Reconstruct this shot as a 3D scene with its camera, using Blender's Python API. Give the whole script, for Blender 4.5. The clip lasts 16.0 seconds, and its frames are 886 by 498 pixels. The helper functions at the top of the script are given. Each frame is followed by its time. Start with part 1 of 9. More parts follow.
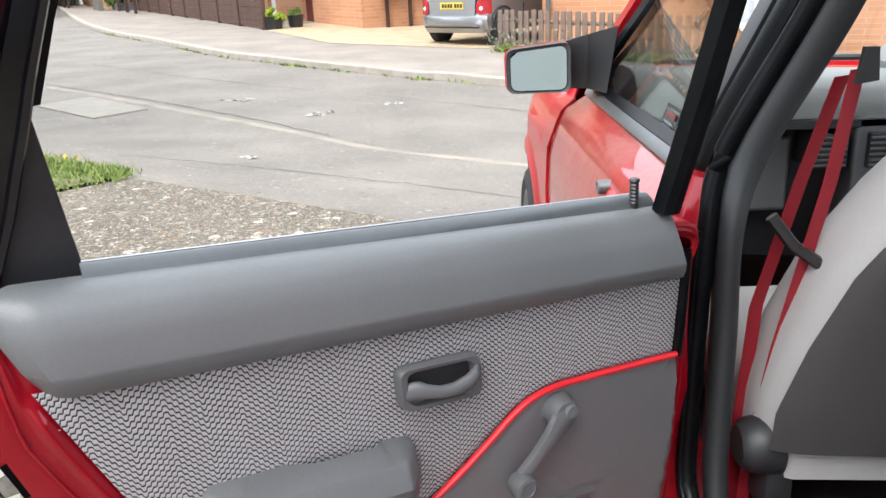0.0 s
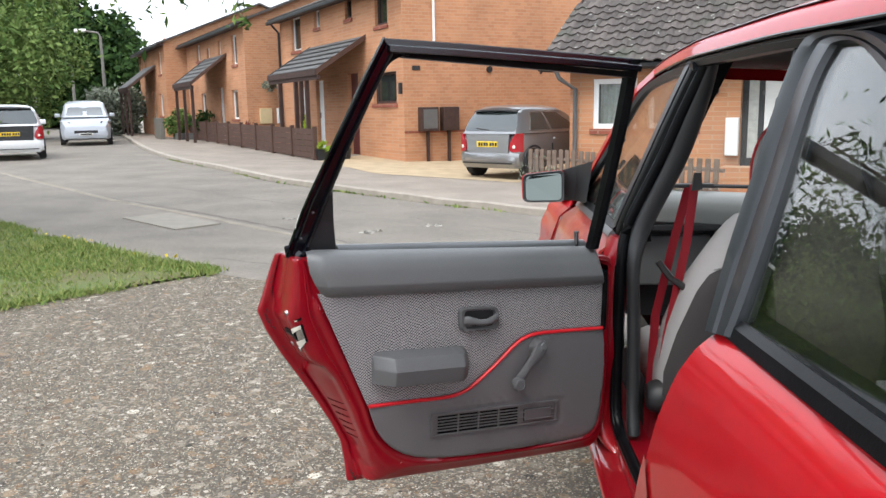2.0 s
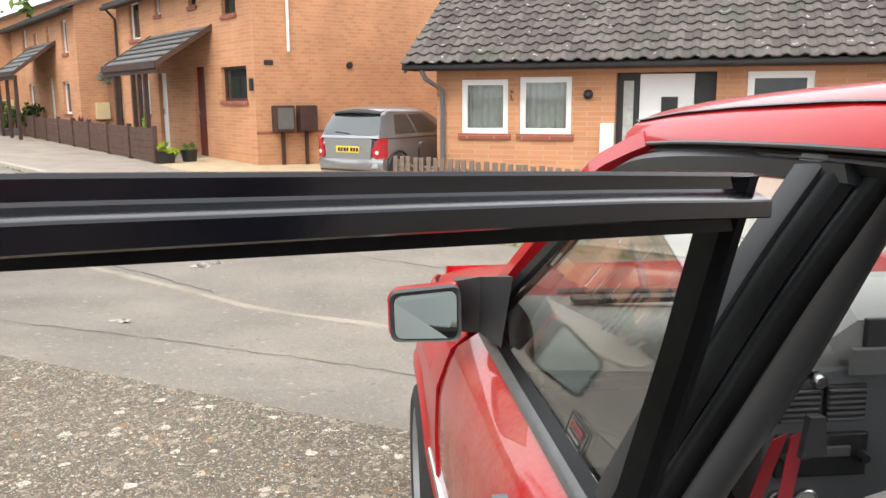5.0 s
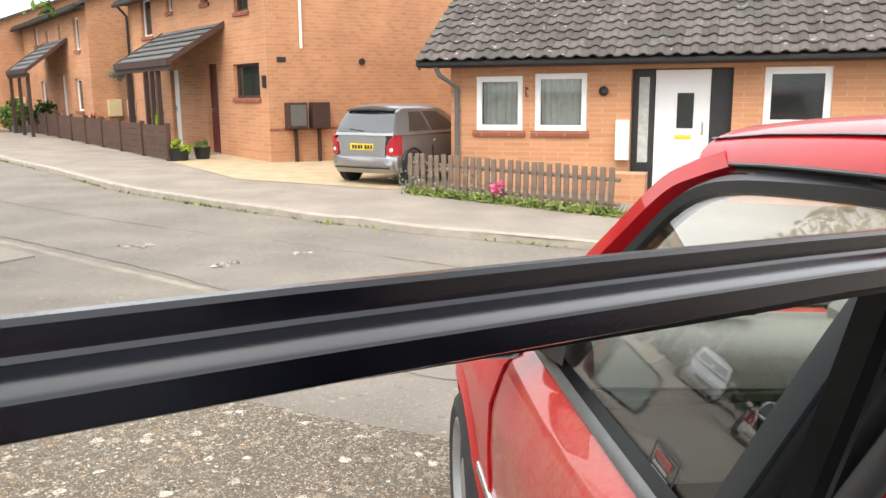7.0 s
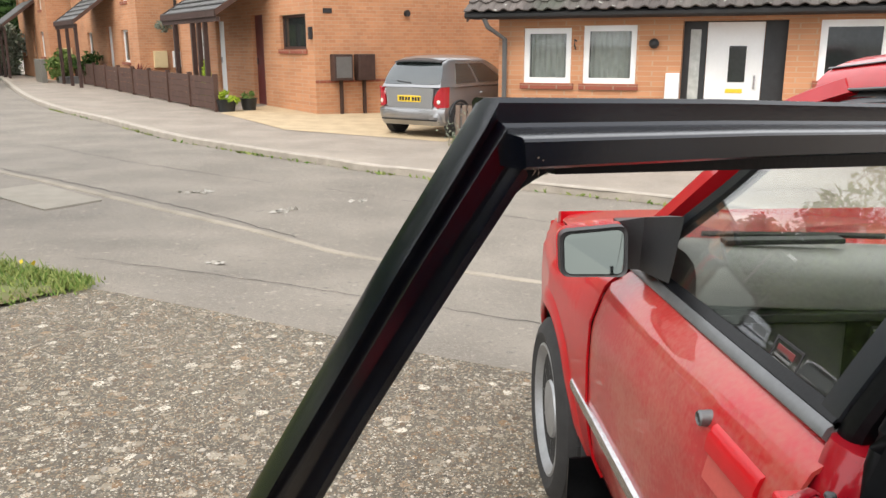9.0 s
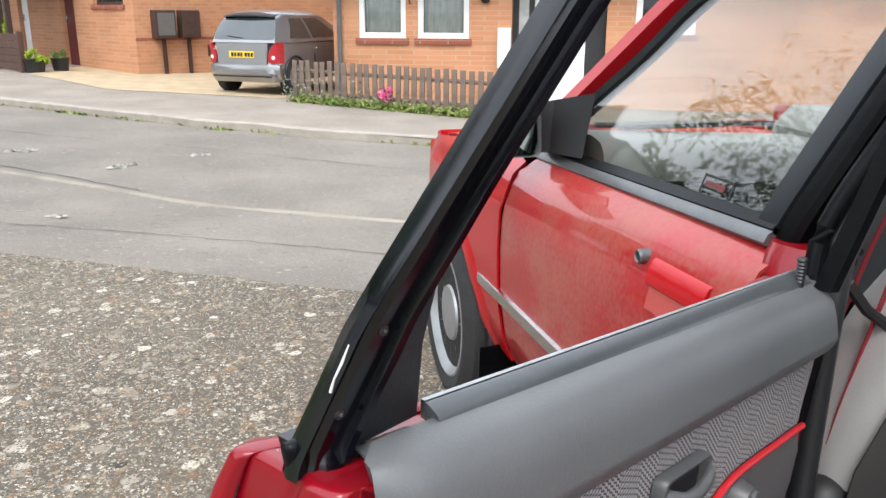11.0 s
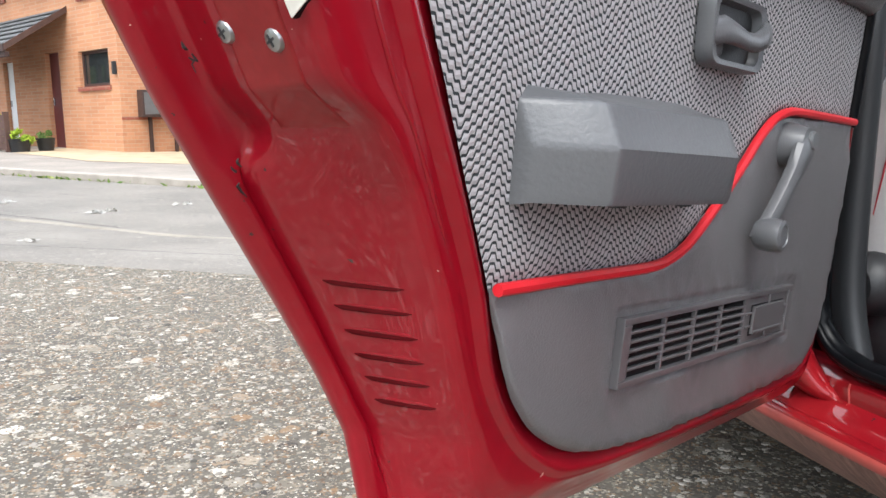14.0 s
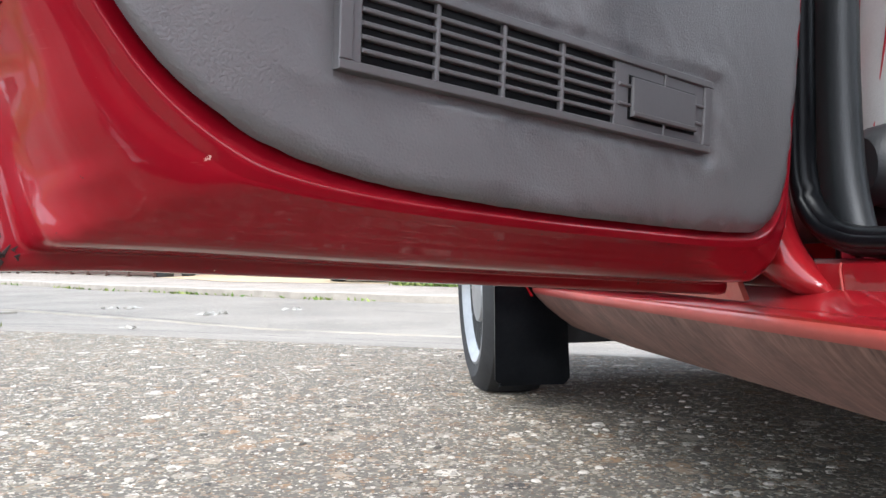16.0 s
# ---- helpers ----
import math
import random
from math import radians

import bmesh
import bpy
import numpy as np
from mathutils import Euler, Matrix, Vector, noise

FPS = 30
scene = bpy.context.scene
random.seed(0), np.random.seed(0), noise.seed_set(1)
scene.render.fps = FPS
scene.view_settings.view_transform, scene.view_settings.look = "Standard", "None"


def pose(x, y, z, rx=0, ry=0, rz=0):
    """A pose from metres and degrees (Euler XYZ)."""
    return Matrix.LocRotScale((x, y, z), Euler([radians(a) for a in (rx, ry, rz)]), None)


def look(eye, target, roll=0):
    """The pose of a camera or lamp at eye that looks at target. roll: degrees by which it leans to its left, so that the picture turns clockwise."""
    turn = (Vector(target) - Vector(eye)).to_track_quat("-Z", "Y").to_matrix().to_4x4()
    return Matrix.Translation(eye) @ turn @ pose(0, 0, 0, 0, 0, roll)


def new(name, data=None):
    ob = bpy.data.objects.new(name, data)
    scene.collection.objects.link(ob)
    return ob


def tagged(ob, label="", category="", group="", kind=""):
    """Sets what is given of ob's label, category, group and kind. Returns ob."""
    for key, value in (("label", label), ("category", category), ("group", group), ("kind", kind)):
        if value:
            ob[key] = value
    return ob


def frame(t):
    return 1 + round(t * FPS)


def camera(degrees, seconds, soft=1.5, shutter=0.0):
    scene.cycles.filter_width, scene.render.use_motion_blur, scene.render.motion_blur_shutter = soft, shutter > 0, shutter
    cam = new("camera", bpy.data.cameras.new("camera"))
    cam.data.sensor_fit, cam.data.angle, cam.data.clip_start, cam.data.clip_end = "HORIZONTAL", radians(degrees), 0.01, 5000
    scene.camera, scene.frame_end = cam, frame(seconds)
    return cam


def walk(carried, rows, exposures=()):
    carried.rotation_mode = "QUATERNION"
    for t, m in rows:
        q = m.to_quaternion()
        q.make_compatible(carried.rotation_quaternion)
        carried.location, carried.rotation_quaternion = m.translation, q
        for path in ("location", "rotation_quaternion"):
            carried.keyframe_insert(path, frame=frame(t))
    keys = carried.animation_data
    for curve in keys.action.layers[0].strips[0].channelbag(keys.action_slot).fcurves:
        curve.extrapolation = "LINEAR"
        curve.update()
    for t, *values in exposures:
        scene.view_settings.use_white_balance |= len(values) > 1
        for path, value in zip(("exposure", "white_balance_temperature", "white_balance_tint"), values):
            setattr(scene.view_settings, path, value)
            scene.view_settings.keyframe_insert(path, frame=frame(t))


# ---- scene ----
cam = camera(57.0, 16.0)
PATH = [
    (0, (0.125, 1.42, 1.143), (0.053, 3.308, 0.488), -2.6),
    (0.5, (0.06, 1.11, 1.15), (-0.061, 3.036, 0.624), -1.0),
    (1, (0.065, 0.815, 1.164), (-0.052, 2.762, 0.72), -0.9),
    (1.5, (0.122, 0.536, 1.187), (-0.016, 2.499, 0.829), -1.1),
    (2, (0.133, 0.424, 1.197), (-0.006, 2.389, 0.854), -1.0),
    (2.5, (0.125, 0.493, 1.17), (0.002, 2.451, 0.78), -0.9),
    (3, (0.104, 0.771, 1.166), (0.042, 2.72, 0.725), -0.9),
    (3.5, (0.123, 1.061, 1.206), (0.185, 3.008, 0.751), -0.9),
    (4, (0.174, 1.387, 1.255), (0.287, 3.339, 0.838), -0.5),
    (4.5, (0.172, 1.643, 1.319), (0.327, 3.604, 0.957), -0.3),
    (6.8, (0.098, 1.768, 1.371), (0.33, 3.716, 0.987), -0.6),
    (7, (0.076, 1.751, 1.379), (0.244, 3.708, 1.002), -0.5),
    (7.5, (0.04, 1.706, 1.384), (0.058, 3.672, 1.016), -1.0),
    (8, (0.018, 1.651, 1.377), (-0.05, 3.609, 0.977), -0.9),
    (8.5, (-0.018, 1.623, 1.361), (-0.071, 3.571, 0.913), -0.6),
    (8.8, (-0.064, 1.614, 1.3505), (-0.061, 3.559, 0.8865), -0.35),
    (9, (-0.107, 1.609, 1.3425), (-0.025, 3.548, 0.8615), -0.2),
    (9.2, (-0.134, 1.603, 1.329), (0.029, 3.535, 0.835), 0.1),
    (11.3, (-0.334, 1.562, 1.126), (0.168, 3.415, 0.566), -0.1),
    (11.5, (-0.347, 1.572, 1.089), (0.169, 3.424, 0.54), -0.3),
    (12, (-0.387, 1.551, 1.018), (0.161, 3.406, 0.509), -0.2),
    (12.5, (-0.394, 1.548, 0.944), (0.169, 3.416, 0.504), -0.3),
    (13, (-0.386, 1.566, 0.844), (0.181, 3.445, 0.462), -0.5),
    (13.5, (-0.353, 1.608, 0.759), (0.214, 3.495, 0.416), -0.6),
    (14, (-0.309, 1.609, 0.676), (0.22, 3.51, 0.347), -0.7),
    (14.5, (-0.236, 1.617, 0.61), (0.14, 3.557, 0.302), -1.4),
    (14.7, (-0.2005, 1.632, 0.578), (0.108, 3.5898, 0.300), -1.55),
    (15, (-0.16, 1.66, 0.508), (0.016, 3.64, 0.285), -1.7),
    (15.5, (-0.093, 1.679, 0.405), (0.004, 3.675, 0.335), -1.8),
    (16, (-0.017, 1.696, 0.361), (0.202, 3.684, 0.371), -1.6),
]
EXPOSURES = [(0.0, 1.75, 6250, 9), (1.0, 1.4, 6250, 9), (2.0, 1.22, 6300, 9), (3.0, 1.3, 6250, 9), (3.5, 1.40, 6300, 9), (4.0, 1.58, 6750, 9), (4.5, 1.42, 6800, 10), (7.0, 1.48, 6900, 10), (8.0, 1.36, 7000, 10), (9.2, 1.26, 6800, 10), (11.3, 1.42, 6250, 9), (13.0, 1.55, 6150, 9), (14.5, 1.82, 6100, 9), (15.5, 1.75, 6050, 9), (16.0, 1.9, 5950, 9)]
walk(cam, [(t, look(eye, target, roll)) for t, eye, target, roll in PATH], EXPOSURES)

# world: bright overcast sky with a weak, wide sun
world = bpy.data.worlds.new("sky")
scene.world = world
world.use_nodes = True
wn, wl = world.node_tree.nodes, world.node_tree.links
sky = wn.new("ShaderNodeTexSky")
sky.sky_type, sky.sun_disc = "NISHITA", False
sky.sun_elevation, sky.sun_rotation = radians(52), radians(200)
sky.air_density, sky.dust_density, sky.ozone_density = 1.0, 6.0, 1.0
wtc = wn.new("ShaderNodeTexCoord")
wcl = wn.new("ShaderNodeTexNoise")
wcl.inputs["Scale"].default_value, wcl.inputs["Detail"].default_value = 2.2, 6.0
wrm = wn.new("ShaderNodeValToRGB")
wrm.color_ramp.elements[0].position, wrm.color_ramp.elements[0].color = 0.35, (6.5, 7.0, 7.8, 1)
wrm.color_ramp.elements[1].position, wrm.color_ramp.elements[1].color = 0.68, (10.0, 10.2, 10.5, 1)
wmx = wn.new("ShaderNodeMix")
wmx.data_type = "RGBA"
wmx.inputs["Factor"].default_value = 0.85
wl.new(wtc.outputs["Generated"], wcl.inputs["Vector"])
wl.new(wcl.outputs["Fac"], wrm.inputs["Fac"])
wl.new(sky.outputs["Color"], wmx.inputs["A"])
wl.new(wrm.outputs["Color"], wmx.inputs["B"])
wl.new(wmx.outputs["Result"], wn["Background"].inputs["Color"])
wn["Background"].inputs["Strength"].default_value = 0.11

sun = new("sun", bpy.data.lights.new("sun", "SUN"))
sun.data.energy, sun.data.angle, sun.data.color = 0.9, radians(25), (1.0, 0.96, 0.9)
sun.matrix_world = look((-6, -14, 20), (0, 0, 0))


# ---- materials ----
def mat(name, color, rough=0.6, metal=0.0, var=0.15, scale=8.0, fine=60.0, bump=0.0, bscale=80.0, coat=0.0, spec=0.5, color2=None):
    """A surface with a base colour that varies at two scales and fine relief."""
    m = bpy.data.materials.new(name)
    m.use_nodes = True
    n, l = m.node_tree.nodes, m.node_tree.links
    b = n["Principled BSDF"]
    b.inputs["Roughness"].default_value, b.inputs["Metallic"].default_value = rough, metal
    b.inputs["Specular IOR Level"].default_value = spec
    b.inputs["Coat Weight"].default_value, b.inputs["Coat Roughness"].default_value = coat, 0.04
    tc = n.new("ShaderNodeTexCoord")
    c2 = color2 or tuple(max(0.0, c * (1 - var) - 0.01 * var) for c in color)
    big, small = n.new("ShaderNodeTexNoise"), n.new("ShaderNodeTexNoise")
    big.inputs["Scale"].default_value, big.inputs["Detail"].default_value = scale, 5.0
    small.inputs["Scale"].default_value, small.inputs["Detail"].default_value = fine, 3.0
    add = n.new("ShaderNodeMath")
    add.operation = "MULTIPLY_ADD"
    add.inputs[1].default_value, = (0.5,)
    ramp = n.new("ShaderNodeValToRGB")
    ramp.color_ramp.elements[0].position, ramp.color_ramp.elements[0].color = 0.5, (*c2, 1)
    ramp.color_ramp.elements[1].position, ramp.color_ramp.elements[1].color = 0.95, (*color, 1)
    l.new(tc.outputs["Object"], big.inputs["Vector"])
    l.new(tc.outputs["Object"], small.inputs["Vector"])
    l.new(small.outputs["Fac"], add.inputs[0])
    l.new(big.outputs["Fac"], add.inputs[2])
    l.new(add.outputs[0], ramp.inputs["Fac"])
    l.new(ramp.outputs["Color"], b.inputs["Base Color"])
    if bump:
        bt = n.new("ShaderNodeTexNoise")
        bt.inputs["Scale"].default_value, bt.inputs["Detail"].default_value = bscale, 4.0
        bp = n.new("ShaderNodeBump")
        bp.inputs["Strength"].default_value, bp.inputs["Distance"].default_value = bump, 0.004
        l.new(tc.outputs["Object"], bt.inputs["Vector"])
        l.new(bt.outputs["Fac"], bp.inputs["Height"])
        l.new(bp.outputs["Normal"], b.inputs["Normal"])
    return m


RED = mat("red_paint", (0.39, 0.005, 0.010), 0.40, 0, 0.10, 5, 40, 0.012, 30, coat=0.55, spec=0.12)


def chipped(name):
    """Red paint with stone chips down to primer and dull dirt."""
    m = mat(name, (0.22, 0.003, 0.010), 0.34, 0, 0.16, 6, 50, 0.02, 30, coat=0.8, spec=0.12)
    n, l = m.node_tree.nodes, m.node_tree.links
    b = n["Principled BSDF"]
    tc = n.new("ShaderNodeTexCoord")
    last = b.inputs["Base Color"].links[0].from_socket
    for sc, lo, hi, col in ((3.5, 0.5, 0.78, (0.265, 0.010, 0.013)), (120.0, 0.735, 0.75, (0.05, 0.02, 0.018)), (170.0, 0.765, 0.78, (0.55, 0.33, 0.28))):
        nz, mr, mx = n.new("ShaderNodeTexNoise"), n.new("ShaderNodeMapRange"), n.new("ShaderNodeMix")
        nz.inputs["Scale"].default_value, nz.inputs["Detail"].default_value = sc, 3.0
        mr.inputs["From Min"].default_value, mr.inputs["From Max"].default_value = lo, hi
        mx.data_type = "RGBA"
        mx.inputs["B"].default_value = (*col, 1)
        l.new(tc.outputs["Object"], nz.inputs["Vector"])
        l.new(nz.outputs["Fac"], mr.inputs["Value"])
        l.new(mr.outputs[0], mx.inputs["Factor"])
        l.new(last, mx.inputs["A"])
        last = mx.outputs["Result"]
    # fine dull scratches where feet and the kerb have rubbed the low part
    sep, low_ = n.new("ShaderNodeSeparateXYZ"), n.new("ShaderNodeMapRange")
    low_.inputs["From Min"].default_value, low_.inputs["From Max"].default_value = 0.56, 0.44
    mp, sn, sm, mk, mx = n.new("ShaderNodeMapping"), n.new("ShaderNodeTexNoise"), n.new("ShaderNodeMapRange"), n.new("ShaderNodeMath"), n.new("ShaderNodeMix")
    mp.inputs["Rotation"].default_value, mp.inputs["Scale"].default_value = (0.0, 0.6, 0.0), (30.0, 30.0, 260.0)
    sn.inputs["Scale"].default_value, sn.inputs["Detail"].default_value = 1.0, 4.0
    sm.inputs["From Min"].default_value, sm.inputs["From Max"].default_value, sm.inputs["To Max"].default_value = 0.69, 0.76, 0.35
    mk.operation, mx.data_type = "MULTIPLY", "RGBA"
    mx.inputs["B"].default_value = (0.30, 0.075, 0.065, 1)
    l.new(tc.outputs["Object"], sep.inputs[0])
    l.new(sep.outputs[2], low_.inputs["Value"])
    l.new(tc.outputs["Object"], mp.inputs["Vector"])
    l.new(mp.outputs[0], sn.inputs["Vector"])
    l.new(sn.outputs["Fac"], sm.inputs["Value"])
    l.new(sm.outputs[0], mk.inputs[0])
    l.new(low_.outputs[0], mk.inputs[1])
    l.new(mk.outputs[0], mx.inputs["Factor"])
    l.new(last, mx.inputs["A"])
    l.new(mx.outputs["Result"], b.inputs["Base Color"])
    return m


RED_DOOR = chipped("chipped_red_paint")


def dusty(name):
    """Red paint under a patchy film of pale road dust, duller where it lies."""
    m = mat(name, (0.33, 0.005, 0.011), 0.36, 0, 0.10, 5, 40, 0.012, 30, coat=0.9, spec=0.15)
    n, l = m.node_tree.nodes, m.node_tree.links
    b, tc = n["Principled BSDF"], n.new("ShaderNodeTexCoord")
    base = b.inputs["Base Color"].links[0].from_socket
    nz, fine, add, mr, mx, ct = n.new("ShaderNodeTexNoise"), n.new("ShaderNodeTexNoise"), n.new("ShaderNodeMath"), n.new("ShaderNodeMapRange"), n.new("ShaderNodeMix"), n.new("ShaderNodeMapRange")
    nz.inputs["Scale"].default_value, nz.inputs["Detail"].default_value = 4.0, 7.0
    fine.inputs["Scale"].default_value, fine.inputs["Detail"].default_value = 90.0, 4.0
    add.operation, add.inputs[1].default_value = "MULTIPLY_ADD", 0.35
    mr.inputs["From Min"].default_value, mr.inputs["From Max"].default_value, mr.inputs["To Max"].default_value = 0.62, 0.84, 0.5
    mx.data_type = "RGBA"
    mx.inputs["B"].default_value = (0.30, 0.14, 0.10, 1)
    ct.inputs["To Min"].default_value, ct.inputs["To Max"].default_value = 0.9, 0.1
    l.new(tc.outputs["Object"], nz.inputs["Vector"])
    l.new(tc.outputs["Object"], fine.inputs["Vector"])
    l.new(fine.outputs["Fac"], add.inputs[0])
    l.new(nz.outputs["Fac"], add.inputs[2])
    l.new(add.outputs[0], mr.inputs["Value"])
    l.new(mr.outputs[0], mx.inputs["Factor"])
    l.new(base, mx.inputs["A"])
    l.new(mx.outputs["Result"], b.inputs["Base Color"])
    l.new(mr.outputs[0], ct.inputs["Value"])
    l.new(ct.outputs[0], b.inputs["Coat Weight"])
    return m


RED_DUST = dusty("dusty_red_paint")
RED_PAD = mat("scuffed_red_paint", (0.225, 0.012, 0.014), 0.42, 0, 0.25, 14, 160, 0.03, 90, coat=0.25, spec=0.25)
# darkened red: the shade within the pressed slots, put into the colour
SLOT = mat("slot_shade_red", (0.06, 0.004, 0.005), 0.9, 0, 0.2, 20, 100, spec=0.05)
RUST = mat("dark_rust_chip", (0.022, 0.011, 0.010), 0.8, 0, 0.4, 60, 300)
RED_WORN = mat("worn_red_paint", (0.40, 0.06, 0.05), 0.55, 0, 0.2, 9, 90, 0.05, 60, coat=0.3)
BLACK = mat("black_painted_metal", (0.0025, 0.0035, 0.0065), 0.17, 0, 0.3, 12, 120, 0.015, 400, spec=0.6)
PILLAR = mat("satin_black_pillar", (0.017, 0.020, 0.024), 0.34, 0, 0.2, 8, 200, 0.05, 500, spec=0.45)
SEALG = mat("grey_rubber_seal", (0.07, 0.076, 0.08), 0.3, 0, 0.2, 8, 100, 0.05, 100)
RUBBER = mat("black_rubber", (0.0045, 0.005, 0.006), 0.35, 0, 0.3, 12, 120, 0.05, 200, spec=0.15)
ARMV = mat("leather_grained_grey_plastic", (0.098, 0.10, 0.104), 0.4, 0, 0.12, 9, 300, 0.14, 260)
LINING = mat("dull_grey_lining_plastic", (0.022, 0.024, 0.026), 0.45, 0, 0.12, 7, 300, 0.1, 500)
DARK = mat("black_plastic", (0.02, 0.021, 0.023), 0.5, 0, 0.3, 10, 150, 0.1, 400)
GREYP = mat("dark_grey_plastic", (0.113, 0.118, 0.121), 0.40, 0, 0.12, 7, 300, 0.18, 700)
GRILLE = mat("charcoal_grille_plastic", (0.092, 0.087, 0.09), 0.42, 0, 0.12, 9, 300, 0.05, 700, spec=0.8)


def streaked(name, base, streak):
    """Dirty paint rubbed in slanting streaks."""
    m = mat(name, base, 0.6, 0, 0.6, 12, 90, 0.3, 60)
    n, l = m.node_tree.nodes, m.node_tree.links
    b, tc, mp, nz, mr, mx = n["Principled BSDF"], n.new("ShaderNodeTexCoord"), n.new("ShaderNodeMapping"), n.new("ShaderNodeTexNoise"), n.new("ShaderNodeMapRange"), n.new("ShaderNodeMix")
    was = b.inputs["Base Color"].links[0].from_socket
    mp.inputs["Rotation"].default_value, mp.inputs["Scale"].default_value = (0.6, 0.0, 0.0), (14.0, 150.0, 9.0)
    nz.inputs["Scale"].default_value, nz.inputs["Detail"].default_value = 1.0, 5.0
    mr.inputs["From Min"].default_value, mr.inputs["From Max"].default_value, mr.inputs["To Max"].default_value = 0.48, 0.74, 0.42
    mx.data_type = "RGBA"
    mx.inputs["B"].default_value = (*streak, 1)
    l.new(tc.outputs["Object"], mp.inputs["Vector"])
    l.new(mp.outputs[0], nz.inputs["Vector"])
    l.new(nz.outputs["Fac"], mr.inputs["Value"])
    l.new(mr.outputs[0], mx.inputs["Factor"])
    l.new(was, mx.inputs["A"])
    l.new(mx.outputs["Result"], b.inputs["Base Color"])
    return m


GRIME = streaked("grimy_sill_paint", (0.20, 0.105, 0.085), (0.36, 0.22, 0.185))
GREYM = mat("mid_grey_plastic", (0.092, 0.094, 0.098), 0.36, 0, 0.12, 9, 300, 0.1, 700)
VINYL = mat("dark_grey_vinyl", (0.120, 0.116, 0.119), 0.42, 0, 0.06, 5, 250, 0.24, 560, spec=0.75)
PIPE = mat("red_piping_vinyl", (0.52, 0.012, 0.02), 0.4, 0, 0.1, 9, 80)
DASH = mat("grey_dashboard_plastic", (0.22, 0.225, 0.22), 0.5, 0, 0.12, 5, 200, 0.15, 500)
FABRIC = mat("light_grey_seat_fabric", (0.34, 0.33, 0.325), 0.9, 0, 0.12, 6, 300, 0.2, 500)
FABMID = mat("mid_grey_seat_fabric", (0.17, 0.165, 0.165), 0.9, 0, 0.12, 6, 300, 0.2, 500)
FABDARK = mat("dark_grey_seat_fabric", (0.045, 0.041, 0.041), 0.85, 0, 0.15, 4, 300, 0.2, 500)
CHROME = mat("worn_chrome", (0.55, 0.55, 0.56), 0.25, 1.0, 0.2, 40, 200)
STEEL = mat("zinc_screw_metal", (0.45, 0.46, 0.47), 0.38, 1.0, 0.25, 60, 200)
LOCKPIN = mat("dull_lock_button", (0.07, 0.07, 0.073), 0.4, 0.8, 0.2, 60, 200)
ALLOY = mat("silver_alloy", (0.34, 0.35, 0.36), 0.4, 0.6, 0.2, 20, 100)
TYRE = mat("tyre_rubber", (0.02, 0.02, 0.021), 0.75, 0, 0.3, 20, 100, 0.2, 120)
WHITEP = mat("white_plastic", (0.72, 0.71, 0.66), 0.45, 0, 0.1, 20, 100)
UPVC = mat("white_window_frame", (0.78, 0.79, 0.79), 0.4, 0, 0.06, 3, 30)
BELTTRIM = mat("dull_belt_moulding", (0.16, 0.165, 0.17), 0.35, 0.6, 0.2, 20, 100)
CARPET = mat("dark_carpet", (0.02, 0.012, 0.013), 0.95, 0, 0.3, 20, 200, 0.3, 300)
BELT = mat("red_seat_belt", (0.33, 0.008, 0.02), 0.7, 0, 0.15, 20, 400, 0.1, 600)
PLATE = mat("yellow_plate", (0.75, 0.52, 0.03), 0.4, 0, 0.05, 10, 60)
SILVER = mat("silver_car_paint", (0.34, 0.342, 0.35), 0.28, 0.8, 0.08, 3, 60, coat=0.5)
WHITECAR = mat("white_car_paint", (0.72, 0.73, 0.74), 0.25, 0, 0.05, 3, 60, coat=0.5)
PALECAR = mat("pale_silver_car_paint", (0.42, 0.45, 0.5), 0.28, 0.2, 0.05, 3, 60, coat=0.5)
CARGLASS = mat("dark_car_glass", (0.03, 0.04, 0.042), 0.05, 0, 0.2, 2, 20, coat=1.0, spec=1.0)
TAIL = mat("red_tail_lamp", (0.36, 0.012, 0.02), 0.2, 0, 0.1, 20, 80, coat=0.5)
ROOFT = mat("dark_roof_tile", (0.085, 0.075, 0.07), 0.85, 0, 0.45, 5, 60, 0.3, 60)
SLATE = mat("grey_canopy_slate", (0.12, 0.12, 0.12), 0.8, 0, 0.3, 6, 60, 0.3, 50)
BROWN = mat("dark_brown_timber", (0.055, 0.028, 0.022), 0.7, 0, 0.35, 8, 90, 0.2, 60)
FENCE = mat("dark_brown_fence", (0.085, 0.042, 0.03), 0.75, 0, 0.35, 4, 60, 0.2, 40)
PICKET = mat("weathered_picket_wood", (0.20, 0.145, 0.112), 0.8, 0, 0.45, 6, 60, 0.3, 50)
MAROON = mat("maroon_door_paint", (0.12, 0.02, 0.02), 0.45, 0, 0.2, 4, 60)
CONC = mat("pale_kerb_concrete", (0.38, 0.34, 0.29), 0.85, 0, 0.3, 6, 80, 0.3, 60)
PALEDRIVE = mat("cream_paved_drive", (0.46, 0.36, 0.23), 0.85, 0, 0.25, 3, 40, 0.2, 40)
PIPEG = mat("grey_downpipe", (0.12, 0.12, 0.12), 0.5, 0, 0.2, 6, 60)
CURTAIN = mat("net_curtain", (0.5, 0.52, 0.5), 0.9, 0, 0.3, 12, 60)
BARK = mat("bark", (0.09, 0.07, 0.05), 0.9, 0, 0.4, 12, 60, 0.5, 30)
LAMPG = mat("grey_lamp_post", (0.18, 0.17, 0.15), 0.6, 0, 0.2, 6, 60)
CREAM = mat("cream_meter_box", (0.6, 0.48, 0.28), 0.6, 0, 0.1, 6, 60)


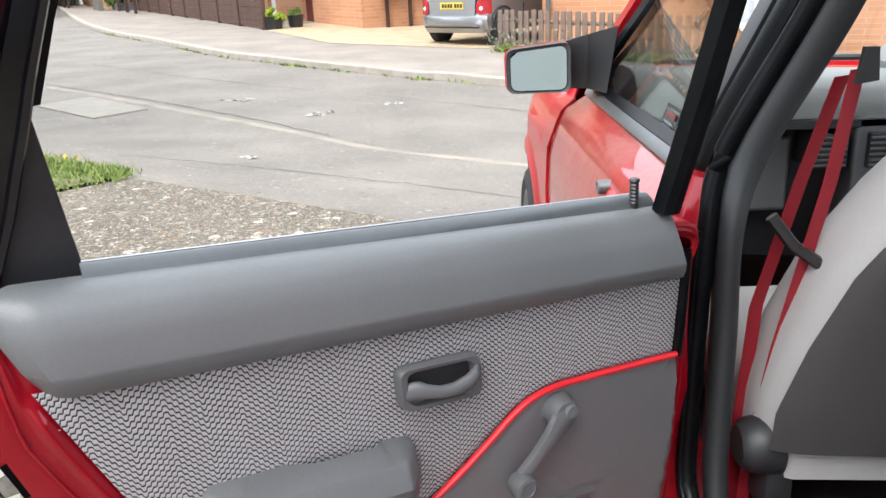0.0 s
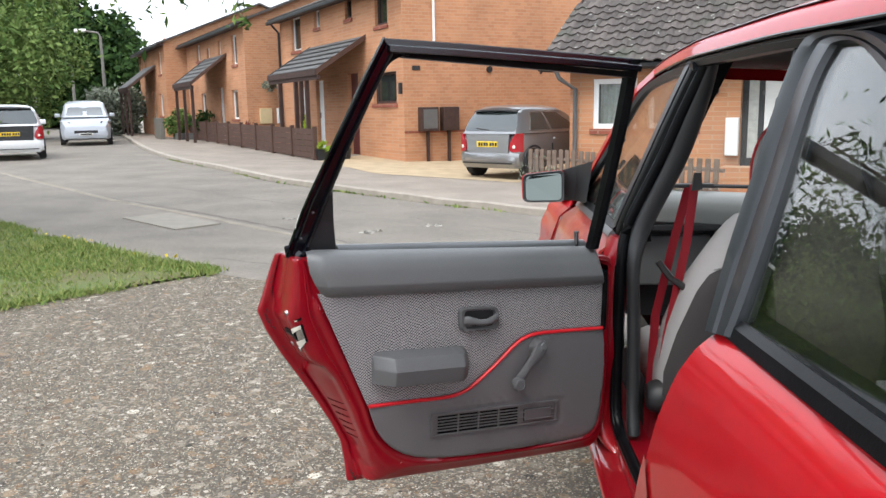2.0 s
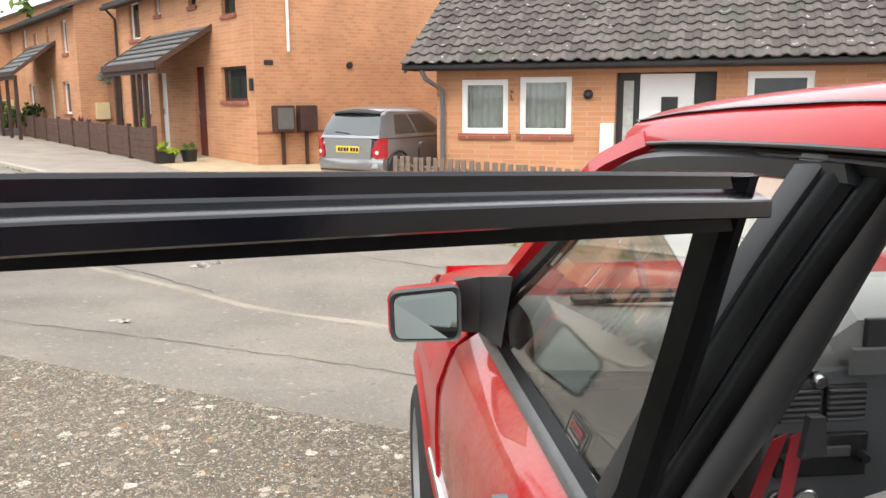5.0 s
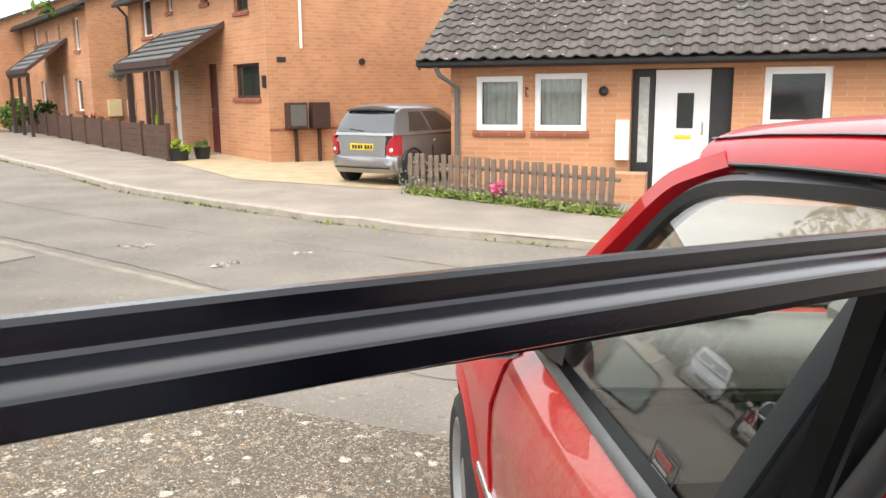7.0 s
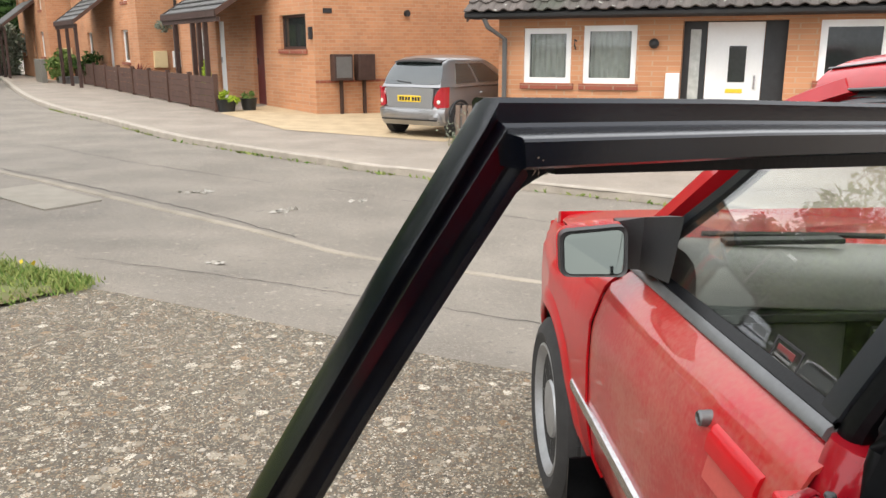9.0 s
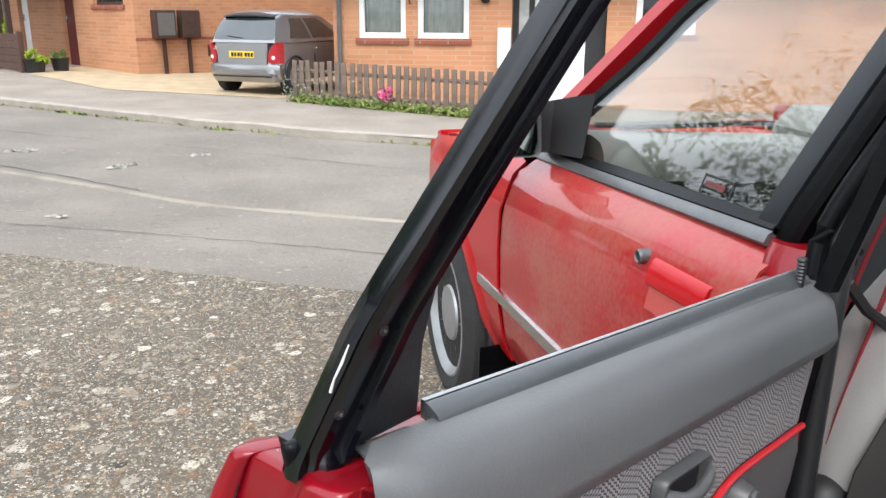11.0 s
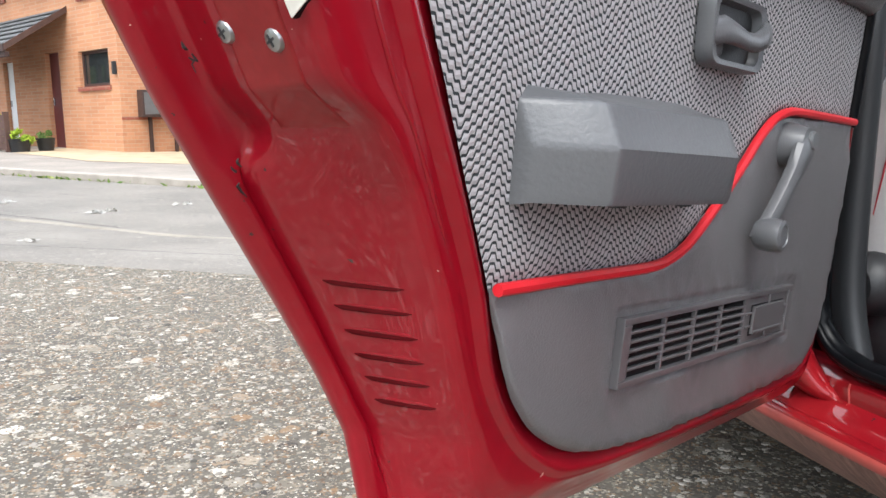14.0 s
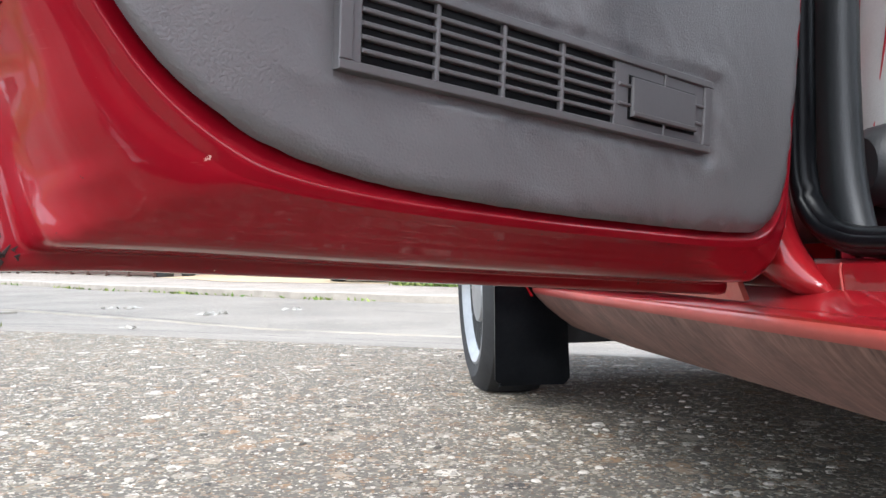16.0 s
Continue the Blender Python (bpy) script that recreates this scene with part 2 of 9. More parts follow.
def leafmat(name, a, b, c):
    m = mat(name, a, 0.7, 0, 0.4, 0.8, 9.0, spec=0.12)
    n, l = m.node_tree.nodes, m.node_tree.links
    g, r, mx = n.new("ShaderNodeNewGeometry"), n.new("ShaderNodeValToRGB"), None
    r.color_ramp.elements[0].color, r.color_ramp.elements[1].color = (*b, 1), (*a, 1)
    e = r.color_ramp.elements.new(0.92)
    e.color = (*c, 1)
    l.new(g.outputs["Random Per Island"], r.inputs["Fac"])
    l.new(r.outputs["Color"], n["Principled BSDF"].inputs["Base Color"])
    return m


LEAF = leafmat("green_leaves", (0.026, 0.062, 0.016), (0.010, 0.028, 0.009), (0.06, 0.115, 0.03))
LEAFM = leafmat("mid_green_leaves", (0.075, 0.135, 0.03), (0.03, 0.065, 0.016), (0.15, 0.22, 0.06))
LEAFL = leafmat("light_green_leaves", (0.10, 0.165, 0.04), (0.05, 0.10, 0.022), (0.17, 0.23, 0.07))
LEAFG = leafmat("grey_green_leaves", (0.16, 0.2, 0.13), (0.07, 0.1, 0.06), (0.34, 0.36, 0.3))
GRASSM = leafmat("grass_blades", (0.125, 0.21, 0.042), (0.075, 0.145, 0.028), (0.27, 0.29, 0.10))
YELLOWB = leafmat("yellow_green_bush", (0.28, 0.38, 0.03), (0.14, 0.24, 0.02), (0.4, 0.5, 0.06))


def glassmat(name, tint, alpha):
    """A thin pane: clear, with a real gloss."""
    m = bpy.data.materials.new(name)
    m.use_nodes = True
    n, l = m.node_tree.nodes, m.node_tree.links
    out = n["Material Output"]
    tr, gl, mx, lw = n.new("ShaderNodeBsdfTransparent"), n.new("ShaderNodeBsdfGlossy"), n.new("ShaderNodeMixShader"), n.new("ShaderNodeLayerWeight")
    tr.inputs["Color"].default_value = (*tint, 1)
    gl.inputs["Roughness"].default_value = 0.01
    lw.inputs["Blend"].default_value = 0.5
    pw, mul = n.new("ShaderNodeMath"), n.new("ShaderNodeMath")
    pw.operation, pw.inputs[1].default_value = "POWER", 4.0
    mul.operation, mul.use_clamp = "MULTIPLY_ADD", True
    mul.inputs[1].default_value, mul.inputs[2].default_value = 0.95 * alpha, 0.045 * alpha
    l.new(lw.outputs["Facing"], pw.inputs[0])
    l.new(pw.outputs[0], mul.inputs[0])
    l.new(mul.outputs[0], mx.inputs[0])
    l.new(tr.outputs[0], mx.inputs[1])
    l.new(gl.outputs[0], mx.inputs[2])
    l.new(mx.outputs[0], out.inputs["Surface"])
    return m


GLASS = glassmat("car_window_glass", (0.94, 0.95, 0.92), 1.15)
HOUSEGLASS = mat("dark_house_glass", (0.03, 0.035, 0.035), 0.05, 0, 0.3, 2, 20)
MIRROR_IN = mat("interior_mirror_glass", (0.5, 0.53, 0.49), 0.03, 1.0, 0.02, 5, 20)
MIRROR = mat("mirror_glass", (0.15, 0.17, 0.158), 0.03, 1.0, 0.02, 5, 20)


def tweed(name, up):
    """Woven herringbone: light threads stepped up and down in columns on a dark ground."""
    m = mat(name, (0.3, 0.28, 0.28), 0.9)
    n, l = m.node_tree.nodes, m.node_tree.links
    b = n["Principled BSDF"]
    tc, sep = n.new("ShaderNodeTexCoord"), n.new("ShaderNodeSeparateXYZ")
    l.new(tc.outputs["Object"], sep.inputs[0])

    def op(kind, a, v=None, c=None):
        o = n.new("ShaderNodeMath")
        o.operation = kind
        for k, q in enumerate((a, v, c)):
            if q is None:
                continue
            if isinstance(q, float):
                o.inputs[k].default_value = q
            else:
                l.new(q, o.inputs[k])
        return o.outputs[0]

    half = 0.0325
    x = op("ADD", sep.outputs[0], op("MULTIPLY", sep.outputs[up], 0.06))
    wob = n.new("ShaderNodeTexNoise")
    wob.inputs["Scale"].default_value = 150.0
    l.new(tc.outputs["Object"], wob.inputs["Vector"])
    tri = op("ADD", op("PINGPONG", op("ADD", x, 10.0), half), op("MULTIPLY", wob.outputs["Fac"], 0.0006))
    # each thread climbs in square steps: flat runs and short risers
    stp = 0.00465
    q = op("MULTIPLY", tri, 1.0 / stp)
    fr = op("FRACT", q)
    rise = n.new("ShaderNodeMapRange")
    rise.interpolation_type = "SMOOTHSTEP"
    rise.inputs["From Min"].default_value, rise.inputs["From Max"].default_value = 0.32, 0.86
    l.new(fr, rise.inputs["Value"])
    step = op("MULTIPLY", op("ADD", op("FLOOR", q), rise.outputs[0]), 0.0047)
    v = op("ADD", op("ADD", sep.outputs[up], op("MULTIPLY", sep.outputs[0], 0.075)), step)
    v = op("ADD", v, op("MULTIPLY", wob.outputs["Fac"], 0.0009))
    f = op("FRACT", op("MULTIPLY", v, 1.0 / 0.0066))
    # the dark ground widens on the risers, so the stepped lines stay unbroken
    riser = op("MULTIPLY", rise.outputs[0], op("SUBTRACT", 1.0, rise.outputs[0]))
    line = op("SUBTRACT", op("PINGPONG", f, 0.5), op("MULTIPLY", riser, 0.42))
    ramp = n.new("ShaderNodeValToRGB")
    ramp.color_ramp.elements[0].position, ramp.color_ramp.elements[0].color = 0.115, (0.016, 0.021, 0.023, 1)
    ramp.color_ramp.elements[1].position, ramp.color_ramp.elements[1].color = 0.175, (0.325, 0.312, 0.317, 1)
    l.new(line, ramp.inputs["Fac"])
    l.new(ramp.outputs["Color"], b.inputs["Base Color"])
    th = n.new("ShaderNodeTexNoise")
    th.inputs["Scale"].default_value = 900.0
    l.new(tc.outputs["Object"], th.inputs["Vector"])
    hgt = op("ADD", line, op("MULTIPLY", th.outputs["Fac"], 0.3))
    bp = n.new("ShaderNodeBump")
    bp.inputs["Strength"].default_value, bp.inputs["Distance"].default_value = 0.6, 0.002
    l.new(hgt, bp.inputs["Height"])
    l.new(bp.outputs["Normal"], b.inputs["Normal"])
    return m


TWEED = tweed("herringbone_tweed", 2)
TWEED_FLAT = tweed("flat_herringbone_tweed", 1)


def brickmat(name, c1, c2, mortar):
    m = mat(name, c1, 0.85)
    n, l = m.node_tree.nodes, m.node_tree.links
    b = n["Principled BSDF"]
    tc, mp, sep, cmb = n.new("ShaderNodeTexCoord"), n.new("ShaderNodeMapping"), n.new("ShaderNodeSeparateXYZ"), n.new("ShaderNodeCombineXYZ")
    l.new(tc.outputs["Object"], sep.inputs[0])
    add = n.new("ShaderNodeMath")
    l.new(sep.outputs[0], add.inputs[0])
    l.new(sep.outputs[1], add.inputs[1])
    l.new(add.outputs[0], cmb.inputs[0])
    l.new(sep.outputs[2], cmb.inputs[1])
    br = n.new("ShaderNodeTexBrick")
    br.inputs["Color1"].default_value, br.inputs["Color2"].default_value, br.inputs["Mortar"].default_value = (*c1, 1), (*c2, 1), (*mortar, 1)
    br.inputs["Scale"].default_value = 1.0
    br.inputs["Brick Width"].default_value, br.inputs["Row Height"].default_value, br.inputs["Mortar Size"].default_value = 0.225, 0.075, 0.006
    l.new(cmb.outputs[0], br.inputs["Vector"])
    nz = n.new("ShaderNodeTexNoise")
    nz.inputs["Scale"].default_value, nz.inputs["Detail"].default_value = 0.9, 6.0
    l.new(tc.outputs["Object"], nz.inputs["Vector"])
    mx = n.new("ShaderNodeMix")
    mx.data_type, mx.blend_type = "RGBA", "MULTIPLY"
    rp = n.new("ShaderNodeValToRGB")
    rp.color_ramp.elements[0].position, rp.color_ramp.elements[0].color = 0.3, (0.82, 0.8, 0.8, 1)
    rp.color_ramp.elements[1].position, rp.color_ramp.elements[1].color = 0.7, (1.08, 1.06, 1.05, 1)
    mx.inputs["Factor"].default_value = 1.0
    l.new(nz.outputs["Fac"], rp.inputs["Fac"])
    l.new(br.outputs["Color"], mx.inputs["A"])
    l.new(rp.outputs["Color"], mx.inputs["B"])
    l.new(mx.outputs["Result"], b.inputs["Base Color"])
    bp = n.new("ShaderNodeBump")
    bp.inputs["Strength"].default_value, bp.inputs["Distance"].default_value, bp.invert = 0.5, 0.008, True
    l.new(br.outputs["Fac"], bp.inputs["Height"])
    l.new(bp.outputs["Normal"], b.inputs["Normal"])
    return m


BRICK = brickmat("orange_brick", (0.52, 0.258, 0.135), (0.44, 0.203, 0.102), (0.46, 0.305, 0.195))
BRICKR = brickmat("red_brick", (0.30, 0.085, 0.05), (0.24, 0.065, 0.04), (0.3, 0.2, 0.14))


def stonemat(name, ground, tones, scale, size, shares=(0.62, 0.9, 0.5)):
    """Cells of stone in a binder, at two sizes."""
    m = mat(name, ground, 0.8)
    n, l = m.node_tree.nodes, m.node_tree.links
    b = n["Principled BSDF"]
    tc = n.new("ShaderNodeTexCoord")
    col, hts = None, None
    for k, (sc, share) in enumerate(((scale, shares[0]), (scale * 0.36, shares[1]), (scale * 2.6, shares[2]))):
        vo, nz = n.new("ShaderNodeTexVoronoi"), n.new("ShaderNodeTexNoise")
        vo.inputs["Scale"].default_value = sc
        wig = n.new("ShaderNodeMix")
        wig.data_type = "RGBA"
        wig.inputs["Factor"].default_value = 0.03 / (1 + k)
        nz.inputs["Scale"].default_value = sc * 1.1
        l.new(tc.outputs["Object"], nz.inputs["Vector"])
        l.new(tc.outputs["Object"], wig.inputs["A"])
        l.new(nz.outputs["Color"], wig.inputs["B"])
        l.new(wig.outputs["Result"], vo.inputs["Vector"])
        sepc = n.new("ShaderNodeSeparateColor")
        l.new(vo.outputs["Color"], sepc.inputs[0])
        rp = n.new("ShaderNodeValToRGB")
        rp.color_ramp.interpolation = "LINEAR"
        els = rp.color_ramp.elements
        els[0].position, els[0].color = 0.0, (*tones[0], 1)
        els[1].position, els[1].color = 1.0, (*tones[-1], 1)
        for q, tone in enumerate(tones[1:-1]):
            els.new((q + 1) / (len(tones) - 1)).color = (*tone, 1)
        l.new(sepc.outputs[0], rp.inputs["Fac"])
        # a stone shows where its cell is picked and near its middle
        pick = n.new("ShaderNodeMath")
        pick.operation, pick.inputs[1].default_value = "GREATER_THAN", share
        l.new(sepc.outputs[1], pick.inputs[0])
        near = n.new("ShaderNodeMapRange")
        near.inputs["From Min"].default_value, near.inputs["From Max"].default_value = size + 0.06, size - 0.04
        l.new(vo.outputs["Distance"], near.inputs["Value"])
        mk = n.new("ShaderNodeMath")
        mk.operation = "MULTIPLY"
        l.new(pick.outputs[0], mk.inputs[0])
        l.new(near.outputs[0], mk.inputs[1])
        mx = n.new("ShaderNodeMix")
        mx.data_type = "RGBA"
        l.new(mk.outputs[0], mx.inputs["Factor"])
        if col is None:
            g = n.new("ShaderNodeTexNoise")
            g.inputs["Scale"].default_value, g.inputs["Detail"].default_value = 1.1, 8.0
            gr = n.new("ShaderNodeValToRGB")
            gr.color_ramp.elements[0].position, gr.color_ramp.elements[0].color = 0.3, (*[v * 0.7 for v in ground], 1)
            gr.color_ramp.elements[1].position, gr.color_ramp.elements[1].color = 0.7, (*[v * 1.15 for v in ground], 1)
            l.new(tc.outputs["Object"], g.inputs["Vector"])
            l.new(g.outputs["Fac"], gr.inputs["Fac"])
            l.new(gr.outputs["Color"], mx.inputs["A"])
            hts = mk.outputs[0]
        else:
            l.new(col, mx.inputs["A"])
            h = n.new("ShaderNodeMath")
            h.operation = "MAXIMUM"
            l.new(hts, h.inputs[0])
            l.new(mk.outputs[0], h.inputs[1])
            hts = h.outputs[0]
        l.new(rp.outputs["Color"], mx.inputs["B"])
        col = mx.outputs["Result"]
    l.new(col, b.inputs["Base Color"])
    bp = n.new("ShaderNodeBump")
    bp.inputs["Strength"].default_value, bp.inputs["Distance"].default_value = 0.7, 0.004
    l.new(hts, bp.inputs["Height"])
    l.new(bp.outputs["Normal"], b.inputs["Normal"])
    return m


DRIVE = stonemat("exposed_aggregate_concrete", (0.097, 0.084, 0.062), [(0.029, 0.026, 0.022), (0.195, 0.117, 0.058), (0.28, 0.247, 0.19), (0.058, 0.051, 0.043), (0.165, 0.138, 0.10), (0.53, 0.49, 0.41)], 60.0, 0.52, (0.40, 0.76, 0.36))
ROAD = stonemat("worn_grey_asphalt", (0.205, 0.182, 0.153), [(0.115, 0.105, 0.093), (0.21, 0.187, 0.158), (0.31, 0.272, 0.228)], 70.0, 0.42)
PAVE = stonemat("pale_tarmac_pavement", (0.28, 0.24, 0.20), [(0.21, 0.185, 0.16), (0.28, 0.25, 0.215), (0.36, 0.32, 0.265)], 60.0, 0.4)
SOIL = mat("lawn_soil", (0.10, 0.155, 0.04), 0.95, 0, 0.35, 1.6, 30, 0.4, 40, color2=(0.12, 0.09, 0.045))


# ---- mesh helpers ----
def link(name, bm, material, parent=None, label="", smooth=False, mw=None):
    me = bpy.data.meshes.new(name)
    bm.normal_update()
    bm.to_mesh(me)
    bm.free()
    if material:
        me.materials.append(material)
    if smooth:
        for p in me.polygons:
            p.use_smooth = True
        me.set_sharp_from_angle(angle=radians(smooth if smooth is not True else 40))
    ob = new(name, me)
    if parent:
        ob.parent = parent
    if mw is not None:
        ob.matrix_basis = mw
    if label:
        ob["label"] = label
    return ob


def part(name, bm, material, parent, label="", smooth=40):
    return link(name, bm, material, parent, label, smooth)


def thing(name, label, category, at=None, group="", kind=""):
    ob = new(name)
    ob.empty_display_size = 0.1
    if at is not None:
        ob.matrix_basis = at
    return tagged(ob, label, category, group, kind)


def box(bm, lo, hi, m=None, bevel=0.0):
    vs = [bm.verts.new((x, y, z)) for x in (lo[0], hi[0]) for y in (lo[1], hi[1]) for z in (lo[2], hi[2])]
    fs = [bm.faces.new([vs[i] for i in q]) for q in ((0, 1, 3, 2), (4, 6, 7, 5), (0, 4, 5, 1), (2, 3, 7, 6), (0, 2, 6, 4), (1, 5, 7, 3))]
    if bevel:
        es = list({e for f in fs for e in f.edges})
        r = bmesh.ops.bevel(bm, geom=es, offset=bevel, segments=2, profile=0.5, affect="EDGES")
        vs = list({v for f in r["faces"] for v in f.verts} | {v for v in vs if v.is_valid})
    if m is not None:
        bmesh.ops.transform(bm, matrix=m, verts=vs)
    return vs


def bbox(lo, hi, bevel=0.0, m=None):
    bm = bmesh.new()
    box(bm, lo, hi, m, bevel)
    return bm


def prism(pts, thick, bevel=0.0, seg=2):
    """pts: front outline of 3D points in order; thick: vector from the front to the back."""
    bm = bmesh.new()
    t = Vector(thick)
    a = [bm.verts.new(p) for p in pts]
    b = [bm.verts.new(Vector(p) + t) for p in pts]
    f = bm.faces.new(a)
    bm.faces.new(b[::-1])
    for i in range(len(a)):
        j = (i + 1) % len(a)
        bm.faces.new((a[j], a[i], b[i], b[j]))
    bmesh.ops.recalc_face_normals(bm, faces=bm.faces)
    if bevel:
        bmesh.ops.bevel(bm, geom=list(f.edges), offset=bevel, segments=seg, profile=0.5, affect="EDGES")
    return bm


def loft(rings, closed=True, caps=(True, True)):
    bm = bmesh.new()
    vs = [[bm.verts.new(p) for p in r] for r in rings]
    n = len(rings[0])
    for a, b in zip(vs, vs[1:]):
        for i in range(n if closed else n - 1):
            j = (i + 1) % n
            bm.faces.new((a[i], a[j], b[j], b[i]))
    if caps[0]:
        bm.faces.new(vs[0][::-1])
    if caps[1]:
        bm.faces.new(vs[-1])
    bmesh.ops.recalc_face_normals(bm, faces=bm.faces)
    return bm


def tube(path, r, seg=8, cap=True):
    path = [Vector(p) for p in path]
    rings = []
    for i, p in enumerate(path):
        d = (path[min(i + 1, len(path) - 1)] - path[max(i - 1, 0)]).normalized()
        u = d.cross(Vector((0.13, 0.21, 1)) if abs(d.z) < 0.95 else Vector((1, 0.2, 0))).normalized()
        v = d.cross(u)
        rr = r[i] if isinstance(r, (list, tuple)) else r
        rings.append([p + rr * (math.cos(2 * math.pi * k / seg) * u + math.sin(2 * math.pi * k / seg) * v) for k in range(seg)])
    return loft(rings, True, (cap, cap))


def sweep(path, profile, axis_a, axis_b, caps=(True, True), close=True):
    """profile points (a, b) laid along path with fixed directions."""
    A, B = Vector(axis_a), Vector(axis_b)
    return loft([[Vector(p) + a * A + b * B for a, b in profile] for p in path], close, caps)


def lathe(profile, seg=24, axis="X", at=(0, 0, 0)):
    """profile: (radius, along)."""
    rings = []
    o = Vector(at)
    for r, h in profile:
        ring = []
        for k in range(seg):
            c, s = math.cos(2 * math.pi * k / seg), math.sin(2 * math.pi * k / seg)
            ring.append(o + Vector({"X": (h, r * c, r * s), "Y": (r * c, h, r * s), "Z": (r * c, r * s, h)}[axis]))
        rings.append(ring)
    return loft(rings)


def grid(fn, nu, nv, thick=None):
    bm = bmesh.new()
    vs = [[bm.verts.new(fn(i / nu, j / nv)) for j in range(nv + 1)] for i in range(nu + 1)]
    for i in range(nu):
        for j in range(nv):
            bm.faces.new((vs[i][j], vs[i + 1][j], vs[i + 1][j + 1], vs[i][j + 1]))
    if thick:
        bmesh.ops.recalc_face_normals(bm, faces=bm.faces)
        bmesh.ops.solidify(bm, geom=list(bm.faces), thickness=thick)
    return bm


def spline(pts, k=4, closed=False):
    pts = [Vector(p) for p in pts]
    n, out = len(pts), []
    for i in range(n if closed else n - 1):
        if closed:
            p0, p1, p2, p3 = (pts[(i + q) % n] for q in (-1, 0, 1, 2))
        else:
            p0, p1, p2, p3 = pts[max(i - 1, 0)], pts[i], pts[i + 1], pts[min(i + 2, n - 1)]
        for q in range(k):
            t = q / k
            out.append(0.5 * ((2 * p1) + (p2 - p0) * t + (2 * p0 - 5 * p1 + 4 * p2 - p3) * t * t + (3 * p1 - p0 - 3 * p2 + p3) * t ** 3))
    if not closed:
        out.append(pts[-1])
    return out


def interp(x, xs, ys):
    return float(np.interp(x, xs, ys))


def cards(name, centres, sizes, material, label, cat, rng, aspect=0.5, flat=0.0, kind="stuff", parent=None):
    """Many small leaves, each a bent pair of triangles."""
    n = len(centres)
    c = np.asarray(centres, float)
    d1 = rng.normal(size=(n, 3))
    d1[:, 2] *= 1 - flat
    d1 /= np.linalg.norm(d1, axis=1)[:, None]
    d2 = rng.normal(size=(n, 3))
    d2 -= (d2 * d1).sum(1)[:, None] * d1
    d2 /= np.linalg.norm(d2, axis=1)[:, None]
    s = np.asarray(sizes, float)[:, None]
    d3 = np.cross(d1, d2)
    v = np.stack([c - d1 * s, c + d2 * s * aspect + d3 * s * 0.15, c + d1 * s, c - d2 * s * aspect + d3 * s * 0.15], 1).reshape(-1, 3)
    k = np.arange(n) * 4
    f = np.concatenate([np.stack([k, k + 1, k + 2], 1), np.stack([k, k + 2, k + 3], 1)])
    me = bpy.data.meshes.new(name)
    me.from_pydata(v.tolist(), [], f.tolist())
    me.materials.append(material)
    ob = new(name, me)
    if parent:
        ob.parent = parent
        return ob
    return tagged(ob, label, cat, kind=kind)


# ---- ground ----
def height(x, y):
    """The land: the drive falls a little to the right, the road lies lower."""
    near = -0.02 * max(-2.0, min(3.0, x))
    far = -0.105 - 0.03 * (max(-3.0, min(6.0, x)) + 1.5) + 0.01 * max(0.0, min(12.0, -3.0 - x))
    edge = 5.05 - 0.62 * x
    t = max(0.0, min(1.0, (y - edge + 0.3) / 2.6))
    t = t * t * (3 - 2 * t)
    return near * (1 - t) + far * t


FAR_KERB = [(40.0, -30.0), (9.0, 5.0), (4.2, 8.5), (2.27, 9.87), (0.69, 10.7), (-0.06, 11.28), (-0.51, 11.5), (-1.2, 12.1), (-2.4, 13.15), (-3.72, 14.5), (-6.02, 17.78), (-8.2, 20.8), (-11.5, 26.5), (-18.5, 40.0), (-60.0, 118.0)]
DRIVE_EDGE = [(9.0, 0.2), (3.0, 3.3), (0.37, 4.88), (-0.02, 5.06), (-0.47, 5.31), (-1.05, 5.64), (-1.74, 6.0), (-1.9, 6.07), (-2.42, 5.52), (-2.86, 4.99), (-3.4, 4.2), (-3.8, 3.0), (-4.1, 0.0), (-4.1, -8.0), (9.0, -8.0)]
LAWN = [(-1.93, 6.12), (-2.39, 6.4), (-3.11, 6.97), (-4.01, 7.71), (-5.31, 8.89), (-9.0, 12.4), (-16.0, 19.0), (-22.0, 16.0), (-14.0, 4.0), (-9.0, -8.0), (-4.15, -8.0), (-4.15, 0.0), (-3.85, 3.0), (-3.45, 4.2), (-2.92, 4.97), (-2.46, 5.5)]


def inside(x, y, poly):
    c, j = False, len(poly) - 1
    for i in range(len(poly)):
        (xi, yi), (xj, yj) = poly[i], poly[j]
        if (yi > y) != (yj > y) and x < (xj - xi) * (y - yi) / (yj - yi) + xi:
            c = not c
        j = i
    return c


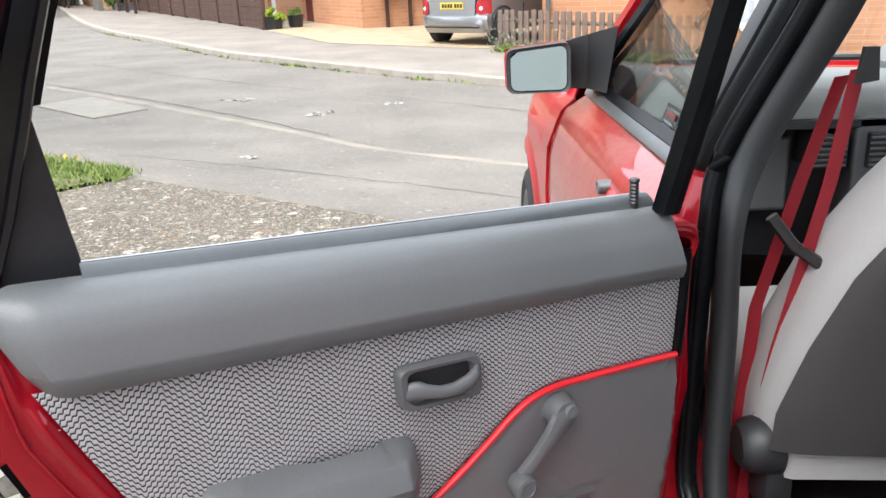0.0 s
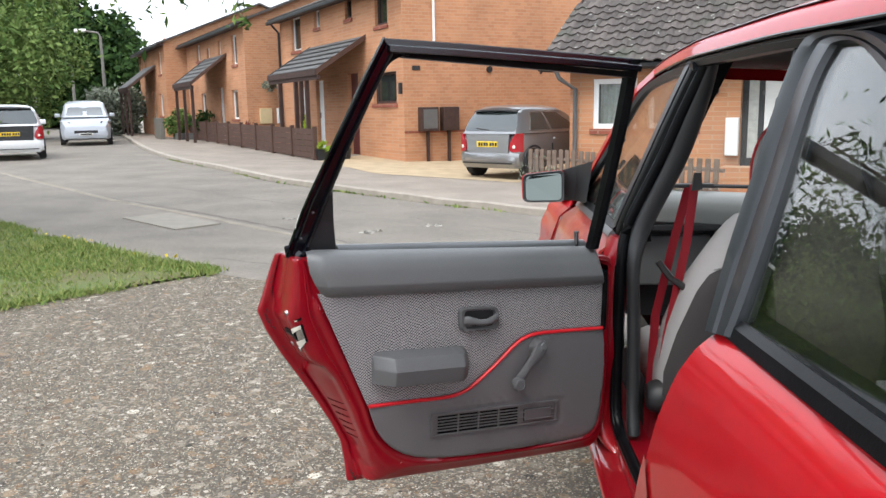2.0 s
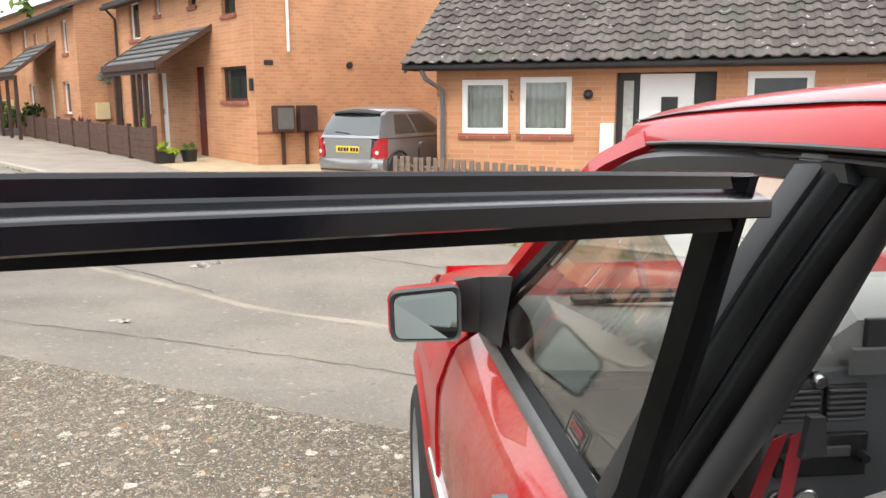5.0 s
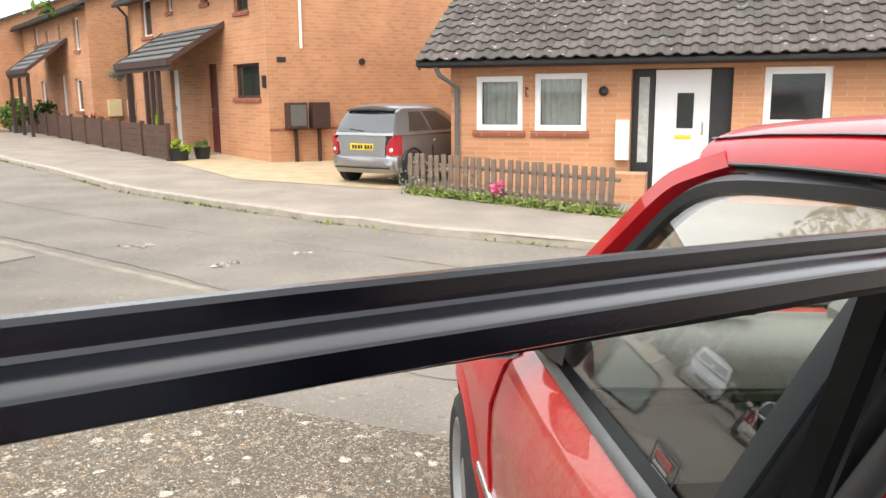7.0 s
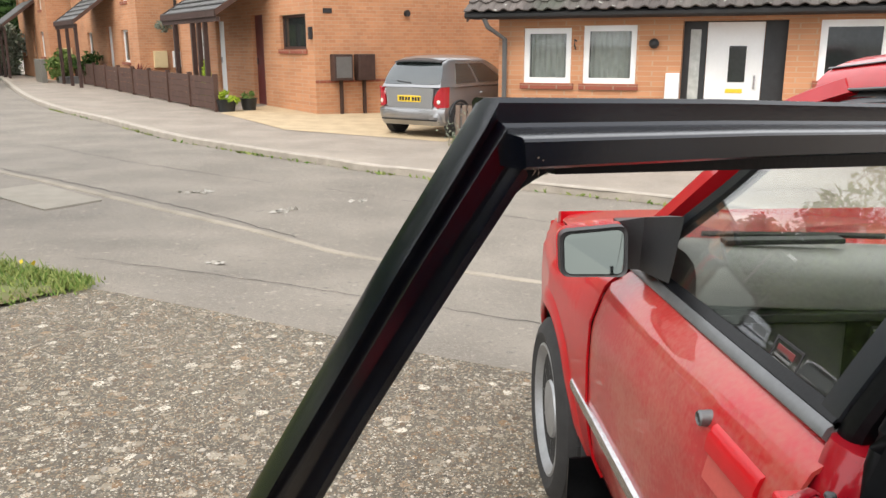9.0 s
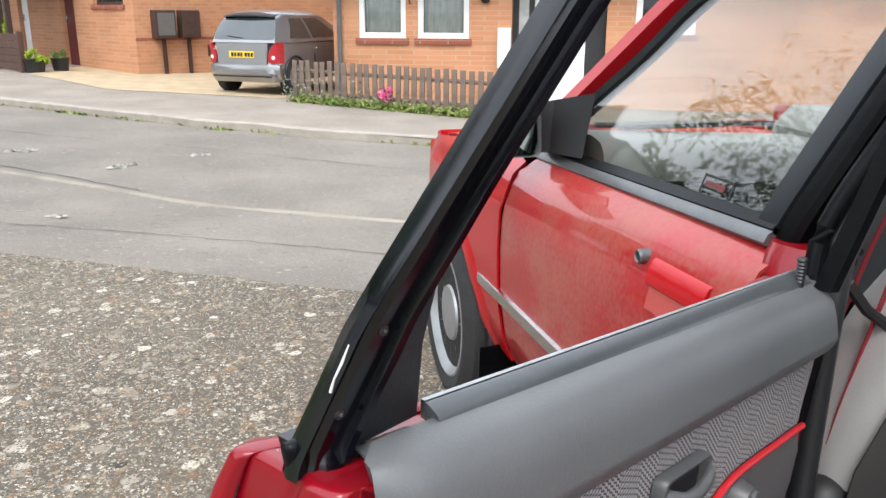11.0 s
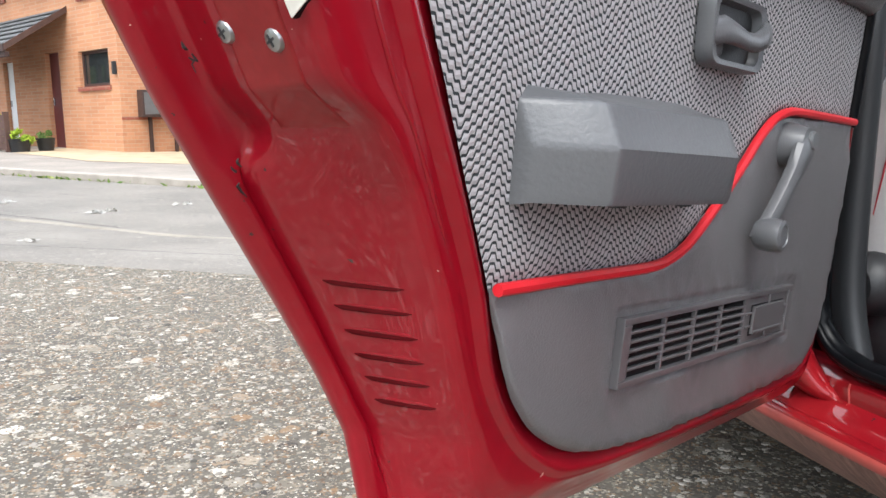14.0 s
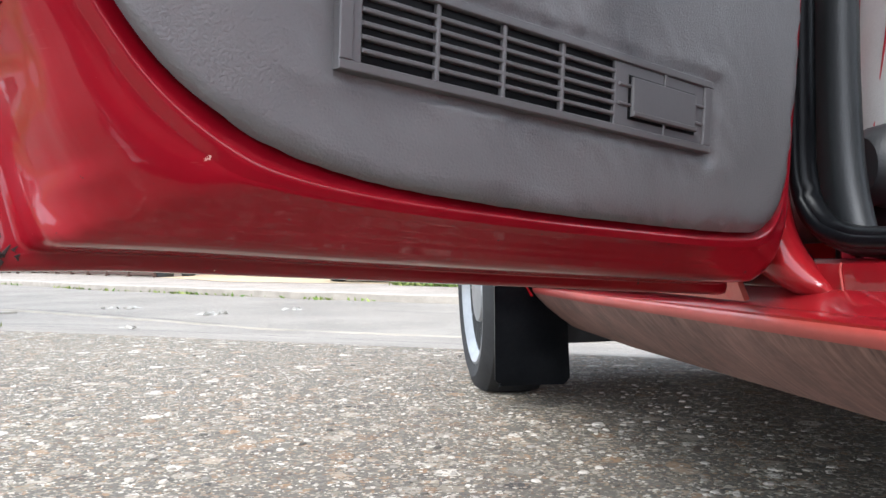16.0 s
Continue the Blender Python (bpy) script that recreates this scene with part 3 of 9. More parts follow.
def sheet(name, poly, lift, material, label, cat, cell=0.5, kind="structure", skirt=0.0):
    """A patch of land that follows the height of the ground."""
    bm = bmesh.new()
    f = bm.faces.new([bm.verts.new((x, y, 0)) for x, y in poly])
    xs, ys = [p[0] for p in poly], [p[1] for p in poly]
    for k in range(int((min(20, max(xs)) - max(-12, min(xs))) / cell)):
        bmesh.ops.bisect_plane(bm, geom=bm.verts[:] + bm.edges[:] + bm.faces[:], plane_co=(max(-12, min(xs)) + k * cell, 0, 0), plane_no=(1, 0, 0))
    for k in range(int((min(22, max(ys)) - max(-8, min(ys))) / cell)):
        bmesh.ops.bisect_plane(bm, geom=bm.verts[:] + bm.edges[:] + bm.faces[:], plane_co=(0, max(-8, min(ys)) + k * cell, 0), plane_no=(0, 1, 0))
    if skirt:
        edge = [e for e in bm.edges if e.is_boundary]
        r = bmesh.ops.extrude_edge_only(bm, edges=edge)
        low = {v for v in r["geom"] if isinstance(v, bmesh.types.BMVert)}
    else:
        low = set()
    for v in bm.verts:
        v.co.z = height(v.co.x, v.co.y) + lift - (skirt if v in low else 0)
    bmesh.ops.recalc_face_normals(bm, faces=bm.faces)
    if sum(f.normal.z for f in bm.faces) < 0:
        bmesh.ops.reverse_faces(bm, faces=bm.faces)
    return tagged(link(name, bm, material), label, cat, kind=kind)


def ground_sheet():
    bm = bmesh.new()
    xs = [-3000, -600, -150, -60, -30, -20] + [-12 + 0.6 * k for k in range(41)] + [16, 25, 60, 200, 800, 3000]
    ys = [-3000, -600, -100, -30, -15] + [-8 + 0.5 * k for k in range(61)] + [26, 32, 45, 60, 90, 150, 400, 1200, 4000]
    vs = [[bm.verts.new((x, y, height(x, y) - 0.012)) for y in ys] for x in xs]
    for i in range(len(xs) - 1):
        for j in range(len(ys) - 1):
            bm.faces.new((vs[i][j], vs[i + 1][j], vs[i + 1][j + 1], vs[i][j + 1]))
    return tagged(link("road", bm, ROAD), "worn grey asphalt road with patches and cracks", "road", kind="structure")


ground_sheet()
sheet("driveway", DRIVE_EDGE, 0.0, DRIVE, "exposed aggregate concrete driveway with worn pebbles", "driveway", 0.5)
sheet("lawn", LAWN, 0.01, SOIL, "green lawn verge beside the concrete driveway", "lawn", 0.6)
far_poly = FAR_KERB + [(-58.0, 132.0), (40.0, 132.0)]
sheet("pavement", far_poly, 0.07, PAVE, "pale tarmac pavement along the far side of the road", "pavement", 0.8)


def strip(name, line, w, lift, drop, material, label, cat, side=1):
    """A kerb: a low bar that follows a line on the ground."""
    pts = spline([(x, y, 0) for x, y in line], 6)
    rings = []
    for i, p in enumerate(pts):
        d = (pts[min(i + 1, len(pts) - 1)] - pts[max(i - 1, 0)]).normalized()
        nrm = Vector((-d.y, d.x, 0)) * side
        a, b = p, p + nrm * w
        za, zb = height(a.x, a.y), height(b.x, b.y)
        rings.append([Vector((a.x, a.y, za - drop)), Vector((a.x, a.y, za + lift - 0.012)), Vector((a.x, a.y, 0)) + nrm * 0.012 + Vector((0, 0, za + lift)), Vector((b.x, b.y, zb + lift)), Vector((b.x, b.y, zb - drop))])
    return tagged(link(name, loft(rings), material, None, "", 40), label, cat, kind="structure")


CHANNEL = mat("worn_channel_stone", (0.30, 0.265, 0.215), 0.9, 0, 0.4, 3, 60, 0.3, 60)
strip("kerb_far", FAR_KERB[1:-1], 0.13, 0.078, 0.1, CONC, "worn pale concrete kerb along the far pavement", "kerb", -1)
strip("channel_line", [(6.0, 4.3), (3.2, 5.6), (0.63, 6.79), (0.1, 7.06), (-0.4, 7.29), (-0.8, 7.58), (-1.36, 8.12), (-2.1, 8.75), (-3.0, 9.52), (-4.07, 10.5), (-5.37, 11.67), (-7.34, 13.72), (-10.2, 16.7), (-16, 23.0)], 0.085, -0.003, 0.05, CHANNEL, "flush pale edging stones between road and crossover", "kerb", -1)
sheet("paved_drive", [(-4.0, 18.9), (-2.2, 15.6), (0.45, 14.3), (2.6, 19.0), (1.4, 21.0), (-2.0, 19.0), (-3.4, 21.2)], 0.076, PALEDRIVE, "cream paved parking space in front of the houses", "driveway", 0.6)


# ---- terrace houses ----
def face(at, d):
    """A frame whose x runs along a wall, y goes into the house and z up."""
    d = Vector((d[0], d[1], 0)).normalized()
    n = Vector((-d.y, d.x, 0))
    return Matrix(((d.x, n.x, 0, at[0]), (d.y, n.y, 0, at[1]), (0, 0, 1, at[2]), (0, 0, 0, 1)))


def wall_with_holes(w, h, t, holes):
    """A wall of width w and height h, thickness t into +y, cut by rectangular holes (x0, z0, x1, z1)."""
    xs = sorted({0.0, w} | {v for q in holes for v in (q[0], q[2])})
    zs = sorted({0.0, h} | {v for q in holes for v in (q[1], q[3])})
    bm = bmesh.new()
    cell = {}

    def solid(i, j):
        if not (0 <= i < len(xs) - 1 and 0 <= j < len(zs) - 1):
            return False
        cx, cz = (xs[i] + xs[i + 1]) / 2, (zs[j] + zs[j + 1]) / 2
        return not any(a < cx < c and b < cz < d for a, b, c, d in holes)

    def v(i, j, k):
        if (i, j, k) not in cell:
            cell[i, j, k] = bm.verts.new((xs[i], k * t, zs[j]))
        return cell[i, j, k]

    for i in range(len(xs) - 1):
        for j in range(len(zs) - 1):
            if not solid(i, j):
                continue
            bm.faces.new((v(i, j, 0), v(i + 1, j, 0), v(i + 1, j + 1, 0), v(i, j + 1, 0)))
            bm.faces.new((v(i, j, 1), v(i, j + 1, 1), v(i + 1, j + 1, 1), v(i + 1, j, 1)))
            for di, dj, a, b in ((-1, 0, (0, 0), (0, 1)), (1, 0, (1, 0), (1, 1)), (0, -1, (0, 0), (1, 0)), (0, 1, (0, 1), (1, 1))):
                if not solid(i + di, j + dj):
                    bm.faces.new((v(i + a[0], j + a[1], 0), v(i + b[0], j + b[1], 0), v(i + b[0], j + b[1], 1), v(i + a[0], j + a[1], 1)))
    bmesh.ops.recalc_face_normals(bm, faces=bm.faces)
    return bm


def window(parent, M, x0, z0, x1, z1, frame_m=UPVC, mull=0, curtain=False, sill=BRICKR, bar=0.06, back=0.06):
    """A window in a wall's opening: frame, pane, sill and perhaps a curtain."""
    ww, hh, cuts = x1 - x0, z1 - z0, mull + 1
    pw = (ww - bar * (cuts + 1)) / cuts
    bm = wall_with_holes(ww, hh, 0.06, [(bar + k * (pw + bar), bar, bar + k * (pw + bar) + pw, hh - bar) for k in range(cuts)])
    bmesh.ops.transform(bm, matrix=M @ Matrix.Translation((x0, back, z0)), verts=bm.verts)
    w = part("window", bm, frame_m, parent, "", False)
    bm = bbox((x0 + bar, back + 0.03, z0 + bar), (x1 - bar, back + 0.036, z1 - bar), 0, M)
    part("pane", bm, GLASSH if curtain else HOUSEGLASS, w, "", False)
    if curtain:
        def wave(u, v):
            return M @ Vector((x0 + bar + (x1 - x0 - 2 * bar) * u, back + 0.12 + 0.02 * math.sin(u * 40), z0 + bar + (z1 - z0 - 2 * bar) * v))
        part("curtain", grid(wave, 60, 1), CURTAIN, w, "pale net curtain")
        # black sheet behind the net stands in for the unlit room
        part("room_shade", bbox((x0, back + 0.2, z0), (x1, back + 0.21, z1), 0, M), DARK, w, "", False)
    if sill:
        part("sill", bbox((x0 - 0.05, -0.04, z0 - 0.09), (x1 + 0.05, back, z0 - 0.002), 0, M), sill, w, "", False)
    return w


GLASSH = glassmat("house_window_glass", (0.85, 0.87, 0.86), 1.2)


def canopy(parent, M, x0, x1, z, zt, out, posts):
    """A lean-to porch roof of slates on timber posts."""
    def slab(u, v):
        return M @ Vector((x0 + (x1 - x0) * u, -out * (1 - v), z + (zt - z) * v))
    part("porch_roof", grid(slab, 1, 1, 0.05), SLATE, parent, "grey slate porch canopy", False)
    for k in range(6):
        v = k / 6
        part("slate_course", bbox((x0, -out * (1 - v) - 0.0, z + (zt - z) * v + 0.03), (x1, -out * (1 - v) + 0.05, z + (zt - z) * v + 0.052), 0, M), SLATE, parent, "", False)
    part("fascia", bbox((x0, -out - 0.02, z - 0.12), (x1, -out + 0.03, z + 0.02), 0, M), BROWN, parent, "", False)
    for side in (x0, x1):
        part("bargeboard", prism([M @ Vector(p) for p in ((side, -out, z - 0.1), (side, 0, zt - 0.1), (side, 0, zt + 0.03), (side, -out, z + 0.03))], M.to_3x3() @ Vector((0.04 if side == x1 else -0.04, 0, 0))), BROWN if side == x0 else FENCE, parent, "", False)
    for px in posts:
        part("post", bbox((px - 0.05, -out + 0.02, -0.2), (px + 0.05, -out + 0.12, z - 0.1), 0, M), BROWN, parent, "", False)
    part("beam", bbox((x0, -out + 0.02, z - 0.22), (x1, -out + 0.1, z - 0.12), 0, M), BROWN, parent, "", False)


FD, GD = Vector((-0.52, 0.854, 0)), Vector((0.854, 0.52, 0))


def house_block(at, length, depth, first, holes_f, holes_g, eave=4.1):
    """A brick block: facade runs along FD from its corner, the gable along GD."""
    h = thing("terrace_house", "orange brick two-storey terrace house with slate porch" if first else "further orange brick terrace house with tiled roof", "house", Matrix.Translation(at), "terrace")
    # the facade's frame: x runs from the far end to the corner so that y goes into the house
    Mf = face(FD * length, -FD)
    Mg = face((0, 0, 0), GD)
    fh = [(length - b, z0, length - a, z1) for a, z0, b, z1 in holes_f]
    bm = wall_with_holes(length, eave + 0.3, 0.25, [(a, z0 + 0.3, b, z1 + 0.3) for a, z0, b, z1 in fh])
    bmesh.ops.transform(bm, matrix=Mf @ Matrix.Translation((0, 0, -0.3)), verts=bm.verts)
    part("front_wall", bm, BRICK, h, "", False)
    ridge = eave + depth * 0.2
    gz = [(0.252, -0.3), (depth, -0.3), (depth, eave), (depth / 2, ridge), (0.252, eave + 0.252 * 0.4)]
    if not first:
        gz[0], gz[4] = (0.252, -0.3), (0.252, eave + 0.1)
    part("gable_wall", prism([Mg @ Vector((x, -0.0, z)) for x, z in gz], Mg.to_3x3() @ Vector((0, 0.25, 0))), BRICK, h, "", False)
    part("corner_pier", bbox((0.0, 0.0, -0.3), (0.25, 0.002, eave + 0.12), 0, Mg), BRICK, h, "", False)
    part("rear_wall", bbox((depth - 0.2, 0.26, -0.3), (depth, length, eave), 0, Mg), BRICK, h, "", False)
    for sgn in (0, 1):
        def slope(u, v, sgn=sgn):
            x = -0.35 + (depth / 2 + 0.35) * v if sgn == 0 else depth + 0.35 - (depth / 2 + 0.35) * v
            z = ridge + 0.05 - abs(x - depth / 2) * 0.4
            return Mg @ Vector((x, -0.2 + (length + 0.4) * u, z))
        part("roof_slope", grid(slope, 1, 24, 0.08), ROOFT, h, "dark concrete roof tiles", False)
    part("gutter", bbox((-0.42, -0.15, eave - 0.26), (-0.3, length + 0.15, eave - 0.16), 0.02, Mg), DARK, h, "", False)
    part("soffit", bbox((-0.3, -0.1, eave - 0.2), (-0.02, length, eave - 0.12), 0, Mg), BROWN, h, "", False)
    return h, Mf, Mg, fh


house_at = (-2.0, 18.93, 0.0)
HL = 9.3
fh_holes = [(0.38, 1.30, 1.74, 2.02), (2.73, -0.1, 3.45, 2.08), (5.36, -0.1, 6.0, 2.0), (6.75, 0.95, 7.7, 1.85),
            (0.79, 3.1, 1.52, 3.95), (3.0, 3.45, 3.48, 3.95), (5.47, 3.45, 5.92, 3.95), (7.2, 2.95, 8.1, 3.95)]
h1, Mf, Mg, fh = house_block(house_at, HL, 8.0, True, fh_holes, [])
kinds = [(BROWN, 0), None, None, (UPVC, 2), (BROWN, 0), (BROWN, 0), (UPVC, 0), (UPVC, 0)]
for q, kd in zip(fh, kinds):
    if kd:
        window(h1, Mf, *q, frame_m=kd[0], mull=kd[1], back=0.08)
for q, mt in ((fh[1], MAROON), (fh[2], UPVC)):
    dr = part("door", bbox((q[0], 0.1, q[1]), (q[2], 0.15, q[3]), 0.006, Mf), mt, h1, "closed front door", False)
    part("door_handle", bbox((q[0] + 0.08, 0.06, 0.95), (q[0] + 0.12, 0.1, 1.1), 0.004, Mf), CHROME, dr, "", False)
canopy(h1, Mf, HL - 6.35, HL - 2.15, 2.12, 2.95, 1.3, (HL - 5.4, HL - 4.0, HL - 3.55, HL - 3.1))
part("brick_band", bbox((-0.0, -0.012, 0.62), (8.0, 0.0, 0.68), 0, Mg), BRICKR, h1, "red brick course", False)
for a, b in ((0.34, 0.77), (0.9, 1.3)):
    mb = part("meter_box", bbox((a, -0.22, 0.66), (b, 0.0, 1.2), 0.012, Mg), BROWN, h1, "dark brown meter box", False)
    part("box_door", bbox((a + 0.04, -0.228, 0.72), (b - 0.04, -0.22, 1.15), 0, Mg), PIPEG if a < 0.5 else BROWN, mb, "", False)
    part("conduit", bbox(((a + b) / 2 - 0.03, -0.1, -0.2), ((a + b) / 2 + 0.03, -0.04, 0.66), 0, Mg), BROWN, mb, "", False)
part("waste_pipe", tube([Mg @ Vector((0.76, -0.05, 2.3)), Mg @ Vector((0.76, -0.05, 4.6))], 0.03), UPVC, h1, "white plastic vent pipe")
part("air_vent", lathe([(0.02, 0), (0.07, 0), (0.07, -0.06), (0.02, -0.06)], 16, "Y", (0, 0, 0)), DARK, h1).matrix_basis = Mg @ Matrix.Translation((2.22, 0, 2.05))
part("house_sign", bbox((0.22, -0.015, 2.02), (0.42, 0, 2.12), 0, Mg), DARK, h1, "small dark plaque", False)
part("wall_lamp", bbox((HL - 0.12, -0.08, 1.5), (HL - 0.05, 0, 1.75), 0.01, Mf), DARK, h1, "", False)
part("vent_grille", bbox((1.55, -0.012, 0.28), (1.95, 0, 0.52), 0, Mg), BROWN, h1, "", False)
part("downpipe", tube([Mf @ Vector((0.1, -0.08, 0)), Mf @ Vector((0.1, -0.08, 3.6)), Mf @ Vector((0.1, -0.4, 3.95))], 0.04), DARK, h1)

# second block steps towards the road, third again
blocks = [((-8.2, 27.4, 0.0), 10.0, False), ((-14.3, 35.7, 0.1), 8.0, False)]
for (bx, by, bz), bl, _ in blocks:
    hb, Mfb, Mgb, fb = house_block((bx, by, bz), bl, 8.5, False, [(1.2, 0.9, 2.1, 1.9), (3.4, 0, 4.2, 2.05), (6.5, 0.9, 7.4, 1.9), (1.0, 2.75, 1.7, 3.75), (3.4, 3.0, 3.8, 3.7), (5.3, 3.2, 5.8, 3.6), (7.1, 3.2, 7.8, 3.85)], [])
    for k, q in enumerate(fb):
        if k == 1:
            part("door", bbox((q[0], 0.1, q[1]), (q[2], 0.15, q[3]), 0.006, Mfb), UPVC, hb, "white front door", False)
        else:
            window(hb, Mfb, *q, frame_m=UPVC, back=0.08)
    canopy(hb, Mfb, bl - 6.2, bl - 2.6, 2.2, 3.2, 1.3, (bl - 5.9, bl - 4.3, bl - 2.8))
    for a, mt in ((0.4, CREAM), (0.98, UPVC)):
        part("meter_box", bbox((a, -0.12, 0.75), (a + 0.4, 0, 1.25), 0.01, Mgb), mt, hb, "", False)


# ---- bungalow ----
BD = Vector((0.913, -0.408, 0))
BL, BEAVE = 12.0, 1.82
bung = thing("bungalow", "orange brick bungalow with dark tiled roof and white windows", "house", Matrix.Translation((1.752, 14.872, 0)))
Mb = face((0, 0, 0), BD)
Mw = Mb @ Matrix.Translation((-0.42, 0, -0.6))
bholes = [(0.0, 0.78, 0.76, 1.62), (0.95, 0.78, 1.76, 1.65), (4.28, 0.86, 5.16, 1.69), (2.42, -0.3, 3.86, 1.70)]
sh = [(a + 0.42, b + 0.6, c + 0.42, d + 0.6) for a, b, c, d in bholes]
bm = wall_with_holes(BL, BEAVE + 0.6, 0.25, sh)
bmesh.ops.transform(bm, matrix=Mw, verts=bm.verts)
part("front_wall", bm, BRICK, bung, "", False)
for q in bholes[:2]:
    window(bung, Mb, *q, curtain=True, bar=0.085, back=0.03)
window(bung, Mb, *bholes[2], curtain=False, bar=0.095, back=0.03)
part("side_wall", bbox((-0.42, 0.252, -0.6), (-0.17, 7.0, BEAVE), 0, Mb), BRICK, bung, "", False)
part("end_wall", bbox((BL - 0.67, 0.252, -0.6), (BL - 0.42, 7.0, BEAVE), 0, Mb), BRICK, bung, "", False)
part("back_wall", bbox((-0.168, 6.75, -0.6), (BL - 0.68, 7.0, BEAVE), 0, Mb), BRICK, bung, "", False)
BR = BEAVE + 3.7 * 0.62
part("gable_wall", prism([Mb @ Vector(p) for p in ((-0.42, 0.0, BEAVE + 0.002), (-0.42, 7.0, BEAVE + 0.002), (-0.42, 3.5, BR - 0.2))], Mb.to_3x3() @ Vector((0.25, 0, 0))), BRICK, bung, "", False)
# recessed porch: white door between dark side panels
q = bholes[3]
dr = part("front_door", bbox((2.76, 0.2, -0.3), (3.55, 0.25, 1.68), 0.005, Mb), UPVC, bung, "white panelled front door", False)
part("door_glass", bbox((3.08, 0.19, 0.82), (3.32, 0.2, 1.34), 0.003, Mb), HOUSEGLASS, dr, "", False)
part("letter_plate", bbox((3.06, 0.188, 0.66), (3.3, 0.2, 0.72), 0.002, Mb), PLATE, dr, "brass letter plate", False)
part("door_handle", bbox((3.44, 0.17, 0.72), (3.47, 0.2, 0.92), 0.003, Mb), CHROME, dr, "", False)
for a, b in ((2.42, 2.75), (3.56, 3.86)):
    sp = part("side_panel", bbox((a, 0.2, -0.3), (b, 0.25, 1.70), 0, Mb), DARK, bung, "black door side panel", False)
    if a < 3:
        part("side_glass", bbox((a + 0.1, 0.192, 0.3), (b - 0.08, 0.2, 1.58), 0, Mb), CURTAIN, sp, "", False)
part("white_box", bbox((2.22, -0.12, 0.35), (2.42, -0.002, 0.95), 0.01, Mb), UPVC, bung, "white wall box", False)
part("brick_pier", bbox((2.3, -0.9, -0.5), (2.75, -0.5, 0.22), 0.0, Mb), BRICK, bung, "", False)
part("fascia", bbox((-0.8, -0.34, BEAVE - 0.06), (BL, -0.3, BEAVE + 0.06), 0, Mb), BROWN, bung, "", False)
part("soffit", bbox((-0.8, -0.3, BEAVE - 0.06), (BL, -0.002, BEAVE - 0.03), 0, Mb), BROWN, bung, "", False)
part("gutter", tube([Mb @ Vector((-0.85, -0.39, BEAVE + 0.0)), Mb @ Vector((BL, -0.39, BEAVE + 0.0))], 0.055), DARK, bung)
part("downpipe", tube([Mb @ Vector(p) for p in ((-0.55, -0.36, BEAVE - 0.05), (-0.5, -0.33, BEAVE - 0.18), (-0.3, -0.07, BEAVE - 0.36), (-0.3, -0.07, -0.4))], 0.04), PIPEG, bung, "grey plastic downpipe")
part("house_lamp", lathe([(0.02, 0), (0.07, 0), (0.075, -0.05), (0.03, -0.09)], 14, "Y"), DARK, bung, "round dark wall lamp").matrix_basis = Mb @ Matrix.Translation((2.02, 0, 1.38))
part("hook", tube([Mb @ Vector(p) for p in ((0.84, 0, 1.42), (0.84, -0.12, 1.44), (0.84, -0.14, 1.36), (0.84, -0.05, 1.3))], 0.012, 6), DARK, bung)

roof_base = part("roof_deck", prism([Mb @ Vector(p) for p in ((-0.8, -0.42, BEAVE - 0.02), (BL, -0.42, BEAVE - 0.02), (BL, 3.5, BR), (-0.8, 3.5, BR))], (0, 0, 0.04)), ROOFT, bung, "", False)
part("roof_back", prism([Mb @ Vector(p) for p in ((-0.8, 7.4, BEAVE), (BL, 7.4, BEAVE), (BL, 3.5, BR + 0.05), (-0.8, 3.5, BR + 0.05))], (0, 0, 0.04)), ROOFT, bung, "", False)
part("bargeboard", prism([Mb @ Vector(p) for p in ((-0.82, -0.42, BEAVE - 0.1), (-0.82, -0.42, BEAVE + 0.06), (-0.82, 3.5, BR + 0.08), (-0.82, 3.5, BR - 0.1))], Mb.to_3x3() @ Vector((0.03, 0, 0))), BROWN, bung, "", False)


# ---- fences ----
def picket_fence():
    f = thing("picket_fence", "weathered brown wooden picket fence before the bungalow", "fence", Matrix.Translation((0.6, 14.0, 0)))
    a, b = Vector((0.0, 0.0, 0)), Vector((2.55, -2.28, 0))
    d = (b - a).normalized()
    n = Vector((d.y, -d.x, 0))
    ln = (b - a).length
    rng = random.Random(3)
    proto = None
    count = int(ln / 0.125)
    for k in range(count):
        p = a + d * (k + 0.5) * 0.125
        x, y = 0.6 + p.x, 14.0 + p.y
        z = height(x, y) + 0.07
        m = Matrix.Translation((p.x, p.y, z + rng.uniform(-0.012, 0.012))) @ Matrix.Rotation(math.atan2(d.y, d.x), 4, "Z") @ Matrix.Rotation(rng.uniform(-0.03, 0.03), 4, "Y")
        if proto is None:
            bm = prism([(-0.037, -0.012, 0.02), (0.037, -0.012, 0.02), (0.037, -0.012, 0.596), (0.033, -0.012, 0.60), (-0.033, -0.012, 0.60), (-0.037, -0.012, 0.596)], (0, 0.022, 0))
            proto = part("picket", bm, PICKET, f, "", False)
            proto.matrix_basis = m
        else:
            o = new("picket", proto.data)
            o.parent = f
            o.matrix_basis = m
    for zz in (0.14, 0.45):
        z0, z1 = height(0.6, 14.0) + 0.07, height(3.15, 11.7) + 0.07
        part("rail", tube([(a.x - n.x * 0.04, a.y - n.y * 0.04, z0 + zz), (b.x - n.x * 0.04, b.y - n.y * 0.04, z1 + zz)], 0.03, 6), PICKET, f)


picket_fence()


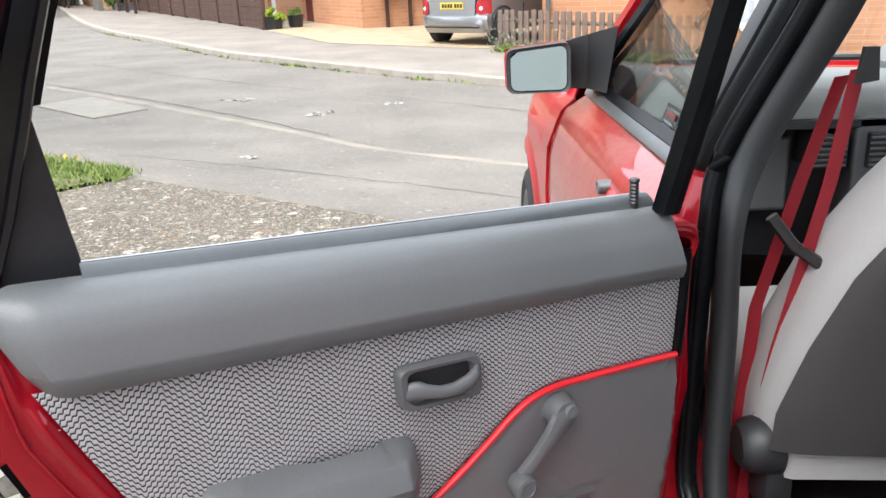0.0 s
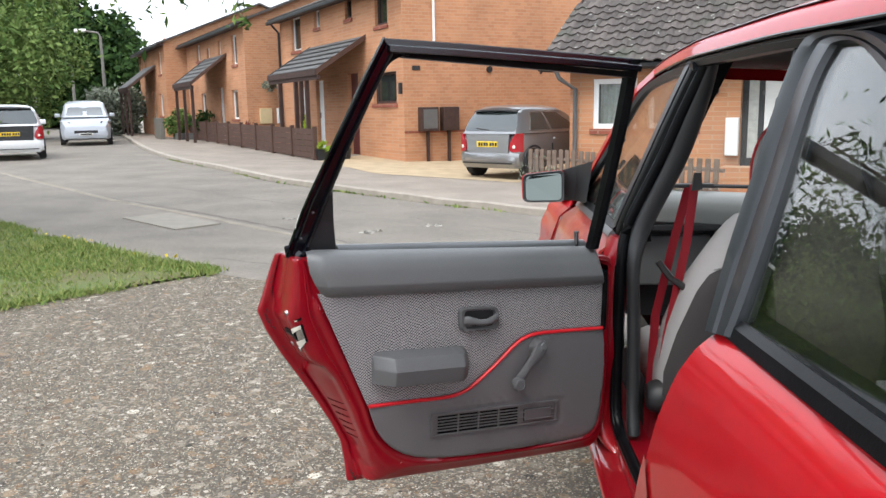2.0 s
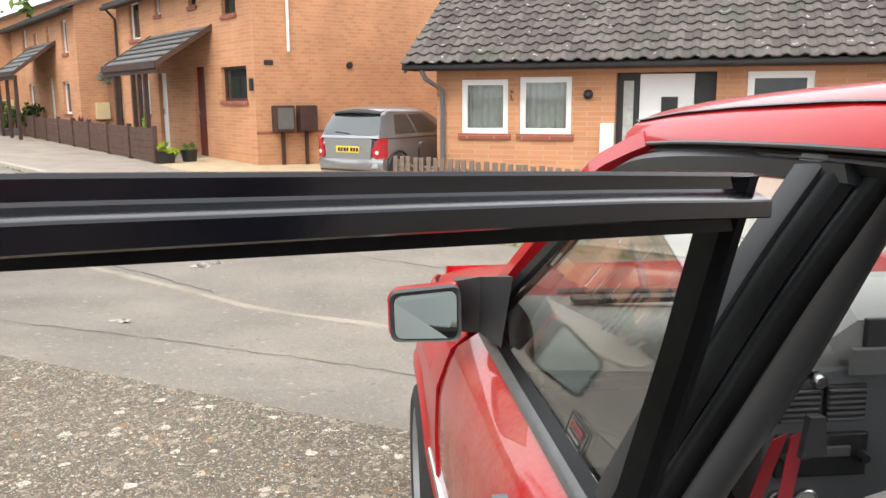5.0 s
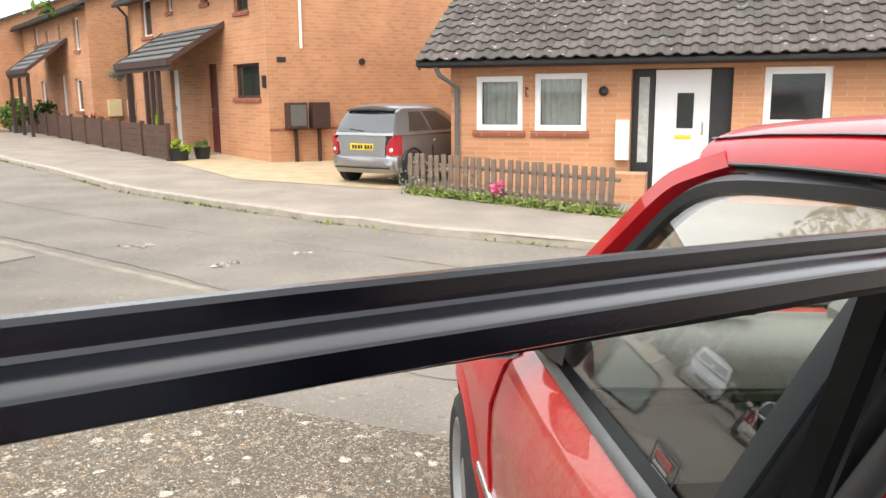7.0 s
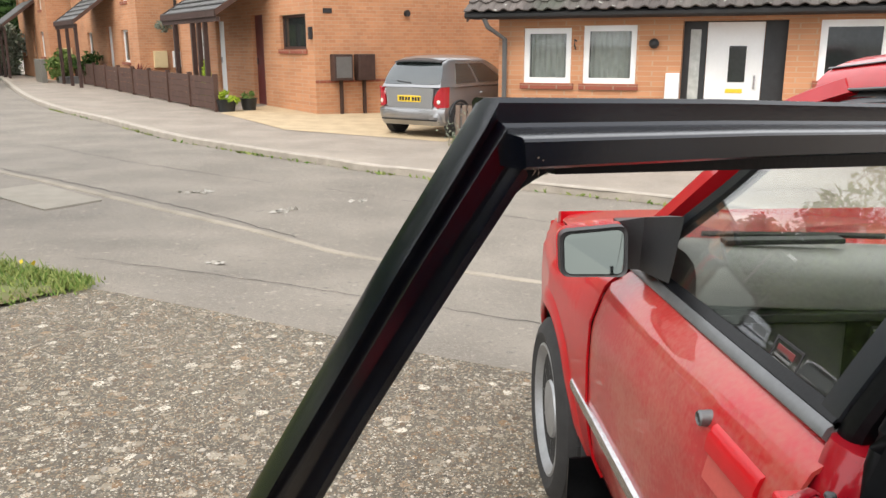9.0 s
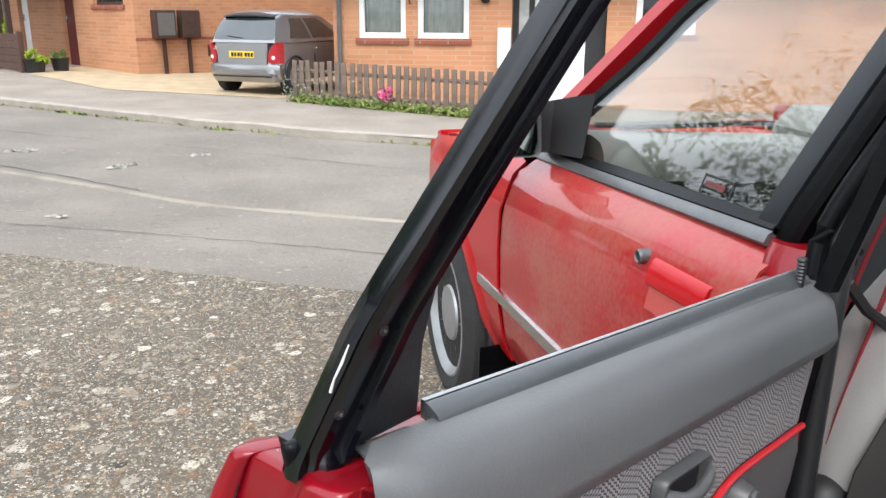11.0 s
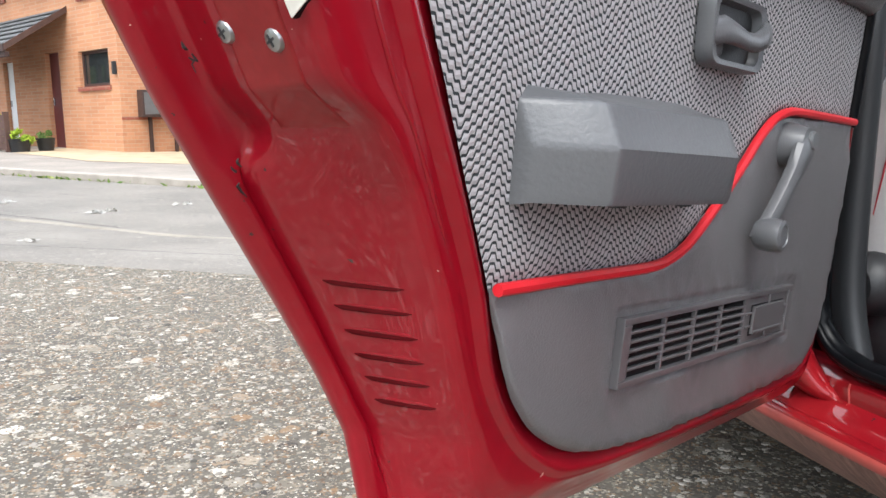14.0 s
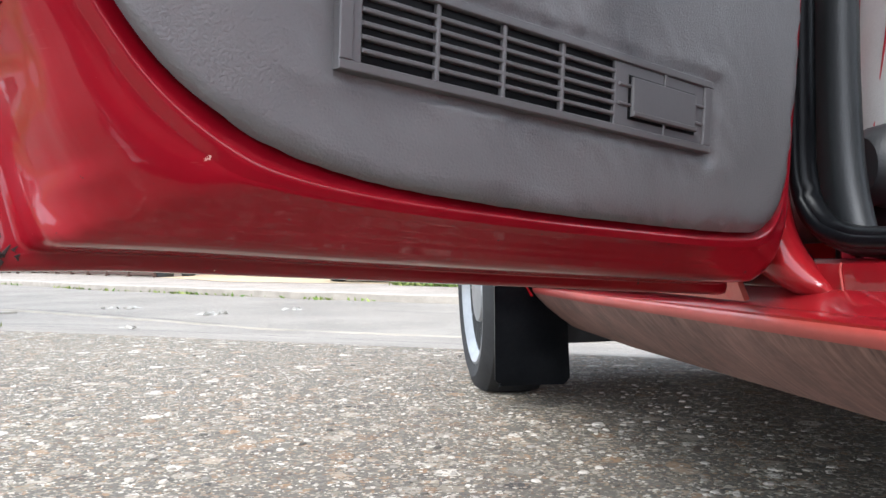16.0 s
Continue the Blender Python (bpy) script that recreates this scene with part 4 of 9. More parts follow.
def panel_fence():
    f = thing("panel_fence", "low dark brown timber fence before the terrace", "fence", Matrix.Translation((-4.12, 19.26, 0)))
    a, b = Vector((0, 0, 0)), Vector((-7.4, 12.4, 0))
    d = (b - a).normalized()
    ln = (b - a).length
    k, x = 0, 0.0
    while x < ln:
        w = 1.8
        p = a + d * x
        z = height(-4.12 + p.x, 19.26 + p.y) + 0.07
        m = Matrix.Translation((p.x, p.y, z)) @ Matrix.Rotation(math.atan2(d.y, d.x), 4, "Z")
        part("post", bbox((0, -0.05, 0), (0.09, 0.05, 0.78), 0.006, m), FENCE, f, "", False)
        for q in range(5):
            part("board", bbox((0.09, -0.02 + 0.004 * (q % 2), 0.04 + q * 0.138), (w, 0.012 + 0.004 * (q % 2), 0.172 + q * 0.138), 0.004, m), FENCE, f, "", False)
        x += w
        k += 1


panel_fence()

# ---- the open rear door ----
DOOR_M = Matrix(((0.8577, -0.5141, 0, -0.2258), (0.5141, 0.8577, 0, 1.9911), (0, 0, 1, 0), (0, 0, 0, 1)))


def pm(z):
    """How far the door's inner face stands towards the room at a height."""
    return interp(z, [0.3, 0.83, 0.87, 1.32], [-0.06, 0.0, 0.012, 0.128])


def D(s, m, z):
    return Vector((s, -m, z))


def DP(s, z, off=0.0):
    return D(s, pm(z) + off, z)


door = thing("car_door", "red rear car door standing open with grey tweed trim", "car door", DOOR_M)
INNER = [(-0.018, 0.905), (-0.011, 0.88), (-0.004, 0.85), (0.006, 0.815), (0.018, 0.785), (0.037, 0.74), (0.06, 0.687), (0.085, 0.63), (0.108, 0.57), (0.125, 0.51), (0.150, 0.470), (0.185, 0.440), (0.235, 0.417), (0.30, 0.402), (0.40, 0.390), (0.51, 0.381), (0.66, 0.372), (0.715, 0.382), (0.735, 0.43), (0.735, 0.60), (0.718, 0.76), (0.70, 0.83), (0.35, 0.855), (0.02, 0.885)]
OUTER = [(-0.060, 0.909), (-0.068, 0.88), (-0.077, 0.85), (-0.087, 0.816), (-0.098, 0.785), (-0.079, 0.737), (-0.05, 0.684), (-0.013, 0.625), (0.031, 0.553), (0.060, 0.50), (0.079, 0.455), (0.085, 0.405), (0.087, 0.358), (0.16, 0.356), (0.32, 0.344), (0.5, 0.330), (0.68, 0.316), (0.755, 0.310), (0.762, 0.36), (0.762, 0.6), (0.752, 0.78), (0.742, 0.845), (0.35, 0.865), (0.0, 0.908)]
OUTM = [-0.095, -0.108, -0.115, -0.12, -0.125, -0.13, -0.137, -0.143, -0.148, -0.147, -0.143, -0.138, -0.134, -0.134, -0.133, -0.132, -0.131, -0.13, -0.135, -0.14, -0.12, -0.09, -0.06, -0.08]


def taut(pts, k=5):
    """A closed line with only a little rounding at its corners."""
    pts = [Vector(p) for p in pts]
    out, n = [], len(pts)
    for i in range(n):
        p, q = pts[i], pts[(i + 1) % n]
        out += [p.lerp(q, t / k) for t in range(k)]
    return [(out[i - 1] + 2 * out[i] + out[(i + 1) % len(out)]) / 4 for i in range(len(out))]


inner = spline([(a, 0, b) for a, b in INNER], 8, True)
outer = taut([(a, m, b) for (a, b), m in zip(OUTER, OUTM)], 8)


def warp(z, t):
    """Below the latch the edge is pressed back towards the trim."""
    w = interp(t, [0.24, 0.665, 0.69, 0.765], [0.0, 1.0, 1.0, 0.0])
    return t - w * interp(z, [0.36, 0.43, 0.50, 0.63, 0.67, 0.69], [0.0, 0.04, 0.16, 0.22, 0.16, 0.0])


# sections from the trim's edge to the hem, as (share of the width, share of the depth): plain, over the latch boss, along the bottom
PLAIN = [(0.2, 0.03), (0.26, 0.035), (0.36, 0.03), (0.46, 0.03), (0.54, 0.045), (0.60, 0.07), (0.64, 0.105), (0.665, 0.15), (0.685, 0.215), (0.705, 0.33), (0.72, 0.43), (0.735, 0.55), (0.75, 0.68), (0.763, 0.77), (0.778, 0.835), (0.795, 0.885), (0.812, 0.90), (0.83, 0.872), (0.87, 0.873), (0.955, 0.905)]
BOSS = [(0.2, 0.03), (0.26, 0.03), (0.36, 0.02), (0.46, 0.02), (0.54, 0.03), (0.60, 0.045), (0.64, 0.065), (0.66, 0.09), (0.675, 0.135), (0.690, 0.215), (0.705, 0.36), (0.716, 0.47), (0.725, 0.575), (0.730, 0.63), (0.727, 0.71), (0.722, 0.80), (0.727, 0.86), (0.75, 0.885), (0.80, 0.895), (0.955, 0.905)]
FOOT = [(0.2, -0.01), (0.23, -0.005), (0.26, 0.015), (0.30, 0.04), (0.36, 0.07), (0.42, 0.10), (0.48, 0.125), (0.53, 0.15), (0.58, 0.17), (0.63, 0.195), (0.67, 0.215), (0.70, 0.235), (0.73, 0.26), (0.76, 0.30), (0.785, 0.38), (0.80, 0.55), (0.81, 0.76), (0.825, 0.87), (0.87, 0.88), (0.955, 0.905)]


def denser(pts, k=3):
    return [tuple(x + (y - x) * q / k for x, y in zip(p, r)) for p, r in zip(pts, pts[1:]) for q in range(k)] + [pts[-1]]


PLAIN, BOSS, FOOT = denser(PLAIN), denser(BOSS), denser(FOOT)


def soft_step(x, a, b):
    u = max(0.0, min(1.0, (x - a) / (b - a)))
    return u * u * (3 - 2 * u)


def boss_share(z):
    return soft_step(z, 0.835, 0.80) * soft_step(z, 0.63, 0.67)


def dent(t, z):
    """Pressed lines of the rear edge, in metres below its face: the long crease over the latch and one along the hem."""
    d = 0.0
    if z > 0.80:
        d += 0.0032 * math.exp(-((t - (0.716 + (0.90 - z) * 0.25)) / 0.0055) ** 2) * soft_step(z, 0.812, 0.83)
        d -= 0.0012 * math.exp(-((t - (0.704 + (0.90 - z) * 0.25)) / 0.006) ** 2) * soft_step(z, 0.812, 0.83)
    return d


def shell_ring(t, depth):
    """Between the trim's edge (0) and the skin's edge (1), so far through the door's depth."""
    ring, flat = [], depth
    for p, q in zip(inner, outer):
        depth = flat
        if p.x < 0.2 and p.z > 0.80 and t < 0.2:
            depth = max(flat, flat + (0.06 - flat) * min(1.0, (p.z - 0.80) / 0.03))
        c = p.lerp(q, warp(p.lerp(q, t).z, t) if p.x < 0.2 else t)
        m0, m1 = min(pm(p.z), 0.0) - 0.004, q.y
        ring.append(D(c.x, m0 + (m1 - m0) * depth, c.z))
    return ring


FACE_OUT = Vector((-0.93, -0.25, -0.25)).normalized()


def section_ring(k):
    """The k-th line of the section, all round the door."""
    ring = []
    for p, q in zip(inner, outer):
        (t, d), (tb, db), (tf, df) = PLAIN[k], BOSS[k], FOOT[k]
        if p.x < 0.2 and p.z > 0.45:
            w = boss_share(p.lerp(q, t).z)
            t, d = t + (tb - t) * w, d + (db - d) * w
        if p.z < 0.48:
            w = soft_step(p.x, 0.15, 0.27) * soft_step(p.x, 0.74, 0.70)
            t, d = t + (tf - t) * w, d + (df - d) * w
        z = p.lerp(q, t).z
        c = p.lerp(q, warp(z, t) if p.x < 0.2 else t)
        m0, m1 = min(pm(p.z), 0.0) - 0.004, q.y
        v = D(c.x, m0 + (m1 - m0) * d, c.z)
        if p.x < 0.1:
            v = v - FACE_OUT * dent(t, z)
        ring.append(v)
    return ring


def edge_depth(t, z):
    """How deep the rear edge's face lies at a share of its width."""
    w = boss_share(z)
    a = interp(t, [e[0] for e in PLAIN], [e[1] for e in PLAIN])
    b = interp(t, [e[0] for e in BOSS[:40]], [e[1] for e in BOSS[:40]])
    return a + (b - a) * w


bm = loft([shell_ring(-0.25, 0.03), shell_ring(0.06, 0.02), shell_ring(0.1, -0.03), shell_ring(0.16, -0.03)] + [section_ring(k) for k in range(len(PLAIN))] + [shell_ring(0.99, 0.93), shell_ring(1.0, 1.0), shell_ring(0.97, 1.03), shell_ring(0.6, 1.08)], True, (False, True))
part("door_shell", bm, RED_DOOR, door, "glossy red painted steel shell with worn edge", 75)

PIPEL = [(0.106, 0.5693), (0.20, 0.563), (0.29, 0.5565), (0.325, 0.559), (0.356, 0.57), (0.40, 0.600), (0.44, 0.632), (0.462, 0.651), (0.49, 0.667), (0.524, 0.673), (0.57, 0.671), (0.64, 0.666), (0.716, 0.660)]
pl = spline([(a, 0, b) for a, b in PIPEL], 4)
part("piping", tube([DP(p.x, p.z, 0.005) for p in pl], 0.0043, 8), PIPE, door, "bright red vinyl piping")


def padded(name, top, bot, off, material, label, wr=0.0, nv=16):
    """A padded panel between an upper and a lower line with the same number of points."""
    n = len(top)
    def fn(u, v):
        i = u * (n - 1)
        k = min(int(i), n - 2)
        f = i - k
        t, b = top[k].lerp(top[k + 1], f), bot[k].lerp(bot[k + 1], f)
        p = b.lerp(t, v)
        edge = min(u * 0.7 / 0.05, (1 - u) * 0.7 / 0.05, v / 0.09, (1 - v) / 0.09, 1.0)
        puff = math.sqrt(max(0.0, 1 - (1 - max(edge, 0)) ** 2))
        fold = 1 - abs(noise.noise((p.x * 38 + 20 * p.z, p.z * 26, 1.0)))
        near = max(0.0, 1 - max(0.262 - p.x, p.x - 0.607, p.z - (0.523 - 0.085 * (p.x - 0.262)), (0.466 - 0.085 * (p.x - 0.262)) - p.z, 0.0) / 0.05)
        w = wr * 0.7 * noise.noise((p.x * 15 + p.z * 5, p.z * 7, 3.0)) * (0.3 + 0.7 * edge) + wr * 1.1 * (fold ** 3 - 0.5) * max(0.9 - 0.85 * edge, 0.55 * near, 0.02)
        if wr > 0.002 and 0.255 < p.x < 0.615 and -0.064 < p.z - (0.523 - 0.085 * (p.x - 0.262)) < 0.006:
            w = min(w, 0.0) - 0.0015
        return DP(p.x, p.z, off * puff + w - 0.002)
    return part(name, grid(fn, max(60, 2 * n if wr > 0.002 else n), nv), material, door, label, 60)


def resample(pts, n):
    pts = [Vector(p) for p in pts]
    d = [0.0]
    for a, b in zip(pts, pts[1:]):
        d.append(d[-1] + (b - a).length)
    return [Vector((interp(d[-1] * i / (n - 1), d, [p.x for p in pts]), 0, interp(d[-1] * i / (n - 1), d, [p.z for p in pts]))) for i in range(n)]


def bys(pts, xs):
    return [Vector((x, 0, interp(x, [p.x for p in pts], [p.z for p in pts]))) for x in xs]


# upper tweed panel: the rear edge slants, so its lower line starts further forward
xs_b = [0.105 + (0.716 - 0.105) * i / 60 for i in range(61)]
low = bys(pl, xs_b)
top = [Vector((-0.005 + (0.714 + 0.005) * i / 60, 0, 0.834 - (0.834 - 0.780) * i / 60)) for i in range(61)]
padded("tweed_panel", top, low, 0.004, TWEED, "grey and black herringbone tweed insert", 0.0006, 30)
botl = spline([(a, 0, b) for a, b in ((0.108, 0.566), (0.124, 0.513), (0.153, 0.468), (0.193, 0.436), (0.235, 0.417), (0.30, 0.402), (0.40, 0.390), (0.51, 0.381), (0.66, 0.372), (0.71, 0.378), (0.733, 0.42), (0.736, 0.55), (0.722, 0.655))], 6)
tl, bl_ = resample(pl, 81), resample(botl, 81)
padded("vinyl_panel", tl, bl_, 0.007, VINYL, "dark grey padded vinyl lower panel with creases", 0.0042, 70)

part("edge_seal", tube([D(0.7235, pm(0.655) - 0.002, 0.655), D(0.7215, pm(0.70) - 0.001, 0.70), D(0.716, pm(0.78) - 0.001, 0.78), D(0.712, pm(0.80), 0.805)], 0.0075, 10), RUBBER, door, "black rubber edge seal")

# padded top cap
cap_prof = [(-0.012, 0.0), (0.0, -0.004), (0.008, 0.0), (0.0155, 0.012), (0.0185, 0.0195), (0.0193, 0.0222), (0.0192, 0.025), (0.0175, 0.05), (0.0135, 0.072), (0.005, 0.084), (-0.006, 0.090), (-0.03, 0.092), (-0.03, 0.0)]
rings = []
for i in range(41):
    u = i / 40
    e = min(1.0, u * 0.70 / 0.022, (1 - u) * 0.70 / 0.018)
    puff = math.sqrt(max(0.05, 1 - (1 - e) ** 2))
    z0 = 0.829 - 0.0525 * u
    s0, s1 = 0.006, -0.0215
    t0, t1 = 0.714, 0.684
    ring = []
    for a, b in cap_prof:
        s = (s0 + (s1 - s0) * (b / 0.092)) * (1 - u) + (t0 + (t1 - t0) * (b / 0.092)) * u
        s -= 0.0095 * math.sin(math.pi * min(1.0, max(0.0, b / 0.092))) * (1 - u) ** 3
        ring.append(D(s, pm(z0) * 0.3 + (a + 0.012) * puff - 0.012 + 0.004, z0 + b * (0.97 + 0.03 * puff)))
    rings.append(ring)
part("top_cap", loft(rings), GREYP, door, "dark grey padded top roll", 50)
# rubber waist seal and bright glass edge
part("waist_seal", sweep([D(0.05, -0.034, 0.915), D(0.35, -0.030, 0.8935), D(0.664, -0.026, 0.872)], [(0, -0.012), (0.016, -0.012), (0.017, -0.004), (0.012, 0.004), (0.003, 0.009), (0.0, 0.009)], (0, -1, 0), (0, 0, 1)), SEALG, door, "grey rubber window seal")
part("glass_edge", sweep([D(0.052, -0.040, 0.920), D(0.664, -0.031, 0.877)], [(0, -0.01), (0.004, -0.01), (0.004, 0.004), (0, 0.004)], (0, -1, 0), (0, 0, 1)), STEEL, door, "edge of the lowered window glass")

# window frame: it rises from behind the padded cap and leans inwards
def mf(z):
    return interp(z, [0.92, 1.0, 1.32], [-0.04, -0.015, 0.136])


chip_rng = random.Random(8)
RAIL = [(-0.034, 0.0), (-0.037, -0.002), (-0.037, -0.0268), (-0.006, -0.0268), (-0.0035, -0.0255), (-0.0035, -0.0158), (-0.0042, -0.0146), (-0.0055, -0.0140), (-0.026, -0.0120), (-0.0275, -0.0103), (-0.0275, -0.002), (-0.029, 0.0)]


def rail_at(s, z, tang):
    """The rail's section at a point of the outline; tang is the outline's inward direction in (s, z)."""
    ts, tz = tang
    return [D(s - tz_ * ts, pm(z) + 0.020 + 0.02 * (s - 0.1) + mm, z - tz_ * tz) for mm, tz_ in RAIL]


top_pts = [(0.105, 1.322), (0.25, 1.3165), (0.4, 1.3085), (0.55, 1.300), (0.696, 1.2905)]
rings = [rail_at(s, z, (0.0, -1.0)) for s, z in top_pts]
rings[0] = rail_at(0.1025, 1.3226, (0.10, -1.0))
rings[-1] = [p + Vector((0.007 - 0.025 * (1 + mm / 0.037), 0, 0)) for p, (mm, _) in zip(rings[-1], RAIL)]
part("frame_rail", loft(rings), BLACK, door, "glossy black window frame rail", 22)


def post_edge(z):
    """The post's rear and inner edges along the door."""
    return interp(z, [0.90, 0.93, 1.03, 1.15, 1.20, 1.25, 1.325], [-0.06, -0.05, -0.017, 0.0280, 0.0470, 0.0655, 0.0975]), interp(z, [0.90, 0.918, 0.976, 1.047, 1.081, 1.173, 1.28, 1.325], [-0.016, -0.009, 0.013, 0.034, 0.043, 0.072, 0.111, 0.128])


POST = [(0.05, -0.008), (0.14, -0.018), (1.0, -0.026), (1.0, 0.001), (0.96, 0.004), (0.84, 0.003), (0.79, -0.003), (0.40, -0.002), (0.31, -0.0065), (0.17, -0.005), (0.07, 0.001)]
rings = []
for k in range(41):
    zc = 0.908 + (1.3065 - 0.908) * k / 40
    mitre = max(0.0, (zc - 1.10) / (1.3065 - 1.10)) ** 2
    ring = []
    for pu, pmm in POST:
        z = zc + mitre * (0.0185 - 0.0345 * pu)
        a, b = post_edge(z)
        ring.append(D(a + (b - a) * pu, mf(z) + pmm + 0.004 + mitre * (0.004 * pu - 0.006 * max(0.0, 1 - pu / 0.6)), z))
    rings.append(ring)
part("rear_post", loft(rings), BLACK, door, "slanted black window frame post", 28)
fp = [(0.690, 1.290), (0.690, 1.16), (0.682, 1.0), (0.672, 0.865)]
part("front_post", loft([[D(s + a, pm(z) + 0.012 + b, z) for a, b in ((0, 0), (-0.010, 0.0), (-0.019, -0.006), (-0.019, -0.026), (0.003, -0.026))] for s, z in fp]), RUBBER, door, "", 25)
part("inner_channel", loft([[D(post_edge(z)[1] + a, mf(z) + b, z) for a, b in ((0, -0.004), (0.006, -0.008), (0.006, -0.024), (0, -0.024))] for z in (1.06, 1.12, 1.2, 1.286)]), RUBBER, door, "", 25)
part("top_channel", sweep([D(0.142, pm(1.288) - 0.0, 1.288), D(0.68, pm(1.25) + 0.012, 1.252)], [(0, 0), (-0.018, 0), (-0.018, 0.012), (0, 0.012)], (0, -1, 0), (0, 0, 1)), RUBBER, door, "", 25)
fil = [(0.113, 1.2965)] + [((1 - u) ** 2 * 0.1055 + 2 * u * (1 - u) * 0.1165 + u * u * 0.155, (1 - u) ** 2 * 1.262 + 2 * u * (1 - u) * 1.2895 + u * u * 1.2925) for u in [q / 10 for q in range(11)]]
part("corner_fillet", prism([D(s, pm(z) + 0.002, z) for s, z in fil], (0, 0.015, 0), 0.002), RUBBER, door, "", 30)
for q in range(6):
    a_, b_ = chip_rng.uniform(0, 6.28), chip_rng.uniform(0.001, 0.004)
    s_, z_ = 0.1135 + chip_rng.uniform(-0.004, 0.003), 1.297 + chip_rng.uniform(-0.006, 0.003)
    part("paint_scratch", tube([D(s_, pm(z_) + 0.021, z_), D(s_ + b_ * 0.5 * math.cos(a_), pm(z_) + 0.0222, z_ + b_ * 0.6 * math.sin(a_)), D(s_ + b_ * math.cos(a_ + 0.6), pm(z_) + 0.021, z_ + b_ * math.sin(a_ + 0.6))], [0.0001, 0.0003, 0.0001], 4), PICKET, door)
part("quarter_plate", prism([D(s, mf(z) - 0.006, z) for s, z in ((-0.02, 0.905), (0.055, 0.908), (0.0465, 0.97), (0.0355, 1.052), (0.028, 1.035), (0.008, 0.976))], (0, 0.014, 0), 0.002), DARK, door, "black triangular corner plate", False)
part("frame_foot", loft([[D(s + a * w, -0.045 + b * w, z) for a, b in ((-0.0075, -0.006), (-0.0085, 0.0), (-0.006, 0.0035), (0.0, 0.0048), (0.006, 0.0035), (0.008, 0.0), (0.008, -0.006))] for s, z, w in ((-0.0435, 0.905, 0.95), (-0.0440, 0.914, 1.0), (-0.0455, 0.923, 1.0), (-0.0465, 0.927, 0.92), (-0.047, 0.929, 0.7), (-0.047, 0.9298, 0.4))]), RUBBER, door, "black rubber clip at the foot of the post", 50)
part("seal_end", loft([[D(s + a, b, z) for a, b in ((0.0, -0.060), (0.0005, -0.044), (0.004, -0.039), (0.010, -0.039), (0.0145, -0.043), (0.0155, -0.060))] for s, z in ((-0.0110, 0.886), (-0.0110, 0.894), (-0.0100, 0.901), (-0.0075, 0.9065))]), RUBBER, door, "", 40)
part("corner_flap", grid(lambda u, v: D(-0.001 + 0.048 * u - 0.008 * v * (1 - u), -0.050 + 0.024 * v, 0.9055 + 0.0055 * v - 0.004 * u + 0.001 * math.sin(math.pi * v)), 16, 8, 0.002), GREYP, door, "grey flap behind the padded top roll", 50)
part("post_flare", loft([[D(s + a * w, mf(0.915) + b - o + 0.001 * math.sin(900 * z + 7 * a), z + 0.0022 * math.sin(5 * a + 1) * (z < 0.905)) for a, b in ((-1, -0.02), (-0.95, 0.001), (-0.7, 0.006), (-0.3, 0.009), (0.1, 0.0095), (0.5, 0.009), (0.85, 0.005), (1.0, 0.0), (1.0, -0.02))] for s, z, w, o in ((-0.0265, 0.8965, 0.0125, 0.007), (-0.0265, 0.899, 0.0135, 0.004), (-0.0268, 0.904, 0.0145, 0.003), (-0.027, 0.912, 0.0150, 0.006), (-0.026, 0.922, 0.0165, 0.010))]), BLACK, door, "chipped black paint at the foot of the post", 45)
part("paint_drip", tube([D(-0.030, mf(0.996) + 0.004, 0.996), D(-0.033, mf(0.985) + 0.0045, 0.985), D(-0.036, mf(0.975) + 0.004, 0.975), D(-0.037, mf(0.966) + 0.004, 0.966)], [0.0004, 0.0009, 0.0006, 0.0010], 6), WHITEP, door, "white paint drip")
for s, z in ((-0.002, 0.996), (-0.024, 0.944)):
    sw = part("post_screw", lathe([(0.001, 0.0), (0.0028, 0.0), (0.0036, 0.0012), (0.0036, 0.006)], 14, "Y", D(s, mf(z) + 0.0030, z)), DARK, door, "", 30)
    part("screw_socket", lathe([(0.0005, -0.0004), (0.0012, -0.0004), (0.0013, 0.001)], 8, "Y", D(s, mf(z) + 0.0030, z)), STEEL, sw, "", 30)

# inner release handle
hb = [(0.312, 0.764), (0.412, 0.757), (0.417, 0.703), (0.318, 0.710)]
outl = [DP(*p, 0.016) for p in hb]
def rounded(pts, r, k=5):
    out, n = [], len(pts)
    for i in range(n):
        p, a, b = pts[i], pts[i - 1], pts[(i + 1) % n]
        da, db = (a - p).normalized() * r, (b - p).normalized() * r
        for q in range(k + 1):
            t = q / k
            out.append((p + da) * (1 - t) ** 2 + p * 2 * t * (1 - t) + (p + db) * t * t)
    return out
ro = rounded(outl, 0.014)
ctr = sum(outl, Vector()) / 4
def ringof(base, k, dm, c=None):
    c = c or ctr
    return [c + (p - c) * k + Vector((0, -dm, 0)) for p in base]
hz = part("release_handle", loft([ringof(ro, 1.0, -0.012), ringof(ro, 1.0, -0.003), ringof(ro, 0.95, 0.001), ringof(ro, 0.80, 0.0), ringof(ro, 0.76, -0.004), ringof(ro, 0.74, -0.0085)], True, (False, True)), GREYM, door, "dark grey recessed door handle surround", 40)
part("recess", loft([ringof(ro, 0.765, -0.0035), ringof(ro, 0.745, -0.0075), ringof(ro, 0.3, -0.008)], True, (False, True)), DARK, hz, "", 40)
